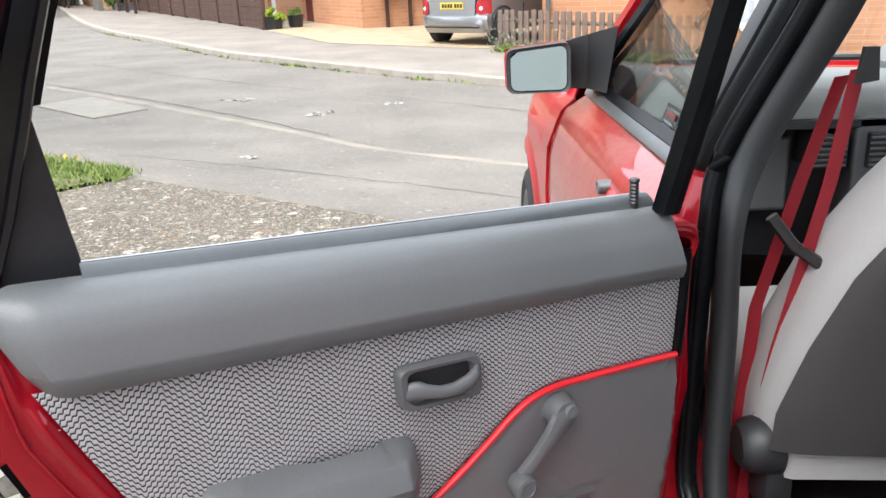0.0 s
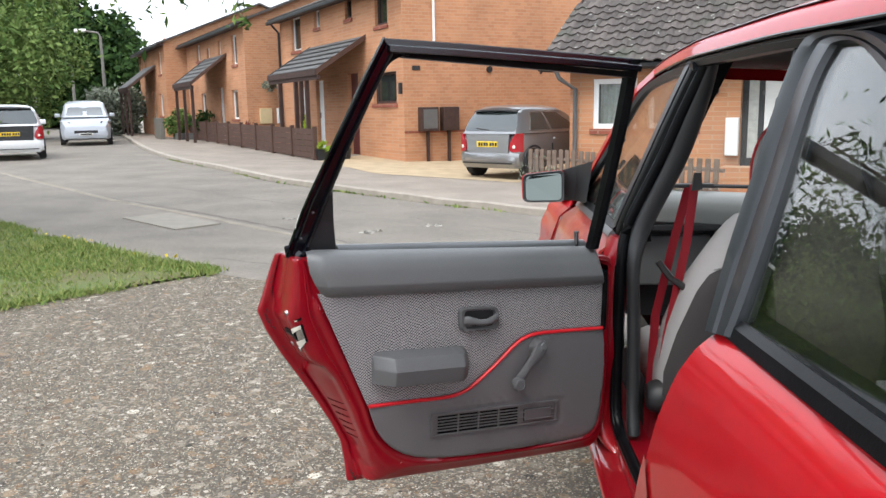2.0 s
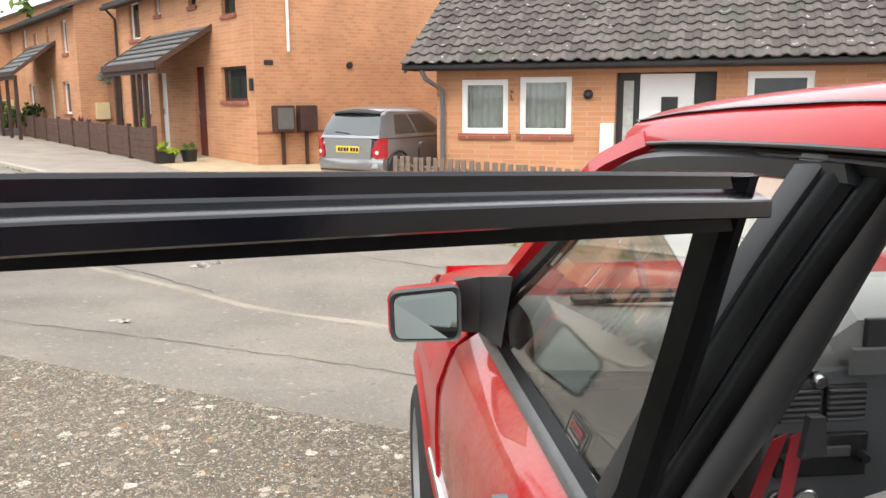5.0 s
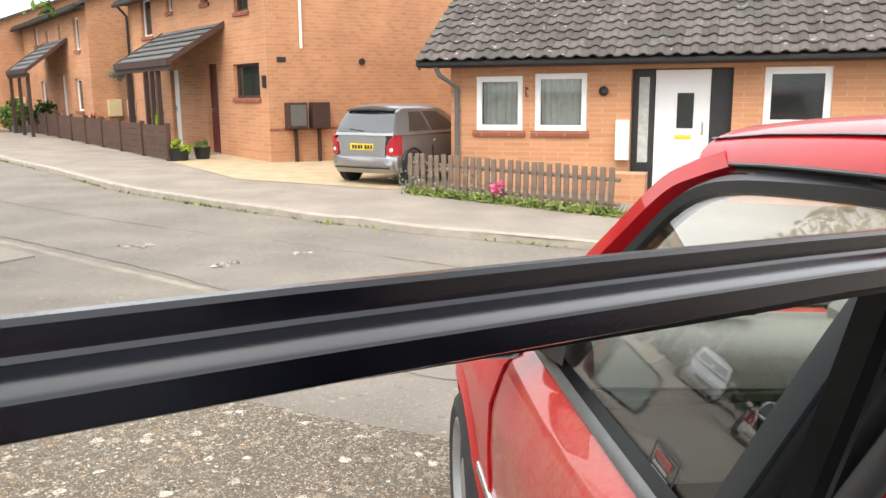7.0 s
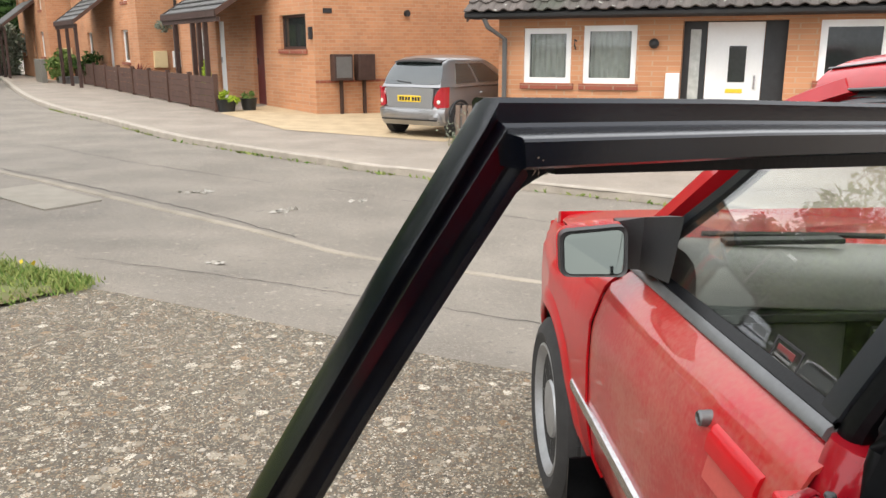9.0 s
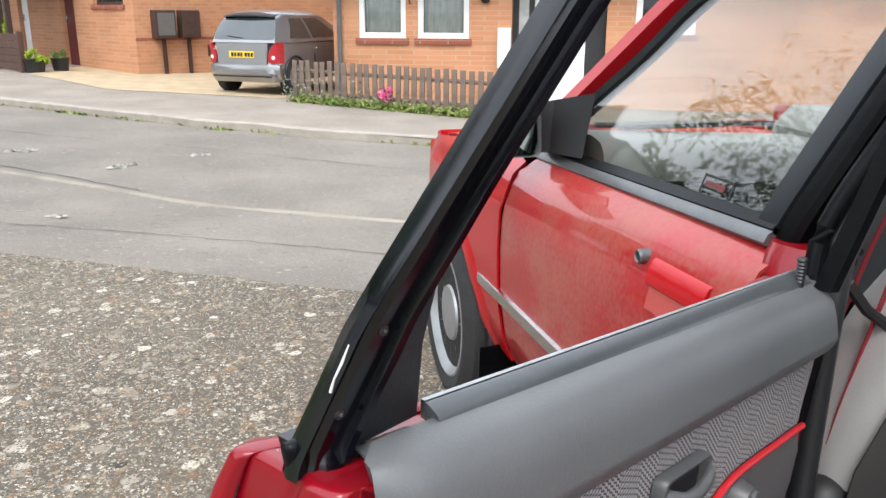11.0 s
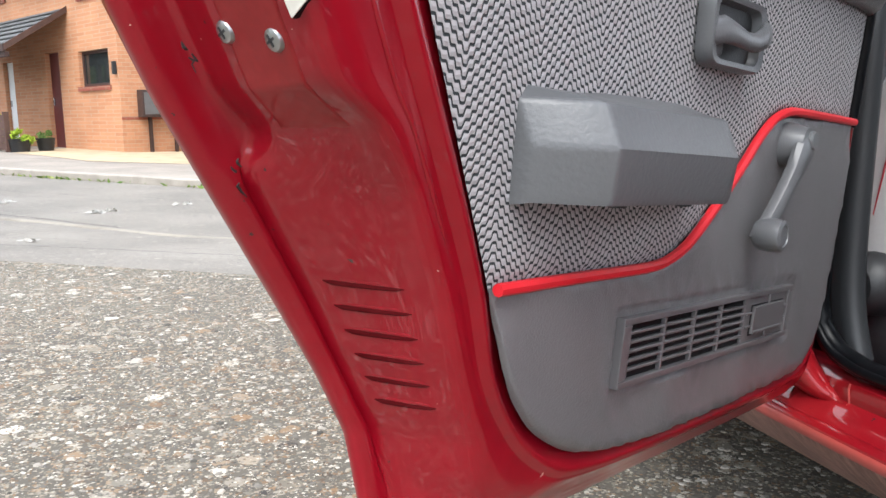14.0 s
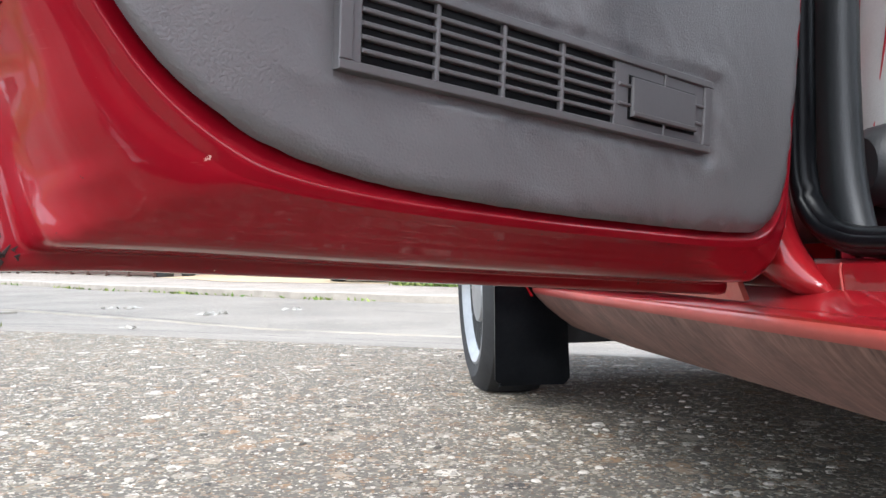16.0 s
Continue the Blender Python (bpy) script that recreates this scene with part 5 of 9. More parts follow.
lv = [(0.322, 0.733, 0.011, 0.0105), (0.334, 0.7355, 0.017, 0.0105), (0.346, 0.732, 0.0205, 0.0085), (0.360, 0.728, 0.0225, 0.0072), (0.376, 0.727, 0.023, 0.0075), (0.392, 0.7305, 0.0228, 0.0088), (0.402, 0.735, 0.021, 0.0095), (0.4065, 0.738, 0.0165, 0.0075)]
part("lever", loft([[DP(s_, z_, m_) + Vector((0, -b, a * h)) for a, b in ((-1, 0), (-0.8, 0.004), (-0.3, 0.0055), (0.35, 0.0052), (0.8, 0.0035), (1, 0.0), (0.75, -0.004), (-0.75, -0.004))] for s_, z_, m_, h in lv]), GREYM, hz, "", 60)
part("lever_root", prism(rounded([DP(0.322, 0.742, 0.013), DP(0.345, 0.740, 0.013), DP(0.347, 0.716, 0.013), DP(0.325, 0.717, 0.013)], 0.005), (0, 0.012, 0), 0.002), GREYM, hz, "", 40)

# armrest
def arm_ring(s, mo, gap, drop=0.0):
    """A section: top, upper front face, crease, lower front face, underside; gap is the hand hole behind it."""
    zt = 0.694 - 0.08 * (s - 0.114) - drop
    w = pm(zt)
    return [D(s, w - 0.006 + gap, zt), D(s, w + max(mo - 0.007, gap), zt - 0.0085), D(s, w + mo - 0.002, zt - 0.0105), D(s, w + mo, zt - 0.0135), D(s, w + mo + 0.0075, zt - 0.034), D(s, w + mo + 0.0090, zt - 0.0370), D(s, w + mo + 0.0082, zt - 0.040), D(s, w + mo + 0.0035, zt - 0.066), D(s, w + mo + 0.001, zt - 0.071), D(s, w - 0.006 + gap, zt - 0.072)]
arm_rings = [arm_ring(0.113, 0.001, 0.0, 0.001), arm_ring(0.1145, 0.005, 0.0), arm_ring(0.1455, 0.0395, 0.0), arm_ring(0.1475, 0.041, 0.0), arm_ring(0.1505, 0.0415, 0.0), arm_ring(0.18, 0.0415, 0.002), arm_ring(0.20, 0.0415, 0.012), arm_ring(0.225, 0.0415, 0.02), arm_ring(0.288, 0.0415, 0.02), arm_ring(0.296, 0.0415, 0.012), arm_ring(0.299, 0.0415, 0.0), arm_ring(0.309, 0.0415, 0.0), arm_ring(0.3125, 0.040, 0.0), arm_ring(0.331, 0.018, 0.0), arm_ring(0.334, 0.010, 0.0, 0.001)]
ar = part("armrest", loft(arm_rings), ARMV, door, "moulded dark grey armrest and pull", 34)
for s in (0.19, 0.28):
    part("screw_hole", lathe([(0.001, 0.0), (0.006, 0.0), (0.006, 0.003), (0.001, 0.003)], 12, "Z", D(s, pm(0.62) + 0.03, 0.6145 - 0.08 * (s - 0.19))), DARK, ar, "", 30)

# window crank
cp = DP(0.528, 0.642, 0.008)
ck = DP(0.469, 0.563, 0.020)
cr = part("window_crank", lathe([(0.001, 0.018), (0.019, 0.018), (0.022, 0.012), (0.022, 0.0), (0.018, -0.012), (0.016, -0.018), (0.001, -0.019)], 28, "Y", cp), GREYM, door, "grey window winder", 35)
dirc = (ck - cp).normalized()
side = Vector((-dirc.z, 0, dirc.x))
rings = []
for t, w, dm in ((-0.1, 0.009, 0.010), (0.0, 0.015, 0.013), (0.1, 0.0165, 0.0145), (0.3, 0.0115, 0.014), (0.6, 0.0095, 0.012), (0.88, 0.011, 0.010), (1.0, 0.013, 0.008), (1.08, 0.010, 0.006)):
    c = cp.lerp(DP(0.469, 0.563, 0.010), t) + Vector((0, -dm, 0))
    rings.append([c + side * a * w + Vector((0, -b, 0)) for a, b in ((-1, 0), (-0.85, 0.005), (-0.4, 0.0075), (0.4, 0.0075), (0.85, 0.005), (1, 0), (0.9, -0.004), (-0.9, -0.004))])
part("arm", loft(rings), GREYM, cr, "", 35)
part("knob", lathe([(0.001, 0.006), (0.0125, 0.006), (0.0150, 0.0), (0.0155, -0.012), (0.014, -0.018), (0.010, -0.019), (0.0095, -0.0178), (0.001, -0.0178)], 26, "Y", ck), GREYM, cr, "", 35)
part("hub_badge", lathe([(0.001, -0.0225), (0.0075, -0.0225), (0.009, -0.021), (0.009, -0.018)], 20, "Y", cp + Vector((0.004, 0, 0.004))), GREYP, cr, "", 35)

# speaker grille and ashtray
vc = [(0.256, 0.522), (0.600, 0.4925), (0.6015, 0.436), (0.256, 0.465)]
def vp(u, v, off):
    a = Vector((vc[0][0], 0, vc[0][1])).lerp(Vector((vc[1][0], 0, vc[1][1])), u)
    b = Vector((vc[3][0], 0, vc[3][1])).lerp(Vector((vc[2][0], 0, vc[2][1])), u)
    p = a.lerp(b, v)
    return DP(p.x, p.z, off)
def vbar(u0, v0, u1, v1, h0, h1, r=0.0008):
    bm = bmesh.new()
    q = [vp(u0, v0, h1), vp(u1, v0, h1), vp(u1, v1, h1), vp(u0, v1, h1)]
    return prism(q, (0, h1 - h0, 0), r)
# near-black sheet behind the slats paints in the dark of the open slots
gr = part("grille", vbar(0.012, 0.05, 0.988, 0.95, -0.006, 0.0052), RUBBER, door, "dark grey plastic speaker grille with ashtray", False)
for q in ((0, 0, 1, 0.1), (0, 0.9, 1, 1), (0, 0.1, 0.026, 0.9), (0.972, 0.1, 1, 0.9)):
    part("grille_frame", vbar(*q, -0.003, 0.0105), GRILLE, gr, "", False)
part("grille_lip", vbar(0.026, 0.1, 0.045, 0.9, 0.003, 0.0085), GRILLE, gr, "", False)
for k in range(1, 4):
    u = 0.045 + (0.665 - 0.045) * k / 4
    part("grille_bar", vbar(u - 0.0045, 0.1, u + 0.0045, 0.9, 0.003, 0.0092), GRILLE, gr, "", False)
for k in range(1, 6):
    v = 0.1 + 0.8 * k / 6
    part("grille_slat", vbar(0.045, v - 0.025, 0.665, v + 0.025, 0.003, 0.0088), GRILLE, gr, "", False)
part("ashtray_surround", vbar(0.665, 0.1, 0.972, 0.9, 0.003, 0.0085), GRILLE, gr, "", False)
# near-black plate under the lid draws the shaded gap round it
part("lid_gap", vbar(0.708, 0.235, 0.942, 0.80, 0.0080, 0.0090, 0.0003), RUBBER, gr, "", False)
part("ashtray_lid", vbar(0.715, 0.26, 0.935, 0.76, 0.0085, 0.0118, 0.0012), GRILLE, gr, "", False)
part("lid_lip", vbar(0.715, 0.70, 0.935, 0.76, 0.0118, 0.0132, 0.0006), GRILLE, gr, "", False)
for u in (0.83,):
    part("rib", vbar(u - 0.004, 0.1, u + 0.004, 0.26, 0.0085, 0.0102), GRILLE, gr, "", False)
    part("rib", vbar(u - 0.004, 0.76, u + 0.004, 0.9, 0.0085, 0.0102), GRILLE, gr, "", False)
for v in (0.38, 0.62):
    part("rib", vbar(0.675, v - 0.02, 0.715, v + 0.02, 0.0085, 0.0102), GRILLE, gr, "", False)
    part("rib", vbar(0.935, v - 0.02, 0.972, v + 0.02, 0.0085, 0.0102), GRILLE, gr, "", False)

# lock pin
lp = part("lock_pin", lathe([(0.0045, 0.0), (0.005, 0.012)] + [v for k in range(6) for v in ((0.0058, 0.013 + k * 0.0042), (0.0047, 0.0152 + k * 0.0042))] + [(0.0065, 0.039), (0.0055, 0.0415), (0.001, 0.042)], 14, "Z", D(0.634, -0.012, 0.864)), LOCKPIN, door, "ribbed metal lock button", 30)
part("pin_plate", prism(rounded([D(0.615, 0.0, 0.8695), D(0.655, 0.0, 0.8665), D(0.655, -0.02, 0.8665), D(0.615, -0.02, 0.8695)], 0.004), (0, 0, -0.004)), GREYP, lp, "", False)

# latch on the rear edge
en = Vector((-1, 0, -0.35)).normalized()
on_edge = Vector((-0.93, -0.25, -0.25)).normalized()
def plate(pts, lift, thick, r=0.0):
    return prism([D(*p) + on_edge * lift for p in pts], on_edge * thick, r)
LATCHW = mat("yellowed_white_nylon", (0.56, 0.55, 0.48), 0.5, 0, 0.15, 60, 300)
# greyed copy of the white nylon: shade inside the latch, put into the colour
LATCHIN = mat("shaded_latch_nylon", (0.22, 0.21, 0.18), 0.6, 0, 0.5, 90, 400)
# black plate on the face stands in for the dark inside the latch opening
lt = part("latch", plate([(-0.0540, -0.0640, 0.7581), (-0.0543, -0.0580, 0.7603), (-0.0490, -0.0237, 0.7599), (-0.0509, -0.0217, 0.7659), (-0.0343, -0.0130, 0.7739), (-0.0227, -0.0179, 0.7349), (-0.0310, -0.0285, 0.7200), (-0.0400, -0.0262, 0.7381), (-0.0507, -0.0640, 0.7502)], 0.0046, -0.007), RUBBER, door, "black plate for the dark of the latch opening", False)
part("latch_guide", plate([(-0.0509, -0.0217, 0.7659), (-0.0345, -0.0131, 0.7733), (-0.0322, -0.0141, 0.7649), (-0.0433, -0.0178, 0.7603), (-0.0470, -0.0244, 0.7550)], 0.0048, 0.0018, 0.0006), LATCHW, lt, "white plastic latch guide", False)
part("latch_guide", plate([(-0.0394, -0.0275, 0.7362), (-0.0253, -0.0168, 0.7435), (-0.0230, -0.0179, 0.7350), (-0.0313, -0.0282, 0.7208)], 0.0048, 0.0018, 0.0006), LATCHW, lt, "white plastic latch guide", False)
part("latch_back", plate([(-0.0322, -0.0141, 0.7645), (-0.0254, -0.0168, 0.7437), (-0.0372, -0.0240, 0.7385), (-0.0428, -0.0190, 0.7592)], 0.0048, 0.0004, 0.0002), LATCHIN, lt, "", False)
part("latch_claw", plate([(-0.0530, -0.0600, 0.7535), (-0.0490, -0.0400, 0.7535), (-0.0430, -0.0260, 0.7490), (-0.0410, -0.0260, 0.7455), (-0.0465, -0.0400, 0.7475), (-0.0515, -0.0610, 0.7505)], 0.0048, 0.0012, 0.0005), LOCKPIN, lt, "dark metal latch claw", False)
# another black plate, for the shaded hole of the child lock
cl = part("child_lock", plate([(-0.0474, -0.0136, 0.7835), (-0.0363, -0.0111, 0.7887), (-0.0367, -0.0120, 0.7822), (-0.0448, -0.0133, 0.7816)], 0.0028, -0.005), RUBBER, door, "", False)
part("child_lock_tab", plate([(-0.0470, -0.0136, 0.7830), (-0.0420, -0.0125, 0.7838), (-0.0420, -0.0128, 0.7815), (-0.0448, -0.0133, 0.7816)], 0.0030, 0.002, 0.0005), LATCHW, cl, "", False)
for s, m, z in ((-0.0607, -0.0309, 0.795), (-0.0365, -0.0818, 0.7176), (-0.0304, -0.0494, 0.7119)):
    sc = part("edge_screw", lathe([(0.001, 0.0030), (0.0032, 0.0030), (0.0056, 0.0021), (0.0066, 0.0), (0.0066, -0.004)], 18, "Z"), STEEL, door, "zinc cross-head screw", 30)
    sc.matrix_basis = Matrix.Translation((s, -m, z)) @ en.to_track_quat("Z", "Y").to_matrix().to_4x4()
    for r in (0, 90):
        o = part("screw_slot", bbox((-0.0032, -0.0006, 0.0022), (0.0032, 0.0006, 0.0035)), DARK, sc, "", False)
        o.matrix_basis = Matrix.Rotation(radians(r + 20), 4, "Z")
# pressed slots low on the edge: dark strips on the face give their shade
REAR = 105


def shell_at(z, t, depth):
    """A point of the rear edge at a height."""
    zs = [inner[q].lerp(outer[q], t).z for q in range(REAR)]
    kf = interp(-z, [-v for v in zs], list(range(REAR)))
    k = min(int(kf), REAR - 2)
    i, o = inner[k].lerp(inner[k + 1], kf - k), outer[k].lerp(outer[k + 1], kf - k)
    c = i.lerp(o, warp(z, t))
    m0, m1 = min(pm(i.z), 0.0) - 0.004, o.y
    return D(c.x, m0 + (m1 - m0) * depth, c.z)


def edge_line(z, ts, dz=0.0):
    return [shell_at(z + dz * (ts[0] - t), t, edge_depth(t, z)) for t in ts]


up, out = Vector((0, 0, 1)), Vector((-0.93, -0.25, -0.25)).normalized()
TS = [0.755 - 0.0069 * q for q in range(10)]
for k in range(6):
    line = edge_line(0.5735 - 0.01786 * k, TS, -0.08 + 0.016 * k)
    rings, lips = [], []
    for q, p in enumerate(line):
        e = math.sqrt(max(0.02, 1 - abs(2 * q / 9 - 1) ** 6))
        w = 0.0023 * e * (1.3 - 0.07 * q)
        rings.append([p + up * w, p + out * 0.0005 + up * w * 0.3, p + out * 0.0005 - up * w * 0.6, p - up * w, p - out * 0.005])
        lips.append([p + up * 0.0022 + out * (0.0012 * e), p + up * 0.006 + out * (0.0016 * e), p + up * 0.014 + out * 0.0002, p + up * 0.014 - out * 0.004, p + up * 0.0022 - out * 0.004])
    part("drain_slot", loft(rings), SLOT, door, "", 30)
    part("slot_lip", loft(lips), RED_DOOR, door, "", 50)

# dull worn pad round the latch, pressed creases and a step below it
def pad(u, v):
    z = 0.806 - 0.145 * v
    p = edge_line(z, [0.684 + 0.043 * u])[0]
    e = min(u / 0.08, (1 - u) / 0.08, v / 0.08, (1 - v) / 0.08, 1.0)
    return p + out * (-0.0016 + 0.0026 * min(e, v / 0.2, 1.0) + 0.0008 * (1 - e) * noise.noise((p.x * 130, p.y * 130, p.z * 130)))


part("latch_pad", grid(pad, 40, 60), RED_PAD, door, "dull scuffed red pad round the latch", 40)
for t0, t1, z0, z1, r in ((0.30, 0.34, 0.89, 0.60, 0.0018),):
    ln_ = [edge_line(z0 + (z1 - z0) * k / 16, [t0 + (t1 - t0) * k / 16])[0] - out * 0.0008 for k in range(17)]
    part("pressed_crease", tube(ln_, [0.0006] + [r] * 15 + [0.0006], 8), RED_DOOR, door, "", 50)
# flaked paint and rust along the skin's folded edge
chip = random.Random(4)
for z0, z1, n_, t0 in ((0.895, 0.872, 8, 0.84), (0.872, 0.825, 8, 0.825), (0.868, 0.842, 3, 0.90), (0.802, 0.768, 16, 0.925), (0.764, 0.752, 4, 0.91), (0.716, 0.70, 3, 0.90), (0.655, 0.635, 3, 0.88)):
    for q in range(n_):
        z, t = z0 + (z1 - z0) * (q + chip.random()) / n_, t0 + chip.uniform(-0.03, 0.03)
        ln_ = []
        for k in range(4):
            ln_.append(shell_at(z - k * chip.uniform(0.0012, 0.003), t + chip.uniform(-0.012, 0.012), edge_depth(t, z) + 0.004) + Vector((0, -0.0003, 0)))
        part("paint_chip", tube(ln_, [0.0004, chip.uniform(0.0005, 0.0011), chip.uniform(0.0004, 0.0009), 0.0003], 5), RUST, door, "", 30)
# rust where the lower tip has met the kerb
tip = min(range(len(outer)), key=lambda q: (outer[q] - Vector((0.087, outer[q].y, 0.358))).length)
for q in range(12):
    k, t = tip - chip.randint(-1, 5), chip.uniform(0.86, 0.97)
    c = inner[k].lerp(outer[k], t)
    m0 = min(pm(inner[k].z), 0.0) - 0.004
    p = D(c.x, m0 + (outer[k].y - m0) * 0.885, c.z) + Vector((0, -0.0004, 0))
    part("paint_chip", tube([p, p + Vector((chip.uniform(-0.002, 0.002), 0, chip.uniform(0.001, 0.003))), p + Vector((chip.uniform(-0.004, 0.004), 0, chip.uniform(0.003, 0.007)))], [0.0004, chip.uniform(0.0008, 0.0016), 0.0004], 5), RUST, door, "", 30)
for o in door.children:
    if o.name.startswith("edge_screw"):
        o.matrix_basis = Matrix.Translation(en * 0.0001) @ o.matrix_basis

# ---- the red hatchback ----
car = thing("hatchback_car", "red five-door hatchback with its rear door open", "car")


def belt(y):
    return 0.888 - 0.031 * (y - 1.55)


def W(x, y, z):
    """The car leans a little to its right, as the ground does."""
    return Vector((x, y, z - 0.05 * (x - 0.4)))


def skin(y, z):
    """How far left the body's side lies."""
    b = belt(y)
    x = interp(z, [0.18, 0.22, 0.30, 0.36, 0.47, 0.60, 0.70, b - 0.09, b - 0.045, b - 0.02, b], [0.46, 0.42, 0.375, 0.352, 0.335, 0.332, 0.336, 0.35, 0.366, 0.385, 0.425])
    x += interp(y, [-0.6, 0.2, 1.6, 2.77, 3.6, 3.95, 4.3, 4.6], [0.22, 0.12, 0.052, 0.0, -0.012, -0.02, 0.02, 0.10])
    return x


AX_Y, AX_Z, AR = 3.92, 0.257, 0.335


def side_panel(y0, y1, top, n=40, low=0.20, mz=18):
    def fn(u, v):
        y = y0 + (y1 - y0) * u
        lo = low
        if abs(y - AX_Y) < AR:
            lo = max(low, AX_Z + math.sqrt(AR ** 2 - (y - AX_Y) ** 2))
        z = lo + (top(y) - lo) * v
        return Vector((skin(y, z), y, z))
    return grid(fn, n, mz, 0.006)


def fender_top(y):
    return interp(y, [3.45, 3.6, 4.0, 4.4, 4.62], [belt(3.45) - 0.012, 0.828, 0.80, 0.755, 0.70])


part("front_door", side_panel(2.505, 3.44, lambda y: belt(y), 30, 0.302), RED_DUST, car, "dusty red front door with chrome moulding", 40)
part("front_wing", side_panel(3.448, 4.62, fender_top, 90, 0.288), RED, car, "red front wing with wheel arch", 40)
# rolled arch lip
pts = [(skin(AX_Y + AR * math.cos(a), AX_Z + AR * math.sin(a)) - 0.004, AX_Y + AR * math.cos(a), AX_Z + AR * math.sin(a)) for a in [math.pi * k / 28 for k in range(-2, 27)]]
part("arch_lip", tube(pts, 0.011, 8), RED, car)
rings = []
for k in range(-3, 32):
    a = math.pi * k / 28
    yy, zz = AX_Y + (AR + 0.0) * math.cos(a), AX_Z + (AR + 0.0) * math.sin(a)
    rings.append([Vector((0.345, yy, zz)), Vector((0.62, yy, zz)), Vector((0.62, AX_Y + (AR + 0.02) * math.cos(a), AX_Z + (AR + 0.02) * math.sin(a))), Vector((0.37, AX_Y + (AR + 0.02) * math.cos(a), AX_Z + (AR + 0.02) * math.sin(a)))])
part("wheel_well", loft(rings), DARK, car)
part("wing_flare", loft([[Vector((skin(AX_Y + r * math.cos(a), AX_Z + r * math.sin(a)) - o, AX_Y + r * math.cos(a), AX_Z + r * math.sin(a))) for r, o in ((AR, 0.0), (AR + 0.004, 0.014), (AR + 0.03, 0.014), (AR + 0.06, 0.0), (AR + 0.03, -0.01))] for a in [math.pi * k / 28 for k in range(0, 29)]]), RED, car)
part("moulding", loft([[Vector((skin(y, 0.478) - o, y, z)) for o, z in ((0.0, 0.462), (0.010, 0.465), (0.012, 0.478), (0.010, 0.491), (0.0, 0.494))] for y in (2.52, 2.8, 3.1, 3.4, 3.60)]), CHROME, car, "chrome and black side moulding")
part("moulding_cap", bbox((0.317, 3.58, 0.458), (0.335, 3.615, 0.498), 0.004), RUBBER, car, "", False)
dl_ = part("door_lock", lathe([(0.008, 0.004), (0.008, -0.002), (0.0105, -0.004), (0.0125, -0.001), (0.013, 0.02)], 22, "X", (0.343, 2.765, 0.778)), BELTTRIM, car, "dull metal door lock ring", 30)
part("lock_barrel", lathe([(0.001, -0.001), (0.0078, -0.001), (0.0078, 0.01)], 18, "X", (0.343, 2.765, 0.778)), DARK, dl_, "", 30)
# recessed pull handle
hd = part("door_handle", loft([[Vector((skin(y, z) - o, y, z)) for o, z in ((0.0, 0.737), (0.006, 0.741), (0.008, 0.76), (0.006, 0.779), (0.0, 0.783))] for y in (2.575, 2.59, 2.66, 2.72, 2.735)]), RED, car, "", 40)
part("handle_recess", prism([(skin(y, z) - 0.002, y, z) for y, z in ((2.585, 0.70), (2.725, 0.70), (2.725, 0.738), (2.585, 0.738))], (0.004, 0, 0)), RED_WORN, hd, "", False)
# front window: frame, glass, triangular mirror base
def gl(y, z):
    """The plane of the side glass."""
    return Vector((0.44 + 0.36 * (z - 0.88), y, z))


part("belt_trim", sweep([Vector((0.418, 2.535, belt(2.535) + 0.002)), Vector((0.418, 3.45, belt(3.45) + 0.002))], [(0.0, -0.006), (-0.006, 0.0), (0.0, 0.012), (0.022, 0.026), (0.03, 0.02), (0.02, -0.006)], (1, 0, 0), (0, 0, 1)), BELTTRIM, car, "bright belt moulding")
part("belt_seal", sweep([Vector((0.428, 2.535, belt(2.535) + 0.022)), Vector((0.428, 3.40, belt(3.40) + 0.022))], [(0, -0.01), (-0.004, 0), (0.01, 0.014), (0.02, 0.0)], (1, 0, 0), (0, 0, 1)), RUBBER, car)
AF = [(3.46, 0.855), (3.28, 0.985), (3.12, 1.10), (3.01, 1.195), (2.93, 1.235), (2.82, 1.258), (2.6, 1.276), (2.36, 1.286)]
ap = spline([gl(y, z) for y, z in AF], 5)
part("front_window_frame", loft([[p + Vector((a, b * 0.3, b)) for a, b in ((0.0, -0.02), (-0.012, -0.016), (-0.014, 0.0), (0.0, 0.008), (0.02, 0.008), (0.02, -0.02))] for p in ap]), PILLAR, car, "satin black front window frame", 30)
gp = [gl(2.545, 0.862), gl(3.44, 0.845)] + [gl(y, z) for y, z in AF[1:-1]] + [gl(2.41, 1.284)]
g = part("front_side_glass", prism(gp, (0.004, 0, 0)), GLASS, car, "clear front door glass with reflections", False)
g.visible_shadow = False
SY, SZ, SW, SH = 2.757, 0.876, 0.085, 0.042
def on_glass(name, y0, z0, y1, z1, material, label="", off=0.003):
    """A thin label on the outside of the front door glass; y0 is its front end."""
    return part(name, prism([gl(y, z) + Vector((-off, 0, 0)) for y, z in ((y0, z1), (y1, z1), (y1, z0), (y0, z0))], (0.001, 0, 0)), material, g, label, False)


for y0, z0, y1, z1 in ((SY, SZ, SY - SW, SZ + 0.004), (SY, SZ + SH - 0.004, SY - SW, SZ + SH), (SY, SZ + 0.004, SY - 0.004, SZ + SH - 0.004), (SY - SW + 0.004, SZ + 0.004, SY - SW, SZ + SH - 0.004)):
    on_glass("sticker_border", y0, z0, y1, z1, DARK, "thin dark window sticker border")
on_glass("sticker_band", SY - 0.012, SZ + SH - 0.020, SY - SW + 0.02, SZ + SH - 0.010, MAROON)
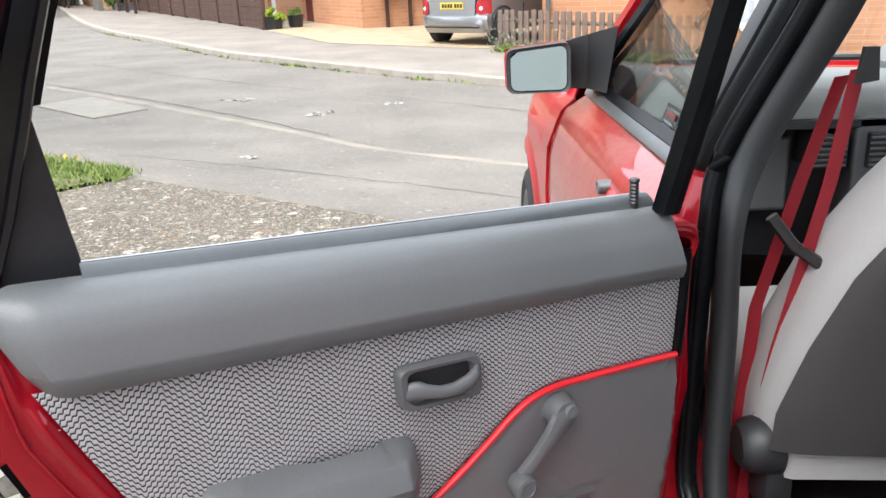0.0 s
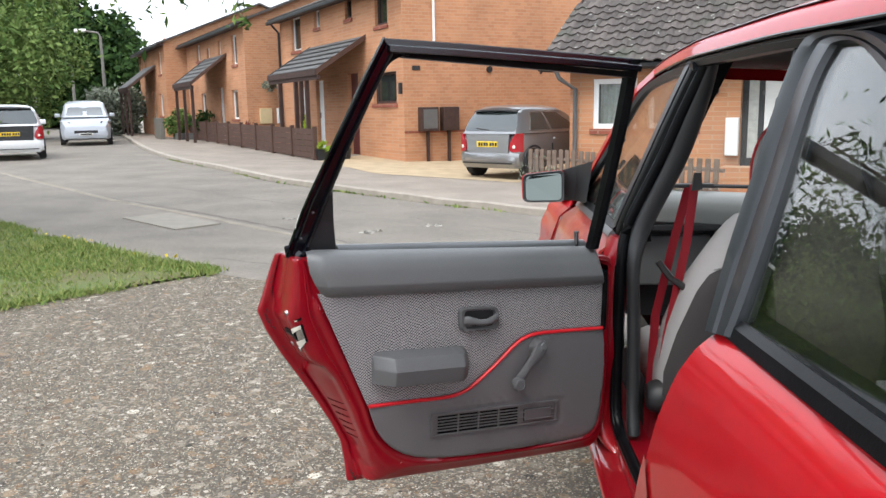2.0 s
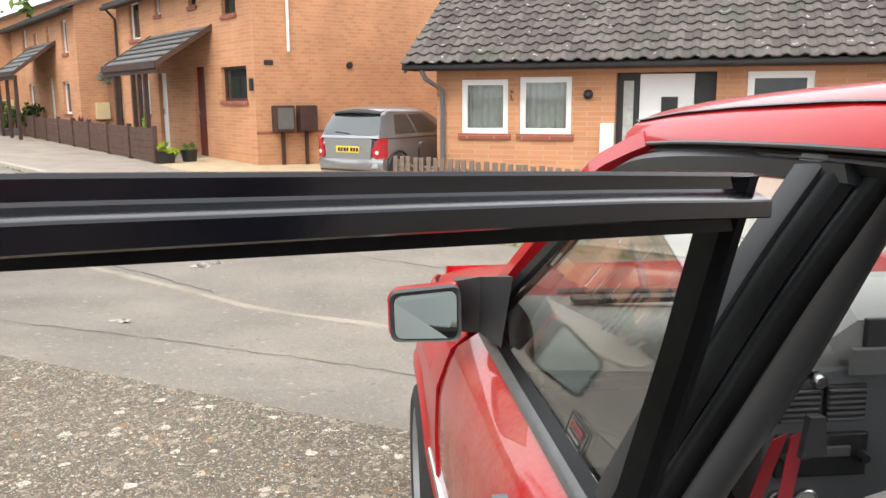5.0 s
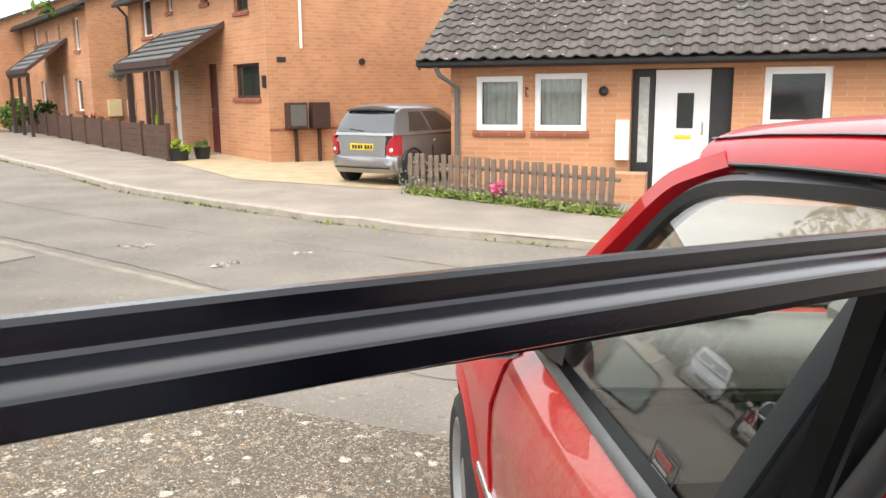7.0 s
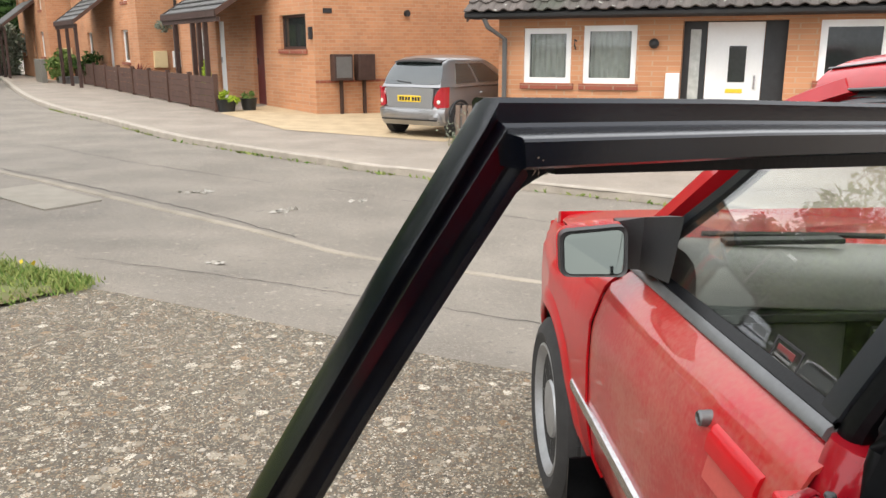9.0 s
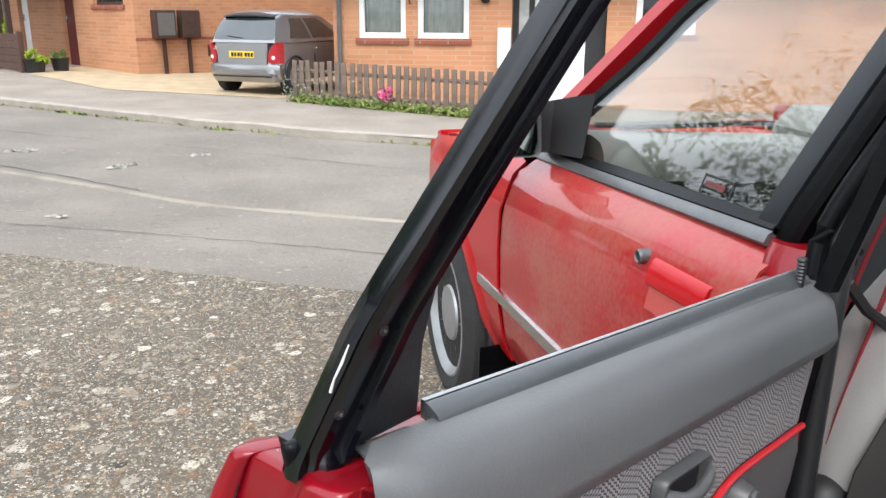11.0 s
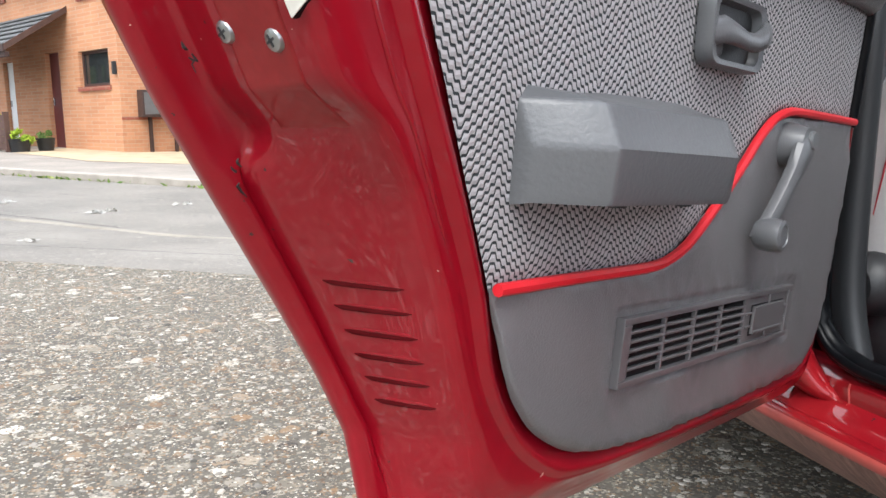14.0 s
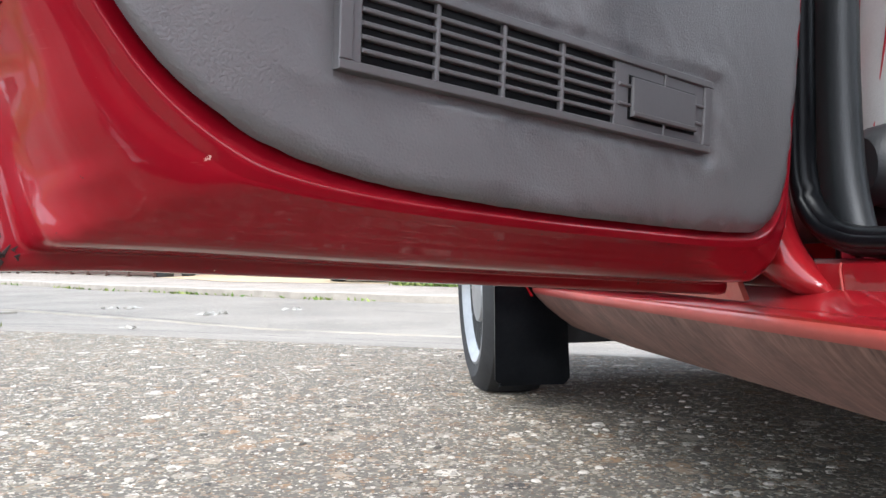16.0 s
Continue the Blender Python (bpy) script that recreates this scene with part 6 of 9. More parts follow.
for k in range(3):
    on_glass("sticker_bar", SY - 0.012, SZ + 0.008 + 0.007 * k, SY - SW + 0.014 + 0.01 * k, SZ + 0.011 + 0.007 * k, PIPEG)
# B pillar: black outer trim of the front door, seals, red jamb, grey inner trim
def pillar(name, pts, prof, material, label=""):
    return part(name, loft([[Vector(p) + Vector((a, b, 0)) for a, b in prof] for p in pts]), material, car, label, 30)


BP = spline([gl(2.338, 1.322), gl(2.352, 1.292), gl(2.40, 1.19), gl(2.445, 1.06), gl(2.495, 0.895), gl(2.508, 0.85) + Vector((0.014, 0, 0))], 5)
pillar("pillar_trim", BP, ((0.0, 0.085), (-0.009, 0.084), (-0.0125, 0.080), (-0.0135, 0.045), (-0.0125, 0.036), (0.0, 0.034), (0.03, 0.04), (0.03, 0.085)), PILLAR, "satin black pillar trim")
pillar("pillar_channel", BP, ((0.0, 0.033), (-0.009, 0.032), (-0.010, 0.016), (-0.006, 0.004), (0.003, -0.004), (0.075, -0.002), (0.075, 0.033)), RUBBER, "black recess beside the pillar trim")
LOWER = [(0.436, 2.455, 0.80), (0.432, 2.46, 0.65), (0.432, 2.467, 0.5), (0.432, 2.467, 0.43), (0.434, 2.452, 0.39), (0.438, 2.415, 0.367), (0.443, 2.33, 0.359), (0.455, 2.0, 0.359), (0.47, 1.86, 0.362)]


def along(dx, dy):
    """The pillar's line, shifted, from the roof to the belt."""
    return [gl(y, z) + Vector((dx, dy, 0)) for y, z in ((2.338, 1.322), (2.352, 1.292), (2.40, 1.19), (2.445, 1.06))] + [gl(2.478, 0.90) + Vector((dx - 0.010, dy, 0))]


def ribbon(name, pts, w, material, label=""):
    """A rounded seal that follows a line in space."""
    return part(name, tube(spline(pts, 5), w, 12), material, car, label)


ribbon("aperture_seal", along(0.016, -0.016) + LOWER, 0.0140, RUBBER, "thick black rubber aperture seal")
ribbon("aperture_lip", [Vector(p) + Vector((-0.010, -0.004, 0)) for p in LOWER[:8]], 0.0065, RUBBER)
LIN = [(gl(2.345, 1.305) + Vector((0.020, -0.004, 0)), 0.35), (gl(2.356, 1.28) + Vector((0.026, -0.012, 0)), 0.6), (gl(2.40, 1.19) + Vector((0.040, -0.018, 0)), 0.85), (gl(2.445, 1.06) + Vector((0.050, -0.018, 0)), 1.0), (gl(2.478, 0.90) + Vector((0.040, -0.018, 0)), 0.95)] + [(Vector(p), 0.62) for p in ((0.464, 2.446, 0.80), (0.470, 2.458, 0.65), (0.473, 2.464, 0.5), (0.473, 2.458, 0.42), (0.473, 2.44, 0.36))]
lin_p, lin_w = spline([p for p, w in LIN], 5), spline([(w, 0, 0) for p, w in LIN], 5)
LINP = ((-0.026, 0.0), (-0.024, -0.010), (-0.014, -0.018), (0.004, -0.021), (0.020, -0.015), (0.029, 0.0), (0.031, 0.05), (-0.01, 0.05))
lin_r = [[p + Vector((a * w.x, b, 0)) for a, b in LINP] for p, w in zip(lin_p, lin_w)]
part("pillar_lining", loft(lin_r), LINING, car, "dark grey inner pillar lining", 50)

JB = [(0.415, 2.52, 0.866), (0.39, 2.515, 0.80), (0.372, 2.51, 0.65), (0.368, 2.505, 0.48), (0.37, 2.50, 0.40), (0.376, 2.49, 0.36), (0.392, 2.475, 0.33), (0.415, 2.455, 0.31)]
JW = ((0.0, 0.0), (0.002, -0.02), (0.010, -0.046), (0.02, -0.055), (0.035, -0.060), (0.055, -0.056), (0.07, -0.048), (0.09, 0.03), (0.02, 0.03))
JN = ((0.0, 0.0), (0.002, -0.02), (0.008, -0.036), (0.016, -0.044), (0.028, -0.047), (0.042, -0.040), (0.052, -0.028), (0.07, 0.03), (0.02, 0.03))
rings = []
for p in spline(JB, 4):
    w = soft_step(p.z, 0.44, 0.60)
    rings.append([p + Vector((c + (a - c) * w, d + (b - d) * w, 0)) for (a, b), (c, d) in zip(JW, JN)])
part("door_jamb", loft(rings), RED_DOOR, car, "red painted door jamb", 50)
for z in (0.78, 0.47):
    part("hinge", bbox((0.335, 2.43, z - 0.03), (0.385, 2.50, z + 0.03), 0.006), RED, car, "", False)
# sill
SP = [(0.429, 0.317), (0.407, 0.3085), (0.388, 0.3015), (0.3865, 0.3003), (0.384, 0.3003), (0.378, 0.2987), (0.3735, 0.295), (0.3722, 0.288), (0.376, 0.2785), (0.40, 0.252), (0.44, 0.218), (0.475, 0.196), (0.475, 0.212), (0.52, 0.332), (0.46, 0.346), (0.437, 0.345), (0.429, 0.341), (0.4275, 0.332)]


def sill_at(x, y, z):
    return Vector((x + (0.02 if y > 3.5 else 0), y, z - 0.012 * (y - 2.4)))


sill = part("sill", loft([[sill_at(x, y, z) for x, z in SP] for y in (0.55, 1.0, 1.6, 2.1, 2.6, 3.1, 3.57)]), RED_DOOR, car, "red sill with a dusty ledge", 28)
part("scuffed_band", loft([[sill_at(x, y, z) for x, z in ((0.3726, 0.2925), (0.3706, 0.2895), (0.3712, 0.284), (0.3745, 0.2775), (0.379, 0.276), (0.378, 0.290))] for y in (0.551, 1.0, 1.6, 2.1, 2.6, 3.1, 3.569)]), RED_WORN, sill, "paler scuffed band along the sill", 50)
part("grimy_underside", loft([[sill_at(x, y, z) for x, z in ((0.3745, 0.2785), (0.383, 0.2665), (0.40, 0.2485), (0.44, 0.2145), (0.474, 0.192), (0.474, 0.20), (0.39, 0.275))] for y in (0.551, 1.0, 1.6, 2.1, 2.6, 3.1, 3.569)]), GRIME, sill, "grimy scratched underside of the sill", 35)
part("sealed_seam", tube([(0.4275, 2.40, 0.342), (0.4262, 2.40, 0.335), (0.4285, 2.40, 0.3165), (0.424, 2.40, 0.3145)], 0.0013, 6), RED_WORN, sill, "painted sealant over the seam", 40)
# floor pan, underbody and dark interior walls
part("floor", bbox((0.47, 0.56, 0.24), (1.90, 3.5, 0.27)), CARPET, car, "", False)
part("underbody", bbox((0.78, 0.56, 0.15), (1.75, 4.4, 0.24)), DARK, car, "", False)
part("right_side", bbox((1.93, 0.52, 0.12), (1.98, 4.6, 0.80)), RED, car, "", False)
part("right_lining", bbox((1.88, 0.6, 0.3), (1.925, 3.5, 0.80)), GREYP, car, "", False)
# rear wing with its door edge
WF = [(1.555, 0.887), (1.60, 0.82), (1.64, 0.76), (1.68, 0.69), (1.725, 0.61), (1.77, 0.545), (1.80, 0.49), (1.82, 0.44), (1.835, 0.36), (1.835, 0.33)]


def wing_front(z):
    zs = [w[1] for w in WF][::-1]
    return interp(z, zs, [w[0] for w in WF][::-1])


def wing(u, v):
    zt = 0.887
    z = 0.33 + (zt - 0.33) * v
    y = wing_front(z) + (0.50 - wing_front(z)) * u
    up = (belt(y) - belt(1.55)) * max(0.0, v)
    return Vector((skin(y, min(z + up, belt(y) - 0.004)), y, z + up))


part("rear_wing", grid(wing, 40, 26, 0.006), RED, car, "glossy red rear wing", 40)
part("wing_edge", loft([[Vector((skin(y, z) + a, y + b, z)) for a, b in ((0.0, -0.002), (0.004, 0.006), (0.02, 0.012), (0.05, 0.004), (0.09, -0.01), (0.09, -0.03))] for y, z in WF]), RED, car, "", 40)
part("wing_stone_guard", loft([[Vector((skin(y, z) - 0.011, y, z)) for y, z in r] for r in (((1.715, 0.625), (1.765, 0.545), (1.795, 0.49), (1.83, 0.36)), ((1.71, 0.62), (1.66, 0.50), (1.62, 0.43), (1.58, 0.36)))], False, (False, False)), RED_WORN, car, "", False)
part("wing_top_trim", sweep([Vector((0.462, 1.575, belt(1.57) - 0.002)), Vector((0.475, 1.0, belt(1.0))), Vector((0.50, 0.55, belt(0.55)))], [(0, -0.01), (-0.006, 0.0), (0.004, 0.02), (0.03, 0.024), (0.03, -0.01)], (1, 0, 0), (0, 0, 1)), RUBBER, car, "black belt seal")
# C pillar window frame and glass
CFO = [(1.575, 0.872), (1.625, 0.986), (1.655, 1.10), (1.684, 1.213), (1.680, 1.272), (1.63, 1.287), (1.52, 1.281), (1.40, 1.262), (1.15, 1.17), (0.85, 1.05)]
CFI = [(1.505, 0.885), (1.508, 0.935), (1.534, 1.063), (1.572, 1.203), (1.565, 1.258), (1.545, 1.268), (1.48, 1.262), (1.37, 1.222), (1.13, 1.125), (0.83, 1.005)]
co, ci = spline([gl(y, z) for y, z in CFO], 5), spline([gl(y, z) for y, z in CFI], 5)
fr = []
for p, q in zip(co, ci):
    o = Vector((-1, 0, 0.3)).normalized()
    fr.append([p + o * -0.02, p + o * 0.008, p.lerp(q, 0.12) + o * 0.016, p.lerp(q, 0.42) + o * 0.013, p.lerp(q, 0.5) + o * 0.007, p.lerp(q, 0.58) + o * 0.011, p.lerp(q, 0.92) + o * 0.009, q + o * 0.002, q + o * -0.02])
part("quarter_window_frame", loft(fr), PILLAR, car, "satin black quarter window frame", 30)
part("quarter_belt", sweep([gl(1.565, 0.887) + Vector((0.01, 0, 0)), gl(1.0, 0.905) + Vector((0.02, 0, 0)), gl(0.62, 0.92) + Vector((0.03, 0, 0))], [(0.0, -0.014), (-0.014, -0.008), (-0.010, 0.010), (0.0, 0.020), (0.02, 0.01), (0.02, -0.012)], (1, 0, 0), (0, 0, 1)), RUBBER, car, "", 30)
qg = part("quarter_glass", prism([gl(y, z) + Vector((0.07 * (1.58 - y), 0, 0)) for y, z in ((1.53, 0.895), (1.53, 0.93), (1.555, 1.063), (1.59, 1.203), (1.58, 1.265), (1.55, 1.28), (1.48, 1.275), (1.37, 1.235), (1.13, 1.14), (0.75, 0.98), (0.60, 0.90))], (0.004, 0, 0)), GLASS, car, "quarter window glass reflecting trees and sky", False)
qg.visible_shadow = False
ribbon("rear_aperture_seal", [(0.50, 1.83, 0.35), (0.475, 1.825, 0.45), (0.465, 1.78, 0.56), (0.462, 1.70, 0.68), (0.462, 1.64, 0.78), (0.475, 1.60, 0.88), gl(1.665, 1.0) + Vector((0.02, 0, 0)), gl(1.70, 1.12) + Vector((0.02, 0, 0)), gl(1.735, 1.23) + Vector((0.02, 0, 0)), gl(1.76, 1.285) + Vector((0.02, 0, 0))], 0.013, RUBBER)
part("rear_lining", loft([[Vector(p) + Vector((a, b, 0)) for a, b in ((0.02, 0.0), (0.05, 0.012), (0.14, 0.0), (0.14, -0.14), (0.02, -0.10))] for p in spline([(0.47, 1.74, 0.40), (0.465, 1.66, 0.68), (0.475, 1.59, 0.88), gl(1.64, 1.0), gl(1.68, 1.12), gl(1.72, 1.26)], 4)]), FABDARK, car, "", 40)
# roof
def roof(u, v):
    y = 2.995 - 2.30 * u
    ze = interp(y, [-0.1, 0.2, 1.0, 1.8, 2.36, 2.62, 2.82, 2.995], [1.17, 1.215, 1.285, 1.303, 1.302, 1.293, 1.283, 1.268])
    xl = interp(y, [-0.1, 1.0, 2.4, 2.995], [0.60, 0.572, 0.568, 0.585])
    w = v ** 1.6 if v < 0.5 else 1 - (1 - v) ** 1.6
    w = 2 ** 0.6 * v ** 1.6 if v < 0.5 else 1 - 2 ** 0.6 * (1 - v) ** 1.6
    x = xl + (1.82 - xl) * w
    d = (1.82 - xl) * min(w, 1 - w)
    return Vector((x, y, ze + 0.062 * math.sqrt(1 - (1 - min(d / 0.13, 1.0)) ** 2) + 0.012 * math.sin(math.pi * w) - 0.05 * (x - 0.565)))


part("roof", grid(roof, 30, 36, 0.008), RED, car, "glossy red roof", 50)
part("headlining", grid(lambda u, v: roof(u, 0.02 + 0.96 * v) + Vector((0, 0, -0.028)), 16, 12), FABDARK, car, "", 50)
part("rain_gutter", tube([roof(k / 20, 0.0) + Vector((0.001, 0, -0.002)) for k in range(21)], 0.003, 8), BLACK, car)
part("roof_rail_seal", loft([[Vector(p) + Vector((a, 0, b)) for a, b in ((0.012, -0.002), (0.006, -0.008), (0.014, -0.024), (0.03, -0.026), (0.05, -0.01))] for p in [roof(k / 20, 0.0) for k in range(4, 19)]]), RUBBER, car)
part("roof_strip", loft([[roof(k / 12, 0.07) + Vector((a, 0, b)) for a, b in ((-0.006, 0.0005), (-0.004, 0.0025), (0.004, 0.0025), (0.006, 0.0005))] for k in range(13)]), GREYP, car, "roof drip strip")
# tailgate, rear quarter pillars and bumper
def tailgate(u, v):
    y, z = interp(v, [0, 0.45, 0.5, 1.0], [0.50, 0.485, 0.50, 0.71]), interp(v, [0, 0.45, 0.5, 1.0], [0.44, 0.80, 0.86, 1.30])
    x0 = interp(v, [0, 0.5, 1.0], [0.47, 0.50, 0.62])
    return W(x0 + (2.34 - 2 * x0) * u, y + 0.05 * abs(2 * u - 1) ** 3, z)


part("tailgate", grid(tailgate, 16, 14, 0.012), RED, car, "red tailgate", 40)
part("rear_window", grid(lambda u, v: tailgate(0.1 + 0.8 * u, 0.56 + 0.36 * v) + Vector((0, -0.010, 0.004)), 12, 4, 0.004), CARGLASS, car, "dark rear window", 60)
part("rear_quarter_pillar", loft([[gl(y, z) + Vector((0.012, 0, 0)), gl(y2, z) + Vector((0.012, 0, 0)), gl(y2, z) + Vector((0.10, 0.02, 0)), gl(y, z) + Vector((0.07, 0, 0))] for y, y2, z in ((0.70, 0.50, 0.90), (0.78, 0.58, 1.0), (0.98, 0.64, 1.12), (1.25, 0.70, 1.22), (1.42, 0.72, 1.28))]), RED, car, "red rear quarter pillar", 40)
part("rear_bumper", loft([[Vector((x, 0.50 - o + 0.06 * abs((x - 1.17) / 0.75) ** 4, z)) for o, z in ((-0.03, 0.26), (0.05, 0.28), (0.08, 0.36), (0.06, 0.46), (-0.03, 0.47))] for x in (0.42, 0.5, 0.7, 1.17, 1.64, 1.84, 1.92)]), DARK, car, "black rear bumper", 40)
# A pillars and windscreen
APL = [(0.435, 3.52, 0.862), (0.475, 3.34, 0.99), (0.515, 3.18, 1.11), (0.553, 3.04, 1.215), (0.572, 2.95, 1.25), (0.585, 2.87, 1.272)]
for mirror_x in (0, 1):
    pp = [(x, y, z) if not mirror_x else (2.34 - x, y, z - 0.05 * (1.9 - x)) for x, y, z in spline(APL, 4)]
    part("front_pillar", loft([[Vector(p) + Vector((a, b, c)) for a, b, c in ((-0.006, 0.0, 0.0), (0.0, 0.03, 0.02), (0.035, 0.05, 0.03), (0.05, 0.01, 0.0), (0.02, -0.01, -0.01))] for p in pp]), RED, car, "red windscreen pillar", 40)


def screen(u, v):
    y, z = 3.55 - 0.70 * v, 0.885 + 0.435 * v
    x0, x1 = 0.475 + 0.12 * v, 1.86 - 0.12 * v
    x = x0 + (x1 - x0) * u
    return W(x, y + 0.05 * (1 - (2 * u - 1) ** 2), z)


ws = part("windscreen", grid(screen, 12, 8), GLASS, car, "clear windscreen", 60)
ws.visible_shadow = False
part("header_rail", loft([[screen(u, 0.95) + Vector((0, -0.03 + a, b)) for a, b in ((0.02, -0.016), (0.02, -0.004), (-0.05, 0.012), (-0.06, -0.02))] for u in [0.12 + 0.76 * k / 10 for k in range(11)]]), RED, car)
# bonnet and nose
def bonnet(u, v):
    y = 3.60 + 0.98 * u
    xl = skin(y, 0.75) + 0.03
    x = xl + (2.0 - (xl - 0.34) - xl) * v
    k = 2 * v - 1
    return W(x, y, interp(u, [0, 0.5, 1], [0.858, 0.822, 0.755]) + 0.035 * (1 - k ** 4) - 0.02)


part("bonnet", grid(bonnet, 16, 20, 0.01), RED, car, "glossy red bonnet", 50)
part("scuttle", grid(lambda u, v: W(0.45 + 1.45 * v, 3.52 + 0.1 * u, 0.875 - 0.02 * u), 2, 6, 0.01), DARK, car, "black scuttle panel")
part("nose", loft([[Vector((x, 4.60 + 0.03 * math.sin(k / 8 * math.pi), z)) for z in (0.70, 0.40, 0.36)] + [Vector((x, 4.50, z)) for z in (0.36, 0.70)] for k, x in enumerate([0.45 + 1.4 * q / 8 for q in range(9)])]), RED, car)
part("front_bumper", loft([[Vector((x, 4.62 + o, z)) for o, z in ((0.0, 0.35), (0.08, 0.37), (0.1, 0.45), (0.08, 0.52), (0.0, 0.53))] for x in (0.50, 0.7, 1.1, 1.6, 1.8)]), DARK, car, "black front bumper")
part("headlamp", bbox((0.48, 4.58, 0.56), (0.74, 4.66, 0.70), 0.02), CHROME, car, "", False)
part("headlamp", bbox((1.56, 4.58, 0.54), (1.82, 4.66, 0.68), 0.02), CHROME, car, "", False)
part("front_panel", loft([[Vector((x, 4.58 + a, z)) for a, z in ((0.0, 0.745), (0.045, 0.735), (0.06, 0.66), (0.06, 0.32), (0.0, 0.28))] for x in (0.46, 0.7, 1.17, 1.64, 1.88)]), RED, car, "red front panel", 30)
part("wiper", tube([W(0.62, 3.56, 0.90), W(0.95, 3.53, 0.915), W(1.25, 3.5, 0.925)], 0.008, 6), DARK, car, "black windscreen wiper")
part("wiper", tube([W(1.15, 3.56, 0.905), W(1.5, 3.52, 0.92), W(1.78, 3.5, 0.925)], 0.008, 6), DARK, car, "black windscreen wiper")
# door mirror
mh = rounded([Vector(p) for p in ((0.214, 3.298, 0.957), (0.357, 3.281, 0.973), (0.357, 3.266, 0.864), (0.216, 3.281, 0.862))], 0.02)

mid = [p + Vector((0.0, 0.03, 0)) for p in mh]
cen = sum(mh, Vector()) / len(mh)
front_in = [cen + (p - cen) * 0.90 for p in mh]
mi = part("door_mirror", loft([[p + Vector((0, 0.004, 0)) for p in front_in], mh, mid, [cen + Vector((0.008, 0.075, 0)) + (p - cen) * 0.86 for p in mh]]), DARK, car, "black door mirror with red back", 30)
part("mirror_glass", loft([[p + Vector((0, 0.002, 0)) for p in [cen + (q - cen) * 0.89 for q in mh]], [p + Vector((0, -0.001, 0)) for p in [cen + (q - cen) * 0.87 for q in mh]]]), MIRROR, mi, "mirror glass", False)
part("mirror_back", loft([[cen + Vector((-0.004, 0.03, 0)) + (p - cen) * 0.985 for p in mh], [cen + Vector((0.004, 0.062, 0)) + (p - cen) * 0.99 for p in mh], [cen + Vector((0.008, 0.088, 0)) + (p - cen) * 0.8 for p in mh]]), RED, mi, "", 30)
part("mirror_foot", loft([[Vector(p) for p in r] for r in (((0.352, 3.35, 0.968), (0.358, 3.35, 0.86), (0.36, 3.39, 0.86), (0.355, 3.40, 0.965)), ((0.40, 3.31, 0.985), (0.40, 3.33, 0.862), (0.41, 3.42, 0.862), (0.41, 3.36, 0.975)), ((0.445, 3.19, 1.01), (0.425, 3.20, 0.868), (0.432, 3.46, 0.862), (0.45, 3.30, 0.99)))]), DARK, mi, "black triangular mirror base", 30)


# ---- wheels ----
def wheel(y, x=0.305, turn=0.0):
    m = Matrix.Translation((x, y, 0.257)) @ Matrix.Rotation(turn, 4, "Z")
    w = part("wheel", lathe([(0.19, 0.02), (0.205, 0.0), (0.235, -0.008), (0.262, 0.0), (0.280, 0.016), (0.286, 0.035), (0.286, 0.135), (0.28, 0.155), (0.25, 0.172), (0.19, 0.165)], 48, "X"), TYRE, car, "black tyre on a pale wheel", 30)
    w.matrix_basis = m
    rim = part("rim", lathe([(0.203, 0.03), (0.203, 0.0), (0.196, -0.002), (0.185, 0.008), (0.17, 0.024), (0.165, 0.03), (0.09, 0.022), (0.085, 0.012), (0.05, 0.008), (0.001, 0.008)], 48, "X"), ALLOY, w, "silver wheel trim with slots", 30)
    for k in range(24):
        a = 2 * math.pi * k / 24
        o = part("rim_slot", bbox((0.020, -0.005, 0.10), (0.0275, 0.005, 0.158), 0.002), DARK if k % 2 else ALLOY, rim, "", False)
        o.matrix_basis = Matrix.Rotation(a, 4, "X")
    for k in range(36):
        a = 2 * math.pi * k / 36
        o = part("tread_block", bbox((0.04, -0.018, 0.2855), (0.13, 0.018, 0.2895), 0.0), TYRE, w, "", False)
        o.matrix_basis = Matrix.Rotation(a, 4, "X")


wheel(3.92)
wheel(1.36, 0.36)
wheel(3.92, 1.985, math.pi)
wheel(1.36, 1.97, math.pi)
part("mudflap", loft([[Vector((x, 3.53 + 0.02 * math.sin((x - 0.3) * 9) - b, z)) for x, z in ((0.30, 0.30), (0.295, 0.07), (0.31, 0.055), (0.46, 0.05), (0.474, 0.065), (0.47, 0.30))] for b in (0.0, 0.006)]), RUBBER, car, "black rubber mudflap", 30)

# ---- dashboard ----
dash = thing("dashboard", "grey plastic dashboard with black vents and radio", "dashboard", Matrix.Translation((0, 0, 0)))
sec = [(3.58, 0.885), (3.42, 0.905), (3.32, 0.905), (3.27, 0.895), (3.25, 0.875), (3.245, 0.845), (3.25, 0.81), (3.275, 0.795), (3.32, 0.785), (3.5, 0.75)]
part("dash_top", loft([[W(x, y, z) for y, z in sec] for x in (0.50, 0.8, 1.05, 1.4, 1.85)]), DASH, dash, "grey dashboard top", 40)
part("dash_lower", prism([W(0.5, 3.32, 0.79), W(1.85, 3.32, 0.79), W(1.85, 3.36, 0.45), W(0.5, 3.36, 0.45)], (0, 0.1, 0)), DARK, dash, "", False)
# ---- seats ----
seat = thing("front_seat", "grey fabric front seat with dark back and red piping", "seat", Matrix.Translation((0, 0, 0)))


SCX = 0.88
SZL = [0.40, 0.511, 0.632, 0.74, 0.844, 0.905, 0.925, 0.936]
SXL = [0.534, 0.538, 0.560, 0.596, 0.658, 0.690, 0.706, 0.744]


def yr(z):
    return 2.455 - 0.19 * (z - 0.45)


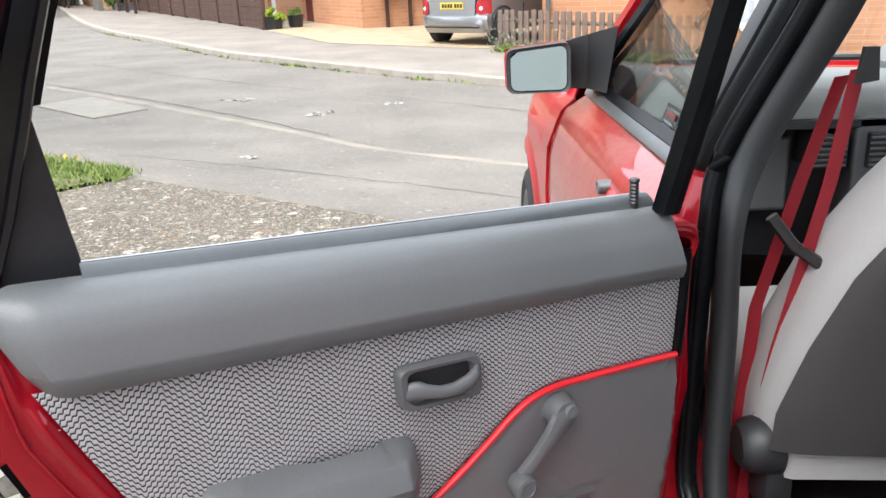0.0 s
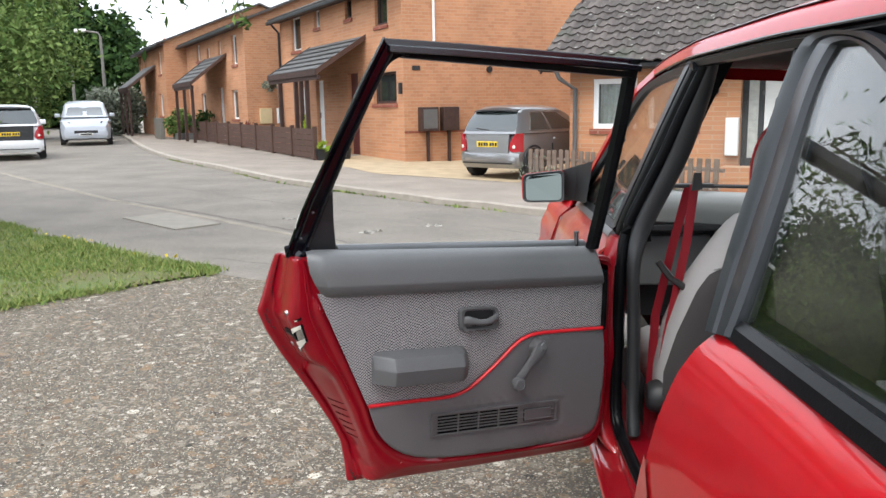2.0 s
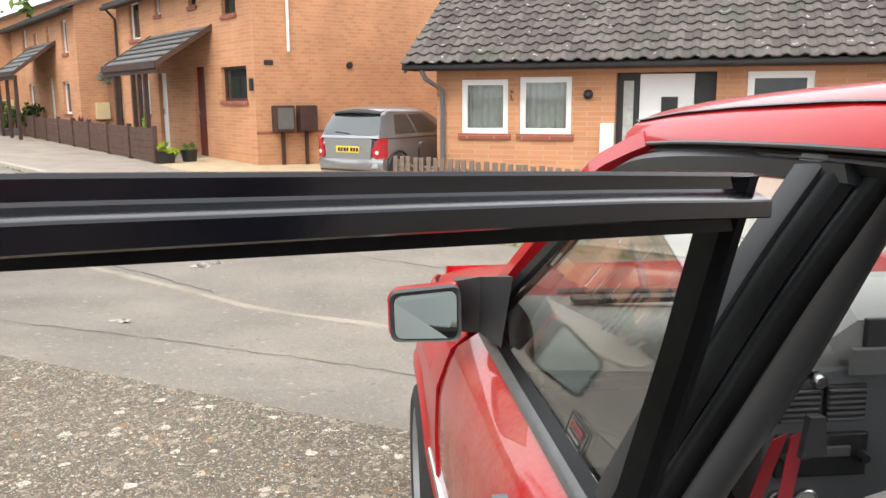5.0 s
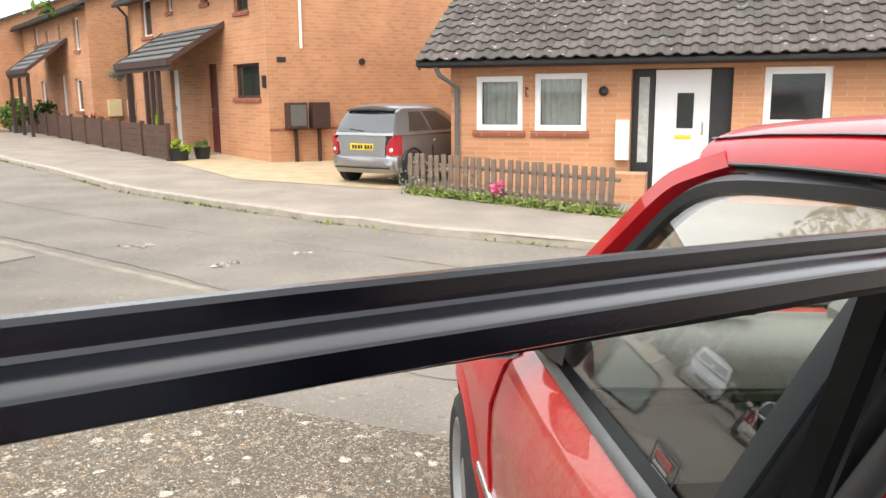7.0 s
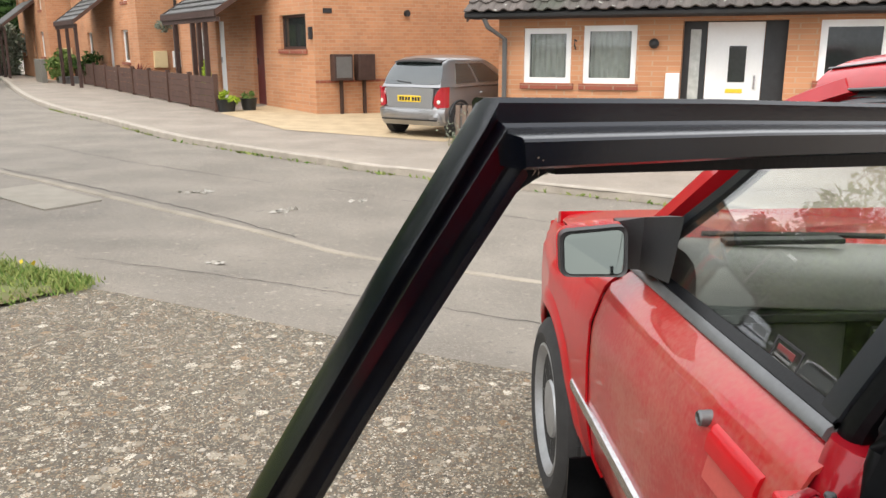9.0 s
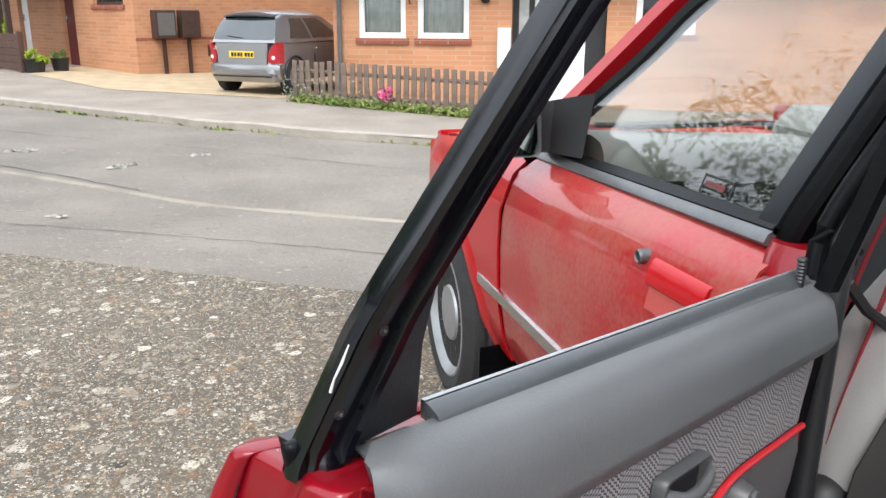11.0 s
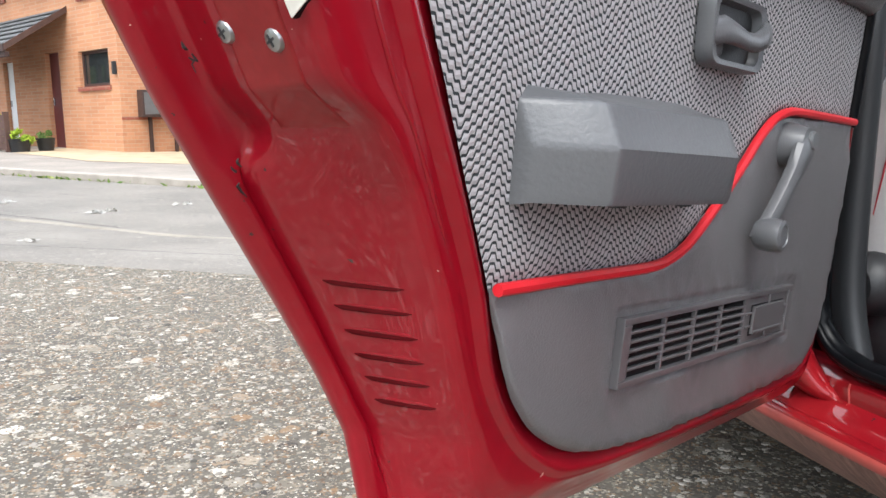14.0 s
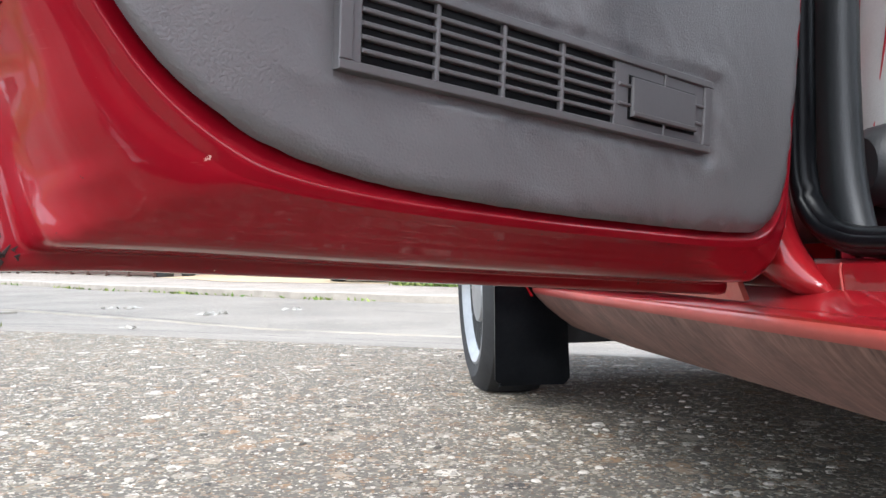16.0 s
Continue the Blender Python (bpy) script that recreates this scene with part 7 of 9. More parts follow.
def seat_ring(z):
    xl = interp(z, SZL, SXL)
    k = interp(z, [0.4, 0.86, 0.936], [1.0, 0.85, 0.35])
    half = [(xl + 0.03, 0.19 * k), (xl + 0.006, 0.16 * k), (xl, 0.11 * k), (xl + 0.004, 0.06 * k), (xl + 0.022, 0.018 * k), (xl + 0.055, 0.0)]
    half = [(x, yr(z) + (1 - k) * 0.06 + o) for x, o in half]
    return [Vector((x, y, z)) for x, y in half] + [Vector((2 * SCX - x, y, z - 0.02)) for x, y in half[::-1]]


levels = [0.40, 0.46, 0.511, 0.57, 0.632, 0.69, 0.74, 0.79, 0.844, 0.88, 0.905, 0.918, 0.925, 0.931, 0.936]
part("backrest", loft([seat_ring(z) for z in levels]), FABRIC, seat, "light grey fabric backrest", 60)


def rear_face(name, left, top, bottom, off, material, label):
    """A cover on the rear of the backrest: its left edge runs with the height."""
    def fn(u, v):
        z = bottom + (top - bottom) * v
        xl = interp(z, [q[1] for q in left], [q[0] for q in left])
        x = xl + (2 * SCX - 2 * xl) * u
        curve = 0.03 * max(0.0, 1 - u / 0.09) ** 2 + 0.03 * max(0.0, 1 - (1 - u) / 0.09) ** 2
        return Vector((x, yr(z) - off - 0.006 * math.sin(math.pi * u) + curve * (0.4 if left[0][0] < 0.6 else 0), z - 0.02 * u))
    return part(name, grid(fn, 40, 16, 0.004), material, seat, label, 60)


rear_face("back_panel", [(0.548, 0.45), (0.546, 0.526), (0.572, 0.633), (0.612, 0.745), (0.638, 0.786), (0.680, 0.808)], 0.808, 0.46, 0.008, FABDARK, "dark brown-grey fabric rear panel")
rear_face("rear_band", [(0.668, 0.79), (0.70, 0.812), (0.716, 0.863)], 0.863, 0.795, 0.004, FABMID, "mid grey fabric band")
rear_face("tweed_insert", [(0.822, 0.855), (0.80, 0.905)], 0.905, 0.862, 0.003, TWEED, "tweed seat insert")
part("insert_piping", tube([Vector((x, yr(z) - 0.004, z)) for x, z in ((0.833, 0.845), (0.822, 0.87), (0.806, 0.905), (0.785, 0.928))], 0.004, 6), PIPE, seat)
part("seam", tube([Vector((x, yr(z) - 0.007, z)) for x, z in ((0.645, 0.80), (0.68, 0.81), (0.80, 0.806), (0.95, 0.80))], 0.0022, 6), FABMID, seat)
part("seam", tube([Vector((x, yr(z) - 0.004, z)) for x, z in ((0.70, 0.81), (0.712, 0.85), (0.722, 0.864), (0.80, 0.864), (0.95, 0.86))], 0.0018, 6), FABRIC, seat)
part("cushion", bbox((0.56, 2.52, 0.36), (1.20, 3.02, 0.50), 0.04, None), FABRIC, seat, "", 60)
HY, HZ = 2.455, 1.035


def oval(x, sk, ky, kz, d=-0.028):
    return [Vector((x + sk * ky * math.cos(q), HY + d * ky * math.cos(q), HZ + 0.108 * kz * math.sin(q) + 0.012 * math.cos(q) - 0.03 * (x - 0.79))) for q in [2 * math.pi * j / 32 for j in range(32)]]


hr = part("headrest", loft([oval(0.80, 0.046, 1.0, 1.0), oval(0.83, 0.045, 1.0, 1.0, -0.052), oval(0.885, 0.0, 1.0, 0.98, -0.07), oval(0.94, -0.045, 1.0, 1.0, -0.052), oval(0.97, -0.046, 1.0, 1.0)]), FABMID, seat, "padded grey headrest with red piping", 50)
for x, sk, o in ((0.798, 0.046, -1), (0.972, -0.046, 1)):
    n_ = Vector((0.62 * o, -0.78, 0))
    rings = [oval(x, sk, 0.985, 0.985)]
    for k, h in ((0.93, 0.005), (0.75, 0.011), (0.45, 0.015), (0.1, 0.017)):
        rings.append([p + Vector((o * h * 0.6, -h * 0.6, 0)) for p in oval(x, sk, k, k)])
    part("headrest_cap", loft(rings), FABRIC, hr, "light grey end", 60)
    ring = oval(x, sk, 1.0, 1.0)
    part("headrest_piping", tube(ring + ring[:1], 0.0045, 6), PIPE, hr)
for x in (0.842, 0.93):
    rd_ = part("headrest_rod", tube([(x, 2.44, 0.885), (x, 2.445, 0.955)], 0.0062, 10), CHROME, seat)
    part("rod_base", tube([(x, 2.40, 0.895), (x, 2.425, 0.905)], 0.015, 10), DARK, rd_)
part("recliner_knob", lathe([(0.001, -0.03), (0.03, -0.03), (0.04, -0.02), (0.045, 0.0), (0.045, 0.03)], 24, "X", (0.545, 2.50, 0.44)), DARK, seat, "black recliner cover", 35)
part("hinge_cover", bbox((0.55, 2.47, 0.32), (0.60, 2.62, 0.47), 0.02), DARK, seat, "", 40)
bench = thing("rear_bench", "grey fabric rear bench seat with tweed centre", "seat", Matrix.Translation((0, 0, 0)))
part("bench_cushion", bbox((0.53, 1.45, 0.36), (1.80, 2.15, 0.605), 0.05), FABRIC, bench, "light grey bench cushion", 50)
part("bench_back", loft([[W(x, y, z) for y, z in ((1.34, 0.45), (1.20, 0.86), (1.14, 0.90), (1.06, 0.88), (1.16, 0.45))] for x in (0.54, 0.57, 0.9, 1.8)]), FABMID, bench, "", 50)
# belt
bt = thing("seat_belt", "red webbing front seat belt with metal buckle", "seat belt")
part("webbing", loft([[Vector(p) + Vector((a, b, 0)) for a, b in ((-0.013, 0.0), (0.013, 0.016), (0.013, 0.018), (-0.013, 0.002))] for p in ((0.612, 2.455, 1.0), (0.60, 2.47, 0.85), (0.565, 2.50, 0.60), (0.545, 2.52, 0.40), (0.54, 2.52, 0.29))]), BELT, bt)
part("webbing", loft([[Vector(p) + Vector((a, b, 0)) for a, b in ((-0.013, 0.0), (0.013, 0.016), (0.013, 0.018), (-0.013, 0.002))] for p in ((0.60, 2.47, 0.99), (0.575, 2.50, 0.85), (0.54, 2.53, 0.65), (0.53, 2.54, 0.40), (0.53, 2.54, 0.29))]), BELT, bt)
part("guide_loop", loft([[Vector((0.585 + a, 2.43 + 0.01 * k, 1.0 + b)) for a, b in ((0.012, -0.014), (0.038, -0.01), (0.034, 0.03), (0.018, 0.03))] for k in (0, 1)]), DARK, bt, "", False)
part("tongue", tube([(0.535, 2.50, 0.80), (0.565, 2.49, 0.76), (0.60, 2.48, 0.735)], 0.009, 8), LOCKPIN, bt, "dark metal belt tongue")
rm = thing("rear_view_mirror", "black interior rear-view mirror", "mirror")
RMO = rounded([Vector((x, 0, z)) for x, z in ((0.916, 1.214), (1.058, 1.216), (1.062, 1.162), (0.912, 1.160))], 0.016)
MC = Vector((0.987, 0, 1.188))
rings = []
for k, o in ((0.94, -0.001), (1.0, 0.003), (1.0, 0.02), (0.8, 0.035)):
    rings.append([Vector((MC.x + (p.x - MC.x) * k, 2.77 + o - 0.62 * (p.x - MC.x), MC.z + (p.z - MC.z) * k)) for p in RMO])
part("mirror_case", loft(rings), DARK, rm, "", 30)
part("mirror_face", loft([[Vector((MC.x + (p.x - MC.x) * 0.93, 2.766 - 0.62 * (p.x - MC.x) + o, MC.z + (p.z - MC.z) * 0.88)) for p in RMO] for o in (0.0, 0.003)]), MIRROR_IN, rm, "", False)
part("mirror_stem", tube([W(0.96, 2.80, 1.215), W(0.97, 2.84, 1.295)], 0.01, 8), DARK, rm)


# ---- parked cars across the road ----
def parked_car(name, label, M, paint, ln, wd, ht, nose, rear_black=False, plates=True, side=None, group=""):
    """A small hatchback: x forward from the rear bumper, y to its left, z up from the ground."""
    c = thing(name, label, "car", M, group)
    hw, belt_z = wd / 2, ht * 0.62

    def ring(x, w, z0, z1, r=0.05):
        pts = []
        for y, z in ((-w * 0.90, z0), (-w * 0.98, z0 + 0.06), (-w, z0 + (z1 - z0) * 0.35), (-w * 0.985, z0 + (z1 - z0) * 0.7), (-w * 0.93, z1 - 0.02), (-w * 0.86, z1), (w * 0.86, z1), (w * 0.93, z1 - 0.02), (w * 0.985, z0 + (z1 - z0) * 0.7), (w, z0 + (z1 - z0) * 0.35), (w * 0.98, z0 + 0.06), (w * 0.90, z0)):
            pts.append((x, y, z))
        return pts
    g = 0.19
    st = [(0.0, 0.72, 0.30, belt_z * 0.50), (0.03, 0.83, 0.24, belt_z * 0.56), (0.07, 0.89, g, belt_z * 0.60), (0.12, 0.93, g, belt_z * 0.95), (0.24, 0.965, g, belt_z), (ln * 0.3, 1.0, g, belt_z), (ln * 0.6, 1.0, g, belt_z * 0.985), (ln * 0.74, 1.0, g, belt_z * 0.96), (ln * 0.86, 0.98, g, belt_z * nose), (ln * 0.95, 0.92, g, belt_z * nose * 0.9), (ln - 0.03, 0.82, 0.24, belt_z * nose * 0.72), (ln, 0.7, 0.3, belt_z * 0.5)]
    body = part("body", loft([ring(x, w * hw, a, b) for x, w, a, b in st]), paint, c, "", 35)
    # cabin: painted pillars and roof over dark glass
    zt = ht
    lay = [(belt_z - 0.01, 0.06, ln * 0.79, 0.95), (belt_z + 0.03, 0.085, ln * 0.77, 0.935), (belt_z + 0.12, 0.125, ln * 0.715, 0.905), (belt_z + 0.22, 0.185, ln * 0.655, 0.865), (zt - 0.16, 0.255, ln * 0.59, 0.80), (zt - 0.105, 0.31, ln * 0.55, 0.75), (zt - 0.065, 0.36, ln * 0.515, 0.69), (zt - 0.035, 0.43, ln * 0.475, 0.59), (zt - 0.014, 0.56, ln * 0.43, 0.43), (zt, 0.78, ln * 0.37, 0.2)]
    rings = []
    for z, x0, x1, w in lay:
        w *= hw
        k = 0.10 * (x1 - x0)
        rings.append([(x0 + 0.02, -w * 0.9, z), (x0, -w * 0.5, z), (x0 - 0.01, 0, z), (x0, w * 0.5, z), (x0 + 0.02, w * 0.9, z), (x0 + k, w, z), (x1 - k, w, z), (x1 - 0.03, w * 0.88, z), (x1, w * 0.5, z), (x1 + 0.02, 0, z), (x1, -w * 0.5, z), (x1 - 0.03, -w * 0.88, z), (x1 - k, -w, z), (x0 + k, -w, z)])
    part("cabin", loft(rings), paint, c, "", 40)

    def at(u, v, sgn=None):
        """On the cabin's shell: u along, v up; sgn picks a flank, else the rear (u across)."""
        z = belt_z + 0.03 + (zt - 0.10 - belt_z - 0.03) * v
        x0 = interp(z, [q[0] for q in lay], [q[1] for q in lay])
        x1 = interp(z, [q[0] for q in lay], [q[2] for q in lay])
        w = interp(z, [q[0] for q in lay], [q[3] for q in lay]) * hw
        if sgn == "rear":
            return Vector((x0 - 0.012 + 0.03 * abs(2 * u - 1) ** 3, -(2 * u - 1) * w * (0.93 - 0.05 * abs(2 * v - 1) ** 4), z))
        if sgn == "front":
            return Vector((x1 + 0.016 - 0.05 * abs(2 * u - 1) ** 3, (2 * u - 1) * w * 0.86, z))
        return Vector((x0 + (x1 - x0) * u, sgn * (w + 0.006), z))
    part("rear_glass", grid(lambda u, v: at(0.01 + 0.98 * u, 0.02 + 0.94 * v, "rear"), 14, 8, 0.004), CARGLASS, c, "dark rear window", 60)
    part("windscreen", grid(lambda u, v: at(0.04 + 0.92 * u, 0.04 + 0.9 * v, "front"), 10, 3, 0.004), CARGLASS, c, "", 60)
    for sgn in (-1, 1):
        for a, b in ((0.15, 0.43), (0.465, 0.80)):
            part("side_glass", grid(lambda u, v: at(a + (b - a) * u + (0.05 - 0.10 * v if a > 0.4 and u > 0.5 else 0) + (0.04 * v if a < 0.4 and u < 0.5 else 0), 0.05 + 0.85 * v, sgn), 4, 3, 0.004), CARGLASS, c, "", 60)
        for a in (0.17, 0.46):
            part("door_seam", bbox((ln * (0.18 + a) - 0.006, sgn * hw * 1.0 - 0.012, g + 0.1), (ln * (0.18 + a) + 0.006, sgn * hw * 1.0 + 0.003, belt_z * 0.75)), DARK, c, "", False)
            part("door_handle", bbox((ln * (0.2 + a), sgn * hw * 0.99 - 0.02, belt_z * 0.83), (ln * (0.2 + a) + 0.14, sgn * hw * 0.99 + 0.02, belt_z * 0.87), 0.008), paint, c, "", False)
        part("door_mirror", bbox((ln * 0.70, sgn * hw * 1.07 - 0.09, belt_z + 0.0), (ln * 0.70 + 0.08, sgn * hw * 1.07 + 0.09, belt_z + 0.13), 0.03), paint, c, "", 40)
        tl_ = part("tail_lamp", loft([[(x + 0.03 * q, sgn * hw * (y + (0.97 - y) * q), z) for x, y in ((0.03, 0.70), (0.035, 0.80), (0.065, 0.91), (0.12, 0.96), (0.20, 0.985), (0.22, 0.88), (0.12, 0.7))] for z, q in ((belt_z * 0.60, 0.3), (belt_z * 0.63, 0.08), (belt_z * 0.70, 0.0), (belt_z * 0.80, 0.10), (belt_z * 0.90, 0.36), (belt_z * 0.97, 0.62), (belt_z * 1.0, 0.8))]), TAIL, c, "red tail lamp cluster", 40)
        part("lens", lathe([(0.001, -0.012), (0.026, -0.010), (0.034, 0.0), (0.034, 0.02)], 16, "X", (0.045, sgn * hw * 0.83, belt_z * 0.71)), WHITEP, tl_, "", 40)
        part("headlamp", loft([[(ln - 0.34 + 0.20 * q, sgn * hw * (0.93 - 0.35 * q), z) for q in (0, 0.4, 1.0)] + [(ln - 0.45, sgn * hw * 0.5, z)] for z in (belt_z * nose * 0.62, belt_z * nose * 0.9)]), CHROME, c, "clear headlamp", 40)
        for wx in (ln * 0.165, ln * 0.83):
            w = part("wheel", lathe([(0.18, 0.0), (0.2, -0.03), (0.24, -0.03), (0.265, -0.01), (0.27, 0.05), (0.27, 0.13), (0.2, 0.15)], 28, "Y"), TYRE, c, "", 30)
            w.matrix_basis = Matrix.Translation((wx, sgn * (hw - 0.02), 0.265)) @ Matrix.Rotation(0 if sgn < 0 else math.pi, 4, "Z")
            rm_ = part("rim", lathe([(0.19, -0.02), (0.175, 0.0), (0.16, 0.012), (0.05, -0.005), (0.001, -0.005)], 24, "Y"), ALLOY, w, "", 30)
            for k in range(7):
                o = part("rim_slot", bbox((-0.022, -0.006, 0.07), (0.022, 0.012, 0.15), 0.006), DARK, rm_, "", False)
                o.matrix_basis = Matrix.Rotation(2 * math.pi * k / 7, 4, "Y")
            part("arch", tube([(wx + 0.31 * math.cos(a), sgn * (hw - 0.004), 0.265 + 0.31 * math.sin(a)) for a in [math.pi * k / 14 for k in range(15)]], 0.02, 6), DARK, c, "", 40)
    rear_m = DARK if rear_black else paint
    hatch = part("tailgate", loft([[(0.062 - o, y, z) for y, z in ((-hw * 0.66, belt_z * 0.56), (hw * 0.66, belt_z * 0.56), (hw * 0.70, belt_z * 0.98), (-hw * 0.70, belt_z * 0.98))] for o in (0.0, 0.028)]), rear_m, c, "", 30)
    pl = part("number_plate", bbox((0.022, -0.23, belt_z * 0.70), (0.033, 0.23, belt_z * 0.70 + 0.10), 0.004), PLATE, c, "yellow number plate", False)
    for k, wd_ in enumerate((0.045, 0.04, 0.045, 0.04, 0.045, 0.04, 0.04)):
        y = 0.19 - k * 0.058 - (0.02 if k > 3 else 0)
        part("plate_bar", bbox((0.018, y - wd_, belt_z * 0.70 + 0.02), (0.0225, y, belt_z * 0.70 + 0.08)), DARK, pl, "", False)
    part("rear_bumper", loft([[(x, y, z) for x, z in ((-0.035 + 0.16 * abs(y / hw) ** 3, 0.30), (-0.055 + 0.16 * abs(y / hw) ** 3, 0.40), (-0.04 + 0.16 * abs(y / hw) ** 3, belt_z * 0.56), (0.06 + 0.10 * abs(y / hw) ** 3, belt_z * 0.58), (0.08 + 0.14 * abs(y / hw) ** 3, 0.24), (0.0 + 0.16 * abs(y / hw) ** 3, 0.24))] for y in [hw * 0.955 * q / 8 for q in range(-8, 9)]]), paint, c, "", 40)
    part("bumper_strip", loft([[(-0.042 + 0.16 * abs(y / hw) ** 3, y, 0.272), (-0.05 + 0.16 * abs(y / hw) ** 3, y, 0.290), (0.0, y, 0.29), (0.0, y, 0.27)] for y in [hw * 0.8 * q / 6 for q in range(-6, 7)]]), DARK, c, "", 40)
    part("rear_wiper", tube([at(0.5, 0.08, "rear") + Vector((-0.012, 0, 0)), at(0.25, 0.16, "rear") + Vector((-0.012, 0, 0))], 0.008, 6), DARK, c)
    part("spoiler", loft([[(0.21 + 0.10 * abs(y / hw) ** 2, y, zt - 0.10 - 0.05 * abs(y / hw) ** 2), (0.215 + 0.10 * abs(y / hw) ** 2, y, zt - 0.082 - 0.05 * abs(y / hw) ** 2), (0.52, y, zt - 0.022 - 0.07 * abs(y / hw) ** 2), (0.40, y, zt - 0.12)] for y in [hw * 0.68 * q / 6 for q in range(-6, 7)]]), DARK, c, "dark roof spoiler", 40)
    part("grille", bbox((ln - 0.05, -hw * 0.45, belt_z * 0.42), (ln + 0.005, hw * 0.45, belt_z * 0.52), 0.01), DARK, c, "", False)
    fp_ = part("front_plate", bbox((ln - 0.01, -0.23, 0.34), (ln + 0.02, 0.23, 0.43), 0.004), WHITEP, c, "white number plate", False)
    part("plate_bar", bbox((ln + 0.018, -0.19, 0.355), (ln + 0.0225, 0.19, 0.415)), DARK, fp_, "", False)
    return c


def heading(x, y, z, d):
    d = Vector((d[0], d[1], 0)).normalized()
    return Matrix(((d.x, -d.y, 0, x), (d.y, d.x, 0, y), (0, 0, 1, z), (0, 0, 0, 1)))


fw = Vector((0.606, 0.796, 0))
p0 = Vector((-0.10, 14.93, 0))
parked_car("parked_car", "small silver hatchback parked on the cream paved drive", heading(p0.x, p0.y, -0.075, fw), SILVER, 3.05, 1.36, 1.29, 0.88)
parked_car("parked_car", "white hatchback with black tailgate parked in the road", heading(-12.3, 20.6, height(-12.3, 20.6), (-0.52, 0.85)), WHITECAR, 3.7, 1.6, 1.42, 0.86, True)
parked_car("parked_car", "pale silver people carrier facing down the road", heading(-16.6, 32.9, height(-16.6, 32.9), (0.45, -0.89)), PALECAR, 4.2, 1.75, 1.62, 0.92)


# ---- trees and shrubs ----
def blob_points(rng, c, r, n, shell=0.55, lumps=14):
    """Points in uneven clumps through an ellipsoid."""
    c, r = np.array(c), np.array(r)
    d = rng.normal(size=(lumps, 3))
    d /= np.linalg.norm(d, axis=1)[:, None]
    ctr = d * rng.uniform(shell, 0.9, size=(lumps, 1))
    k = rng.integers(0, lumps, n)
    q = rng.normal(size=(n, 3))
    q /= np.linalg.norm(q, axis=1)[:, None]
    return c + (ctr[k] + q * rng.uniform(0.12, 0.42, size=(n, 1))) * r


def limbs(parent, base, top, ends, r):
    part("trunk", tube([base, Vector(base).lerp(Vector(top), 0.5) + Vector((0.06, 0.04, 0)), top], [r, r * 0.75, r * 0.5], 10), BARK, parent)
    for e in ends:
        s = Vector(base).lerp(Vector(top), 0.75)
        part("limb", tube([s, s.lerp(Vector(e), 0.5) + Vector((0, 0, 0.3)), e], [r * 0.45, r * 0.25, r * 0.06], 7), BARK, parent)


def tree(label, x, y, z0, c, r, n, size, material, seed, aspect=0.55, trunk=0.2, lumps=18):
    rng = np.random.default_rng(seed)
    t = thing("tree", label, "tree", Matrix.Translation((x, y, z0)))
    top = Vector((0, 0, c[2]))
    pts = blob_points(rng, c, r, n, 0.5, lumps)
    pts[:, 2] = np.maximum(pts[:, 2], 0.3)
    ends = [tuple(pts[k]) for k in range(0, 6)]
    limbs(t, (0, 0, -0.1), top, ends, trunk)
    cards("crown", pts, rng.uniform(size * 0.6, size * 1.3, n), material, "", "", rng, aspect, 0.2, "", t)
    return t


# the woods behind the terrace
for k, (x, y, h, w, seed) in enumerate(((-42, 58, 13, 6.5, 1), (-38.5, 61, 13, 6.0, 2), (-36, 65, 12.5, 5.5, 3), (-47, 52, 12.5, 6.5, 4), (-32.5, 66, 8.5, 4.0, 5), (-50, 48, 12.0, 7, 6), (-57, 38, 12, 7, 7), (-62, 26, 12, 7.5, 8), (-64, 12, 12, 7.5, 9))):
    tree("dark green broadleaf tree in the wood beyond the road", x, y, 0.0, (0, 0, h * 0.52), (w, w, h * 0.58), 17000, 0.30, LEAF, 40 + seed, 0.6, 0.3, 60)
tree("light green tree on the far side of the verge", -22.5, 35.5, 0.0, (0, 0, 3.6), (4.2, 4.2, 3.3), 20000, 0.13, LEAFL, 61, 0.5, 0.2, 45)
bush_rng = np.random.default_rng(71)
bu = thing("flowering_bush", "large grey-green flowering bush at the road end", "bush", Matrix.Translation((-19.5, 42.0, 0)))
cards("foliage", blob_points(bush_rng, (0, 0, 1.4), (1.75, 1.75, 1.5), 5200, 0.4, 24), bush_rng.uniform(0.07, 0.17, 5200), LEAFG, "", "", bush_rng, 0.5, 0.1, "", bu)


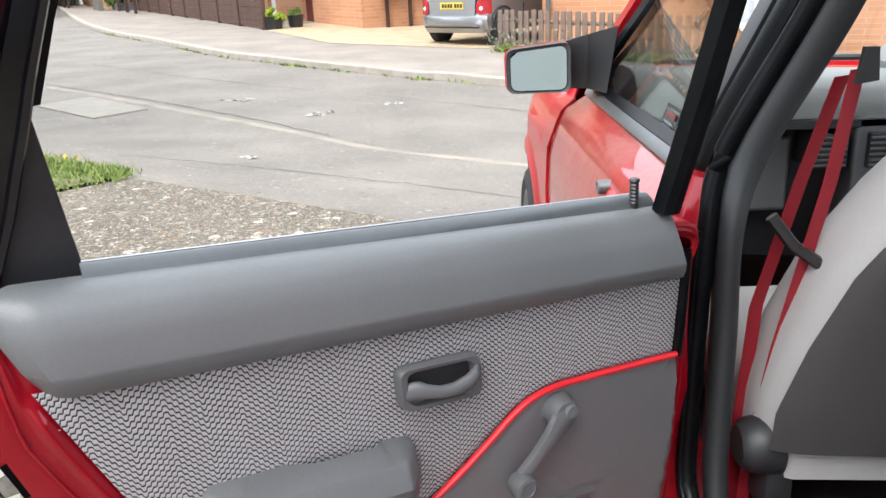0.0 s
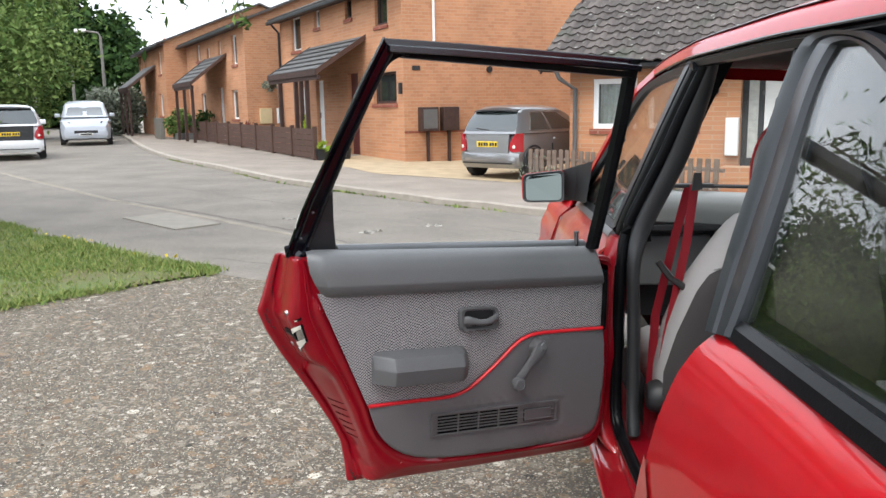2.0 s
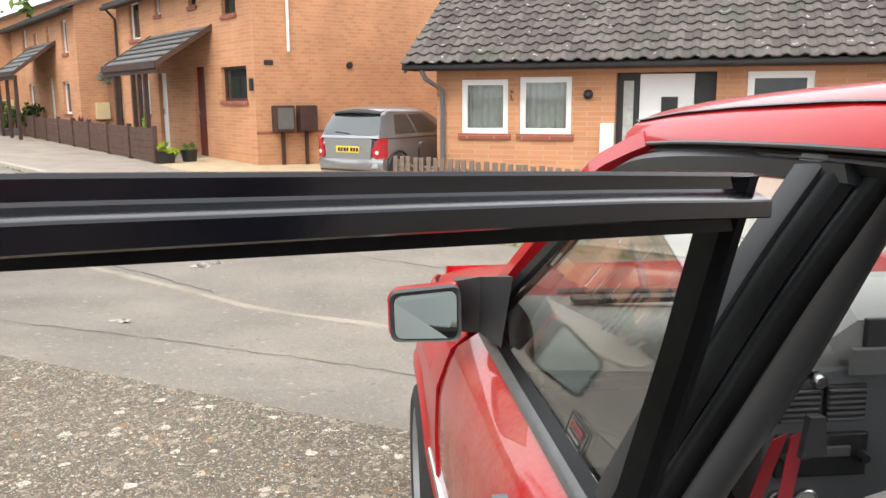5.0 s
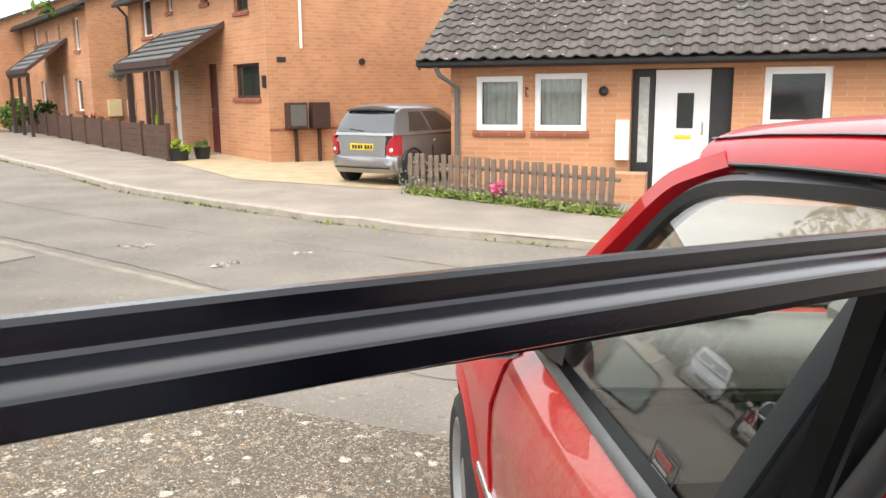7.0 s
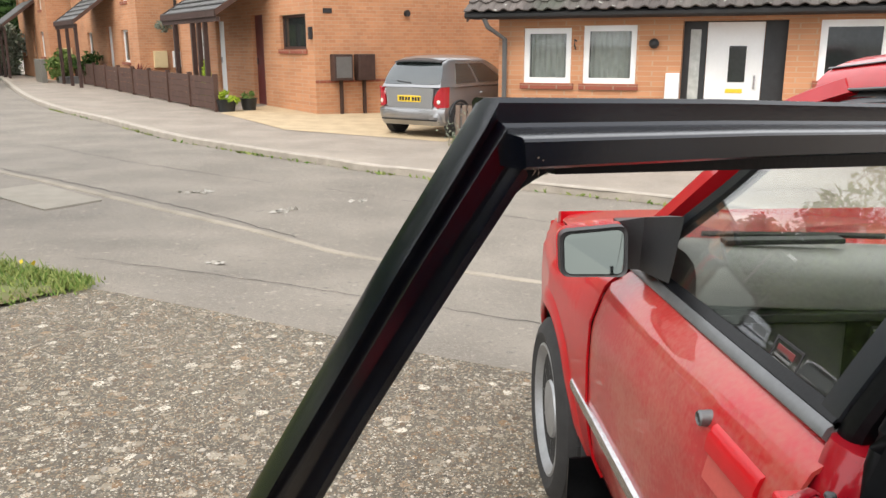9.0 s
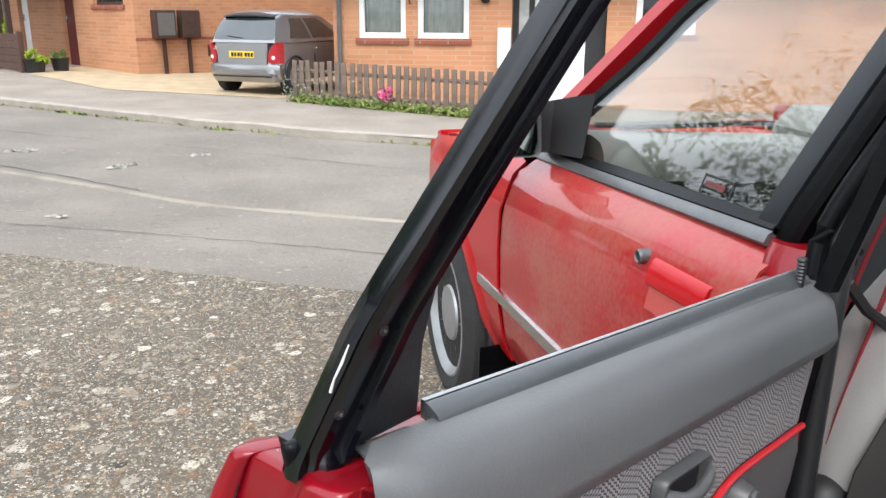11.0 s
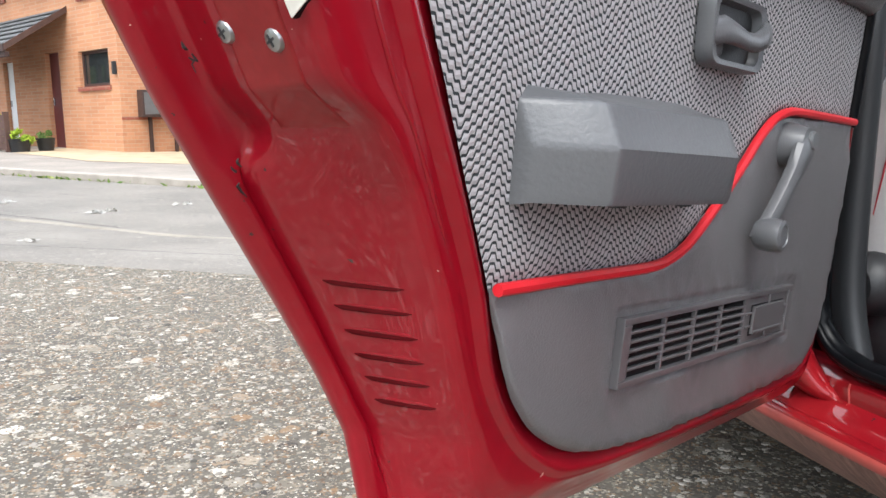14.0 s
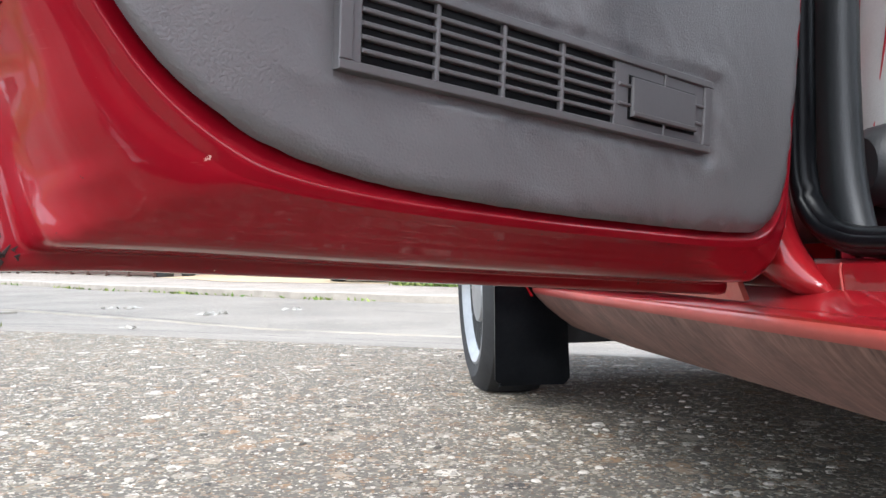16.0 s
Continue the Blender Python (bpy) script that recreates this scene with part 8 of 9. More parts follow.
def big_tree():
    """A spreading tree on the verge with narrow leaflets on hanging tips."""
    rng = np.random.default_rng(5)
    base = Vector((-6.4, 7.2, 0.0))
    t = thing("tree", "spreading green tree with hanging leafy twigs over the verge", "tree", Matrix.Translation(base))
    tips = [(-4.2, 7.15, 1.98), (-3.95, 7.3, 1.9), (-3.7, 7.5, 2.0), (-3.55, 7.65, 2.08), (-4.4, 7.0, 2.02), (-3.2, 7.75, 2.14), (-2.95, 7.85, 2.12), (-2.7, 7.9, 2.15), (-2.12, 7.8, 1.93), (-2.3, 7.9, 2.2), (-4.7, 6.7, 1.9), (-5.2, 6.2, 1.8), (-4.0, 8.4, 2.3), (-3.0, 8.8, 2.5)]
    pts, ends = [], []
    for tx, ty, tz in tips:
        a = Vector((tx, ty, tz)) - base
        s = a + Vector((-0.5 + 0.3 * rng.random(), 0.2 * rng.normal(), 0.9))
        ends.append(s)
        part("twig", tube([s, s.lerp(a, 0.5) + Vector((0.08, 0, 0.06)), a], [0.006, 0.004, 0.002], 5), BARK, t)
        for q in range(70):
            f = q / 70
            p = s.lerp(a, f) + Vector((rng.normal(), rng.normal(), rng.normal())) * (0.10 - 0.04 * f)
            pts.append(tuple(p))
    for q in range(150):
        az, rr = rng.uniform(0, 2 * math.pi), rng.uniform(0.3, 1.0) ** 0.6
        c = np.array((3.6 * rr * math.cos(az) + 0.6, 3.6 * rr * math.sin(az) + 0.6, 2.55 + 4.2 * rng.random() * (1.15 - rr)))
        if rng.random() < 0.35:
            c[2] -= 0.5
        if c[0] + base.x > -0.47 * (c[1] + base.y - 0.4) - 0.2:
            continue
        pts += [tuple(v) for v in c + rng.normal(size=(75, 3)) * np.array((0.34, 0.34, 0.26))]
    # the low, dense side of the crown over the verge
    k = 0
    while k < 150:
        x, y, z = rng.uniform(-10.5, -4.9), rng.uniform(5.0, 10.5), rng.uniform(0.9, 4.2)
        if x > -0.62 * (y - 0.4) - 0.5:
            continue
        c = np.array((x, y, z)) - np.array(base)
        pts += [tuple(v) for v in c + rng.normal(size=(110, 3)) * np.array((0.34, 0.34, 0.26))]
        k += 1
    limbs(t, (0, 0, -0.1), (0.3, 0.3, 3.6), [tuple(e) for e in ends[::2]] + [(-2.5, 1, 4.6), (-1.5, -2.6, 4.4), (2.2, -2, 4.6), (0.6, 3.2, 4.8), (0, 0, 6.3)], 0.17)
    n = len(pts)
    cards("crown", pts, rng.uniform(0.04, 0.075, n), LEAFM, "", "", rng, 0.32, 0.0, "", t)


big_tree()


def shrub(name, label, x, y, z, r, n, size, material, seed, cone=False, cat="shrub"):
    rng = np.random.default_rng(seed)
    if cone:
        h = rng.random(n)
        a = rng.uniform(0, 2 * math.pi, n)
        rad = r[0] * (1 - h) ** 0.7 * rng.uniform(0.6, 1.05, n)
        pts = np.stack([x + rad * np.cos(a), y + rad * np.sin(a), z + r[2] * 2 * h], 1)
    else:
        pts = blob_points(rng, (x, y, z + r[2]), r, n, 0.4, 12)
    return cards(name, pts, rng.uniform(size * 0.6, size * 1.3, n), material, label, cat, rng, 0.4, 0.0, "")


def on(x, y, lift=0.07):
    return height(x, y) + lift


shrub("conifer", "small yellow-green conical conifer behind the panel fence", -4.75, 21.2, 0.1, (0.19, 0.19, 0.5), 900, 0.05, YELLOWB, 81, True)
shrub("shrub", "yellow-green shrub in a low planter before the terrace", -12.7, 33.0, 0.1, (0.6, 0.6, 0.62), 900, 0.10, LEAFL, 82)
shrub("shrub", "dark green shrub beside the terrace porch", -11.3, 31.6, 0.1, (0.55, 0.55, 0.6), 800, 0.08, LEAF, 83)
shrub("potted_plant", "yellow-green trailing plant in a dark tub", -3.95, 19.35, 0.16, (0.26, 0.26, 0.16), 500, 0.05, YELLOWB, 84, False, "plant")
tub = tagged(link("plant_tub", lathe([(0.12, 0.0), (0.17, 0.0), (0.21, 0.24), (0.23, 0.26), (0.2, 0.26), (0.19, 0.2), (0.001, 0.2)], 20, "Z", (-3.95, 19.35, on(-3.95, 19.35))), DARK, None, "", 40), "round dark plastic tub by the fence end", "tub")
tub = tagged(link("plant_tub", lathe([(0.10, 0.0), (0.14, 0.0), (0.18, 0.24), (0.2, 0.26), (0.17, 0.26), (0.16, 0.2), (0.001, 0.2)], 20, "Z", (-3.55, 19.75, on(-3.55, 19.75))), DARK, None, "", 40), "small dark plastic tub beside the brick wall", "tub")
shrub("potted_plant", "small green plant in a dark tub", -3.55, 19.75, 0.16, (0.16, 0.16, 0.14), 300, 0.045, LEAFL, 85, False, "plant")
shrub("hanging_basket", "hanging basket of pink and green flowers", -7.45, 27.45, 1.75, (0.22, 0.22, 0.2), 420, 0.05, LEAFG, 86, False, "plant")
# red cordyline behind the fence
rng = np.random.default_rng(87)
REDLEAF = leafmat("dark_red_leaves", (0.16, 0.03, 0.03), (0.08, 0.02, 0.02), (0.25, 0.08, 0.06))
bm = bmesh.new()
for k in range(36):
    a, e = rng.uniform(0, 2 * math.pi), rng.uniform(0.3, 1.4)
    d = Vector((math.cos(a) * math.cos(e), math.sin(a) * math.cos(e), math.sin(e)))
    s = d.cross(Vector((0, 0, 1))).normalized() * 0.02
    b = Vector((-8.0, 26.6, 0.45))
    m = b + d * 0.3
    tip = b + d * 0.58 - Vector((0, 0, 0.08))
    v = [bm.verts.new(p) for p in (b - s * 0.5, b + s * 0.5, m + s, tip, m - s)]
    bm.faces.new(v)
tagged(link("cordyline", bm, REDLEAF), "spiky dark red cordyline behind the panel fence", "plant")
# pink flowers and weeds along the picket fence
PINK = leafmat("pink_petals", (0.6, 0.06, 0.2), (0.42, 0.03, 0.12), (0.75, 0.25, 0.4))
shrub("pink_flower", "pink flower cluster in front of the picket fence", 1.78, 12.82, -0.02, (0.13, 0.13, 0.1), 160, 0.035, PINK, 88, False, "flower")
wr = np.random.default_rng(89)
wp = []
for k in range(1600):
    u = wr.random()
    x, y = 0.62 + 2.5 * u + wr.normal() * 0.05, 13.92 - 2.24 * u + wr.normal() * 0.05 - abs(wr.normal()) * 0.05
    wp.append((x, y, on(x, y) + abs(wr.normal()) * 0.05))
cards("weeds", wp, wr.uniform(0.03, 0.09, 1600), GRASSM, "green weeds along the foot of the picket fence", "weeds", wr, 0.25)
wr = np.random.default_rng(92)
wp = []
for k in range(170):
    u = wr.random() ** 2
    x, y = 0.5 + 1.3 * u + wr.normal() * 0.1, 13.95 - 1.2 * u + wr.normal() * 0.06
    wp.append((x, y, on(x, y) + 0.1 + abs(wr.normal()) * 0.16))
cards("fence_plants", wp, wr.uniform(0.015, 0.035, 170), LEAFG, "pale climbing plant along the picket fence", "plant", wr, 0.4)
# moss and leaves along the far kerb
wp = []
kp = spline([(x, y, 0) for x, y in FAR_KERB[2:-3]], 6)
for k in range(900):
    q = kp[wr.integers(0, len(kp) - 1)]
    q2 = q + Vector((wr.normal() * 0.5, wr.normal() * 0.5, 0))
    if noise.noise((q2.x * 0.6, q2.y * 0.6, 4.0)) < 0.05:
        continue
    i = min(range(len(kp) - 1), key=lambda j: (kp[j] - q2).length)
    d = (kp[i + 1] - kp[i]).normalized()
    p = kp[i] + d * (q2 - kp[i]).dot(d) + Vector((-d.y, d.x, 0)) * (0.03 + abs(wr.normal()) * 0.03)
    wp.append((p.x, p.y, height(p.x, p.y) + 0.004))
cards("kerb_weeds", wp, wr.uniform(0.015, 0.05, len(wp)), GRASSM, "small weeds in the joint of the kerb", "weeds", wr, 0.4)

# ---- street lamps, grey wall ----
for x, y, h in ((-21.8, 45.4, 5.6), (-25.5, 49.0, 4.2), (-27.4, 48.0, 3.4)):
    s = thing("street_lamp", "grey-brown street lamp post with a bent arm", "street lamp", Matrix.Translation((x, y, 0)), "street lamps")
    part("pole", tube([(0, 0, 0), (0, 0, h * 0.5), (0, 0, h - 0.25)], [0.11, 0.09, 0.07], 10), LAMPG, s)
    part("arm", tube([(0, 0, h - 0.3), (-0.1, 0, h - 0.06), (-0.9, 0, h + 0.08)], 0.05, 8), LAMPG, s)
    part("lantern", loft([[(-0.8 - a, y_, h + 0.06 + z_) for y_, z_ in ((-w, 0), (-w * 0.6, 0.12), (w * 0.6, 0.12), (w, 0), (0, -0.06))] for a, w in ((0.0, 0.06), (0.15, 0.13), (0.5, 0.1), (0.65, 0.04))]), UPVC, s, "", 40)
tagged(link("garden_wall", bbox((-0.9, -0.09, -0.2), (0.9, 0.09, 0.95), 0.01, heading(-13.9, 33.7, 0.0, (-0.5, 0.86))), LAMPG, None, "", False), "low grey rendered garden wall beside the pavement", "wall")
tagged(link("planter_box", bbox((-0.7, -0.3, 0.0), (0.7, 0.3, 0.34), 0.015, heading(-12.5, 32.7, 0.0, (-0.52, 0.85))), PIPEG, None, "", False), "low dark grey planter box with a shrub", "planter")


# ---- ground details ----
def patch(name, poly, lift, material, label, cat):
    c = sum((Vector((x, y, 0)) for x, y in poly), Vector()) / len(poly)
    bm = bmesh.new()
    a = [bm.verts.new((x, y, height(x, y) + lift)) for x, y in poly]
    b = [bm.verts.new((x, y, height(x, y) - 0.03)) for x, y in poly]
    bm.faces.new(a)
    for i in range(len(a)):
        j = (i + 1) % len(a)
        bm.faces.new((a[j], a[i], b[i], b[j]))
    bmesh.ops.recalc_face_normals(bm, faces=bm.faces)
    return tagged(link(name, bm, material), label, cat, kind="structure")


COVER = mat("worn_concrete_cover", (0.27, 0.245, 0.205), 0.85, 0, 0.2, 5, 60, 0.3, 80)
patch("manhole_cover", [(-4.36, 9.81), (-4.0, 10.33), (-3.02, 9.38), (-3.33, 8.84)], 0.004, COVER, "pale concrete inspection cover in the road", "cover")
TAR = mat("dark_tar_crack", (0.07, 0.065, 0.06), 0.9, 0, 0.3, 8, 80)


def crack(pts, w, seed, material=TAR, name="road_crack", label="thin dark crack across the asphalt"):
    rr = random.Random(seed)
    line = spline([(x, y, 0) for x, y in pts], 14)
    bm = bmesh.new()
    prev = None
    for i, p in enumerate(line):
        d = (line[min(i + 1, len(line) - 1)] - line[max(i - 1, 0)]).normalized()
        nn = Vector((-d.y, d.x, 0))
        q = p + nn * rr.uniform(-0.02, 0.02)
        ww = w * rr.uniform(0.3, 1.0)
        z = height(q.x, q.y) - 0.0085
        a, b = bm.verts.new((q.x + nn.x * ww, q.y + nn.y * ww, z)), bm.verts.new((q.x - nn.x * ww, q.y - nn.y * ww, z))
        if prev:
            bm.faces.new((prev[0], a, b, prev[1]))
        prev = (a, b)
    bmesh.ops.recalc_face_normals(bm, faces=bm.faces)
    tagged(link(name, bm, material), label, "crack", kind="structure")


crack([(-6.2, 12.6), (-4.6, 11.2), (-3.1, 9.9), (-2.0, 8.95), (-1.0, 8.0)], 0.010, 1)
crack([(-2.3, 6.9), (-1.2, 6.5), (-0.2, 6.1), (0.7, 5.7)], 0.006, 4)
crack([(-1.0, 10.3), (0.4, 9.3), (1.8, 8.3), (3.0, 7.6)], 0.007, 5)
crack([(-5.6, 14.0), (-3.4, 11.9), (-1.6, 10.6)], 0.008, 6)
SCUFF = mat("pale_road_mark", (0.42, 0.4, 0.36), 0.9, 0, 0.3, 20, 80)
lr = np.random.default_rng(12)
lp_ = []
for x, y, s in ((-2.3, 9.9, 0.10), (-2.15, 9.95, 0.06), (-1.3, 9.0, 0.11), (-1.2, 9.1, 0.05), (-0.6, 9.6, 0.07), (-1.4, 6.9, 0.05)):
    for k in range(7):
        xx, yy = x + lr.normal() * s * 0.7, y + lr.normal() * s * 0.4
        lp_.append((xx, yy, height(xx, yy) - 0.002))
cards("leaf_litter", lp_, lr.uniform(0.02, 0.05, len(lp_)), SCUFF, "pale litter and dry leaves on the asphalt", "litter", lr, 0.6, 0.97)

# ---- lawn grass ----
gr_ = np.random.default_rng(21)
n = 0
V, F = [], []
while n < 64000:
    if n < 52000:
        x, y = gr_.uniform(-7.0, -1.9), gr_.uniform(3.6, 10.5)
    else:
        x, y = gr_.uniform(-14, -4), gr_.uniform(4, 17)
    if n % 5 == 0:
        k = int(gr_.integers(0, len(LAWN)))
        (xa, ya), (xb, yb) = LAWN[k], LAWN[(k + 1) % len(LAWN)]
        u = gr_.random()
        x, y = xa + (xb - xa) * u + gr_.normal() * 0.05, ya + (yb - ya) * u + gr_.normal() * 0.05
        if x < -7 or y < 3.5:
            x, y = gr_.uniform(-4.0, -2.2), gr_.uniform(5.6, 7.5)
            if not inside(x, y, LAWN):
                continue
    elif not inside(x, y, LAWN):
        continue
    worn = noise.noise((x * 0.9, y * 1.3, 7.0)) + 0.4 * noise.noise((x * 3.1, y * 3.1, 2.0))
    if worn > 0.28 and gr_.random() < 0.75:
        n += 1
        continue
    h = gr_.uniform(0.014, 0.042) * (1.0 if n < 52000 else 1.5) * (1.0 - 0.5 * max(0.0, worn))
    a = gr_.uniform(0, 2 * math.pi)
    w = gr_.uniform(0.003, 0.006) * (1.0 if n < 52000 else 1.8)
    z = height(x, y) + 0.008
    lx, ly = gr_.normal() * h * 0.5, gr_.normal() * h * 0.5
    k = len(V)
    V += [(x - w * math.cos(a), y - w * math.sin(a), z), (x + w * math.cos(a), y + w * math.sin(a), z), (x + lx, y + ly, z + h)]
    F.append((k, k + 1, k + 2))
    n += 1
me = bpy.data.meshes.new("grass")
me.from_pydata(V, [], F)
me.materials.append(GRASSM)
tagged(new("grass", me), "short green grass with yellow weeds on the verge", "grass", kind="stuff")
fl = []
for k in range(60):
    x, y = gr_.uniform(-4.2, -2.2), gr_.uniform(6.0, 8.0)
    if inside(x, y, LAWN) and y > 0.88 * -x + 3.9:
        fl.append((x, y, height(x, y) + 0.09))
YEL = leafmat("yellow_petals", (0.7, 0.5, 0.02), (0.5, 0.35, 0.02), (0.8, 0.65, 0.1))
cards("yellow_flowers", fl or [(-3.2, 6.8, 0.1)], gr_.uniform(0.012, 0.022, max(1, len(fl))), YEL, "tiny yellow flowers in the grass", "flowers", gr_, 0.8)

# ---- loose and proud pebbles of the drive ----
STONE = leafmat("drive_pebbles", (0.205, 0.17, 0.12), (0.06, 0.055, 0.047), (0.45, 0.41, 0.35))
pr = np.random.default_rng(31)
V, F = [], []
for k in range(9000):
    if k < 6500:
        x, y = pr.uniform(-2.2, 0.9), pr.uniform(1.0, 4.2)
    else:
        x, y = pr.uniform(-3.2, 0.6), pr.uniform(1.5, 5.9)
    if not inside(x, y, DRIVE_EDGE):
        continue
    s = 0.003 + 0.009 * pr.random() ** 2.2
    if pr.random() < 0.012:
        s *= 2.0
    a = pr.uniform(0, math.pi)
    z = height(x, y)
    b0 = len(V)
    m = 6
    ex = pr.uniform(0.6, 1.0)
    for q in range(m):
        t = 2 * math.pi * q / m
        u, v = s * math.cos(t) * pr.uniform(0.85, 1.1), s * ex * math.sin(t) * pr.uniform(0.85, 1.1)
        V.append((x + u * math.cos(a) - v * math.sin(a), y + u * math.sin(a) + v * math.cos(a), z - 0.001))
    for q in range(m):
        p = V[b0 + q]
        V.append((x + (p[0] - x) * 0.62, y + (p[1] - y) * 0.62, z + s * 0.24))
    for q in range(m):
        F.append((b0 + q, b0 + (q + 1) % m, b0 + m + (q + 1) % m, b0 + m + q))
    F.append(tuple(b0 + m + q for q in range(m)))
me = bpy.data.meshes.new("pebbles")
me.from_pydata(V, [], F)
me.materials.append(STONE)
tagged(new("pebbles", me), "worn pebbles standing proud of the concrete drive", "pebbles", kind="stuff")


# ---- dashboard details ----
def slab(name, x0, z0, x1, z1, y0, y1, material, parent=dash, label="", bev=0.004):
    return part(name, bbox((x0, y0, z0), (x1, y1, z1), bev), material, parent, label, False)


pod = part("instrument_pod", loft([[Vector((x, y, z)) for y, z in r] for x, r in ((1.12, ((3.5, 0.885), (3.30, 0.88), (3.25, 0.845), (3.25, 0.81), (3.5, 0.80))), (1.17, ((3.5, 0.935), (3.29, 0.925), (3.235, 0.89), (3.235, 0.80), (3.5, 0.79))), (1.62, ((3.5, 0.925), (3.29, 0.915), (3.235, 0.88), (3.235, 0.78), (3.5, 0.77))), (1.68, ((3.5, 0.87), (3.30, 0.86), (3.25, 0.82), (3.25, 0.78), (3.5, 0.77))))]), DASH, dash, "grey instrument binnacle", 35)
slab("instrument_glass", 1.185, 0.80, 1.6, 0.895, 3.225, 3.24, DARK, pod, "dark instrument face")
slab("trip_panel", 1.155, 0.775, 1.30, 0.835, 3.215, 3.232, PIPEG, pod)
slab("centre_panel", 0.985, 0.45, 1.32, 0.79, 3.235, 3.40, GREYP, dash, "grey centre console", 0.008)
for a, b in ((1.01, 1.10), (1.11, 1.20)):
    v = slab("air_vent", a, 0.675, b, 0.755, 3.225, 3.24, DARK, dash, "black slatted air vent")
    for k in range(6):
        slab("vent_slat", a + 0.004, 0.680 + 0.0125 * k, b - 0.004, 0.685 + 0.0125 * k, 3.219, 3.226, PIPEG, v, "", 0.001)
v = slab("air_vent", 0.885, 0.675, 0.972, 0.755, 3.235, 3.33, DARK, dash, "black slatted air vent")
for k in range(6):
    slab("vent_slat", 0.89, 0.680 + 0.0125 * k, 0.967, 0.685 + 0.0125 * k, 3.229, 3.236, PIPEG, v, "", 0.001)
rd = slab("radio", 1.01, 0.555, 1.21, 0.65, 3.222, 3.24, DARK, dash, "black car radio in its slot")
slab("radio_window", 1.05, 0.60, 1.17, 0.625, 3.217, 3.223, PIPEG, rd)
for x in (1.025, 1.195):
    part("radio_knob", lathe([(0.001, -0.02), (0.010, -0.02), (0.012, -0.012), (0.012, 0.0)], 14, "Y", (x, 3.222, 0.60)), DARK, rd, "", 30)
for x in (1.025, 1.085):
    gg = part("gauge", lathe([(0.026, 0.0), (0.028, -0.014), (0.024, -0.016), (0.022, -0.008), (0.001, -0.008)], 20, "Y", (x, 3.236, 0.50)), CHROME, dash, "round gauge with chrome ring", 30)
    part("gauge_face", lathe([(0.001, -0.0085), (0.021, -0.0085), (0.021, -0.004)], 18, "Y", (x, 3.236, 0.50)), DARK if x < 1.05 else WHITEP, gg, "", 30)
part("chrome_knob", lathe([(0.001, -0.02), (0.012, -0.02), (0.016, -0.014), (0.017, 0.0)], 20, "Y", (1.094, 3.236, 0.765)), CHROME, dash, "round chrome badge", 30)
slab("glove_lid", 0.53, 0.56, 0.87, 0.74, 3.30, 3.33, GREYP, dash, "grey glove box lid", 0.008)
slab("dash_trim", 0.52, 0.765, 1.10, 0.785, 3.235, 3.30, DARK, dash, "", 0.003)
slab("demist_vent", 0.62, 0.897, 0.90, 0.909, 3.40, 3.44, DARK, dash, "", 0.002)
# paper sticker and black tag at the top of the windscreen
for x0, x1, mt, nm in ((1.03, 1.16, PLATE, "windscreen_sticker"),):
    st_ = part(nm, prism([W(x, 2.935 + (0.0 if z > 1.26 else 0.03), z) for x, z in ((x0, 1.268), (x1, 1.268), (x1, 1.254), (x0, 1.254))], (0, 0.002, 0)), mt, car, "yellow windscreen sticker", False)
    part("sticker_bar", prism([W(x, 2.930 + (0.0 if z > 1.26 else 0.02), z) for x, z in ((x0 + 0.01, 1.265), (x0 + 0.05, 1.265), (x0 + 0.05, 1.258), (x0 + 0.01, 1.258))], (0, 0.001, 0)), DARK, st_, "", False)

# etched registration marks become plain bars on the front glass
for k in range(3):
    part("etched_mark", prism([gl(y, z) + Vector((-0.003, 0, 0)) for y, z in ((2.62 - 0.012 * k, 0.888), (2.612 - 0.012 * k, 0.888), (2.612 - 0.012 * k, 0.878), (2.62 - 0.012 * k, 0.878))], (0.001, 0, 0)), WHITEP, g, "", False)

# rear belt strap inside the quarter window
part("rear_belt_strap", loft([[Vector(p) + Vector((0, a, b)) for a, b in ((-0.02, -0.02), (0.02, 0.02), (0.024, 0.016), (-0.016, -0.024))] for p in spline([(0.66, 1.60, 1.16), (0.60, 1.50, 1.10), (0.58, 1.30, 1.00), (0.60, 1.1, 0.93)], 5)]), DARK, car, "black rear seat belt")
# rear bench back rests and piping
for x in (0.60, 1.22):
    part("bench_headrest", loft([[W(x + a, 1.10 + b, 0.86 + c) for a, c in ((0.0, 0.0), (0.03, 0.1), (0.09, 0.14), (0.31, 0.14), (0.37, 0.1), (0.40, 0.0))] for b in (-0.05, 0.0, 0.05)]), FABMID, bench, "grey rear headrest", 50)
part("bench_piping", tube([(0.64, 2.153, 0.42), (0.64, 2.150, 0.57), (0.64, 2.12, 0.608), (0.64, 1.5, 0.608)], 0.005, 6), PIPE, bench, "red piping")
part("bench_insert", bbox((0.645, 1.5, 0.56), (1.2, 2.152, 0.609), 0.012), TWEED_FLAT, bench, "tweed centre panel", False)


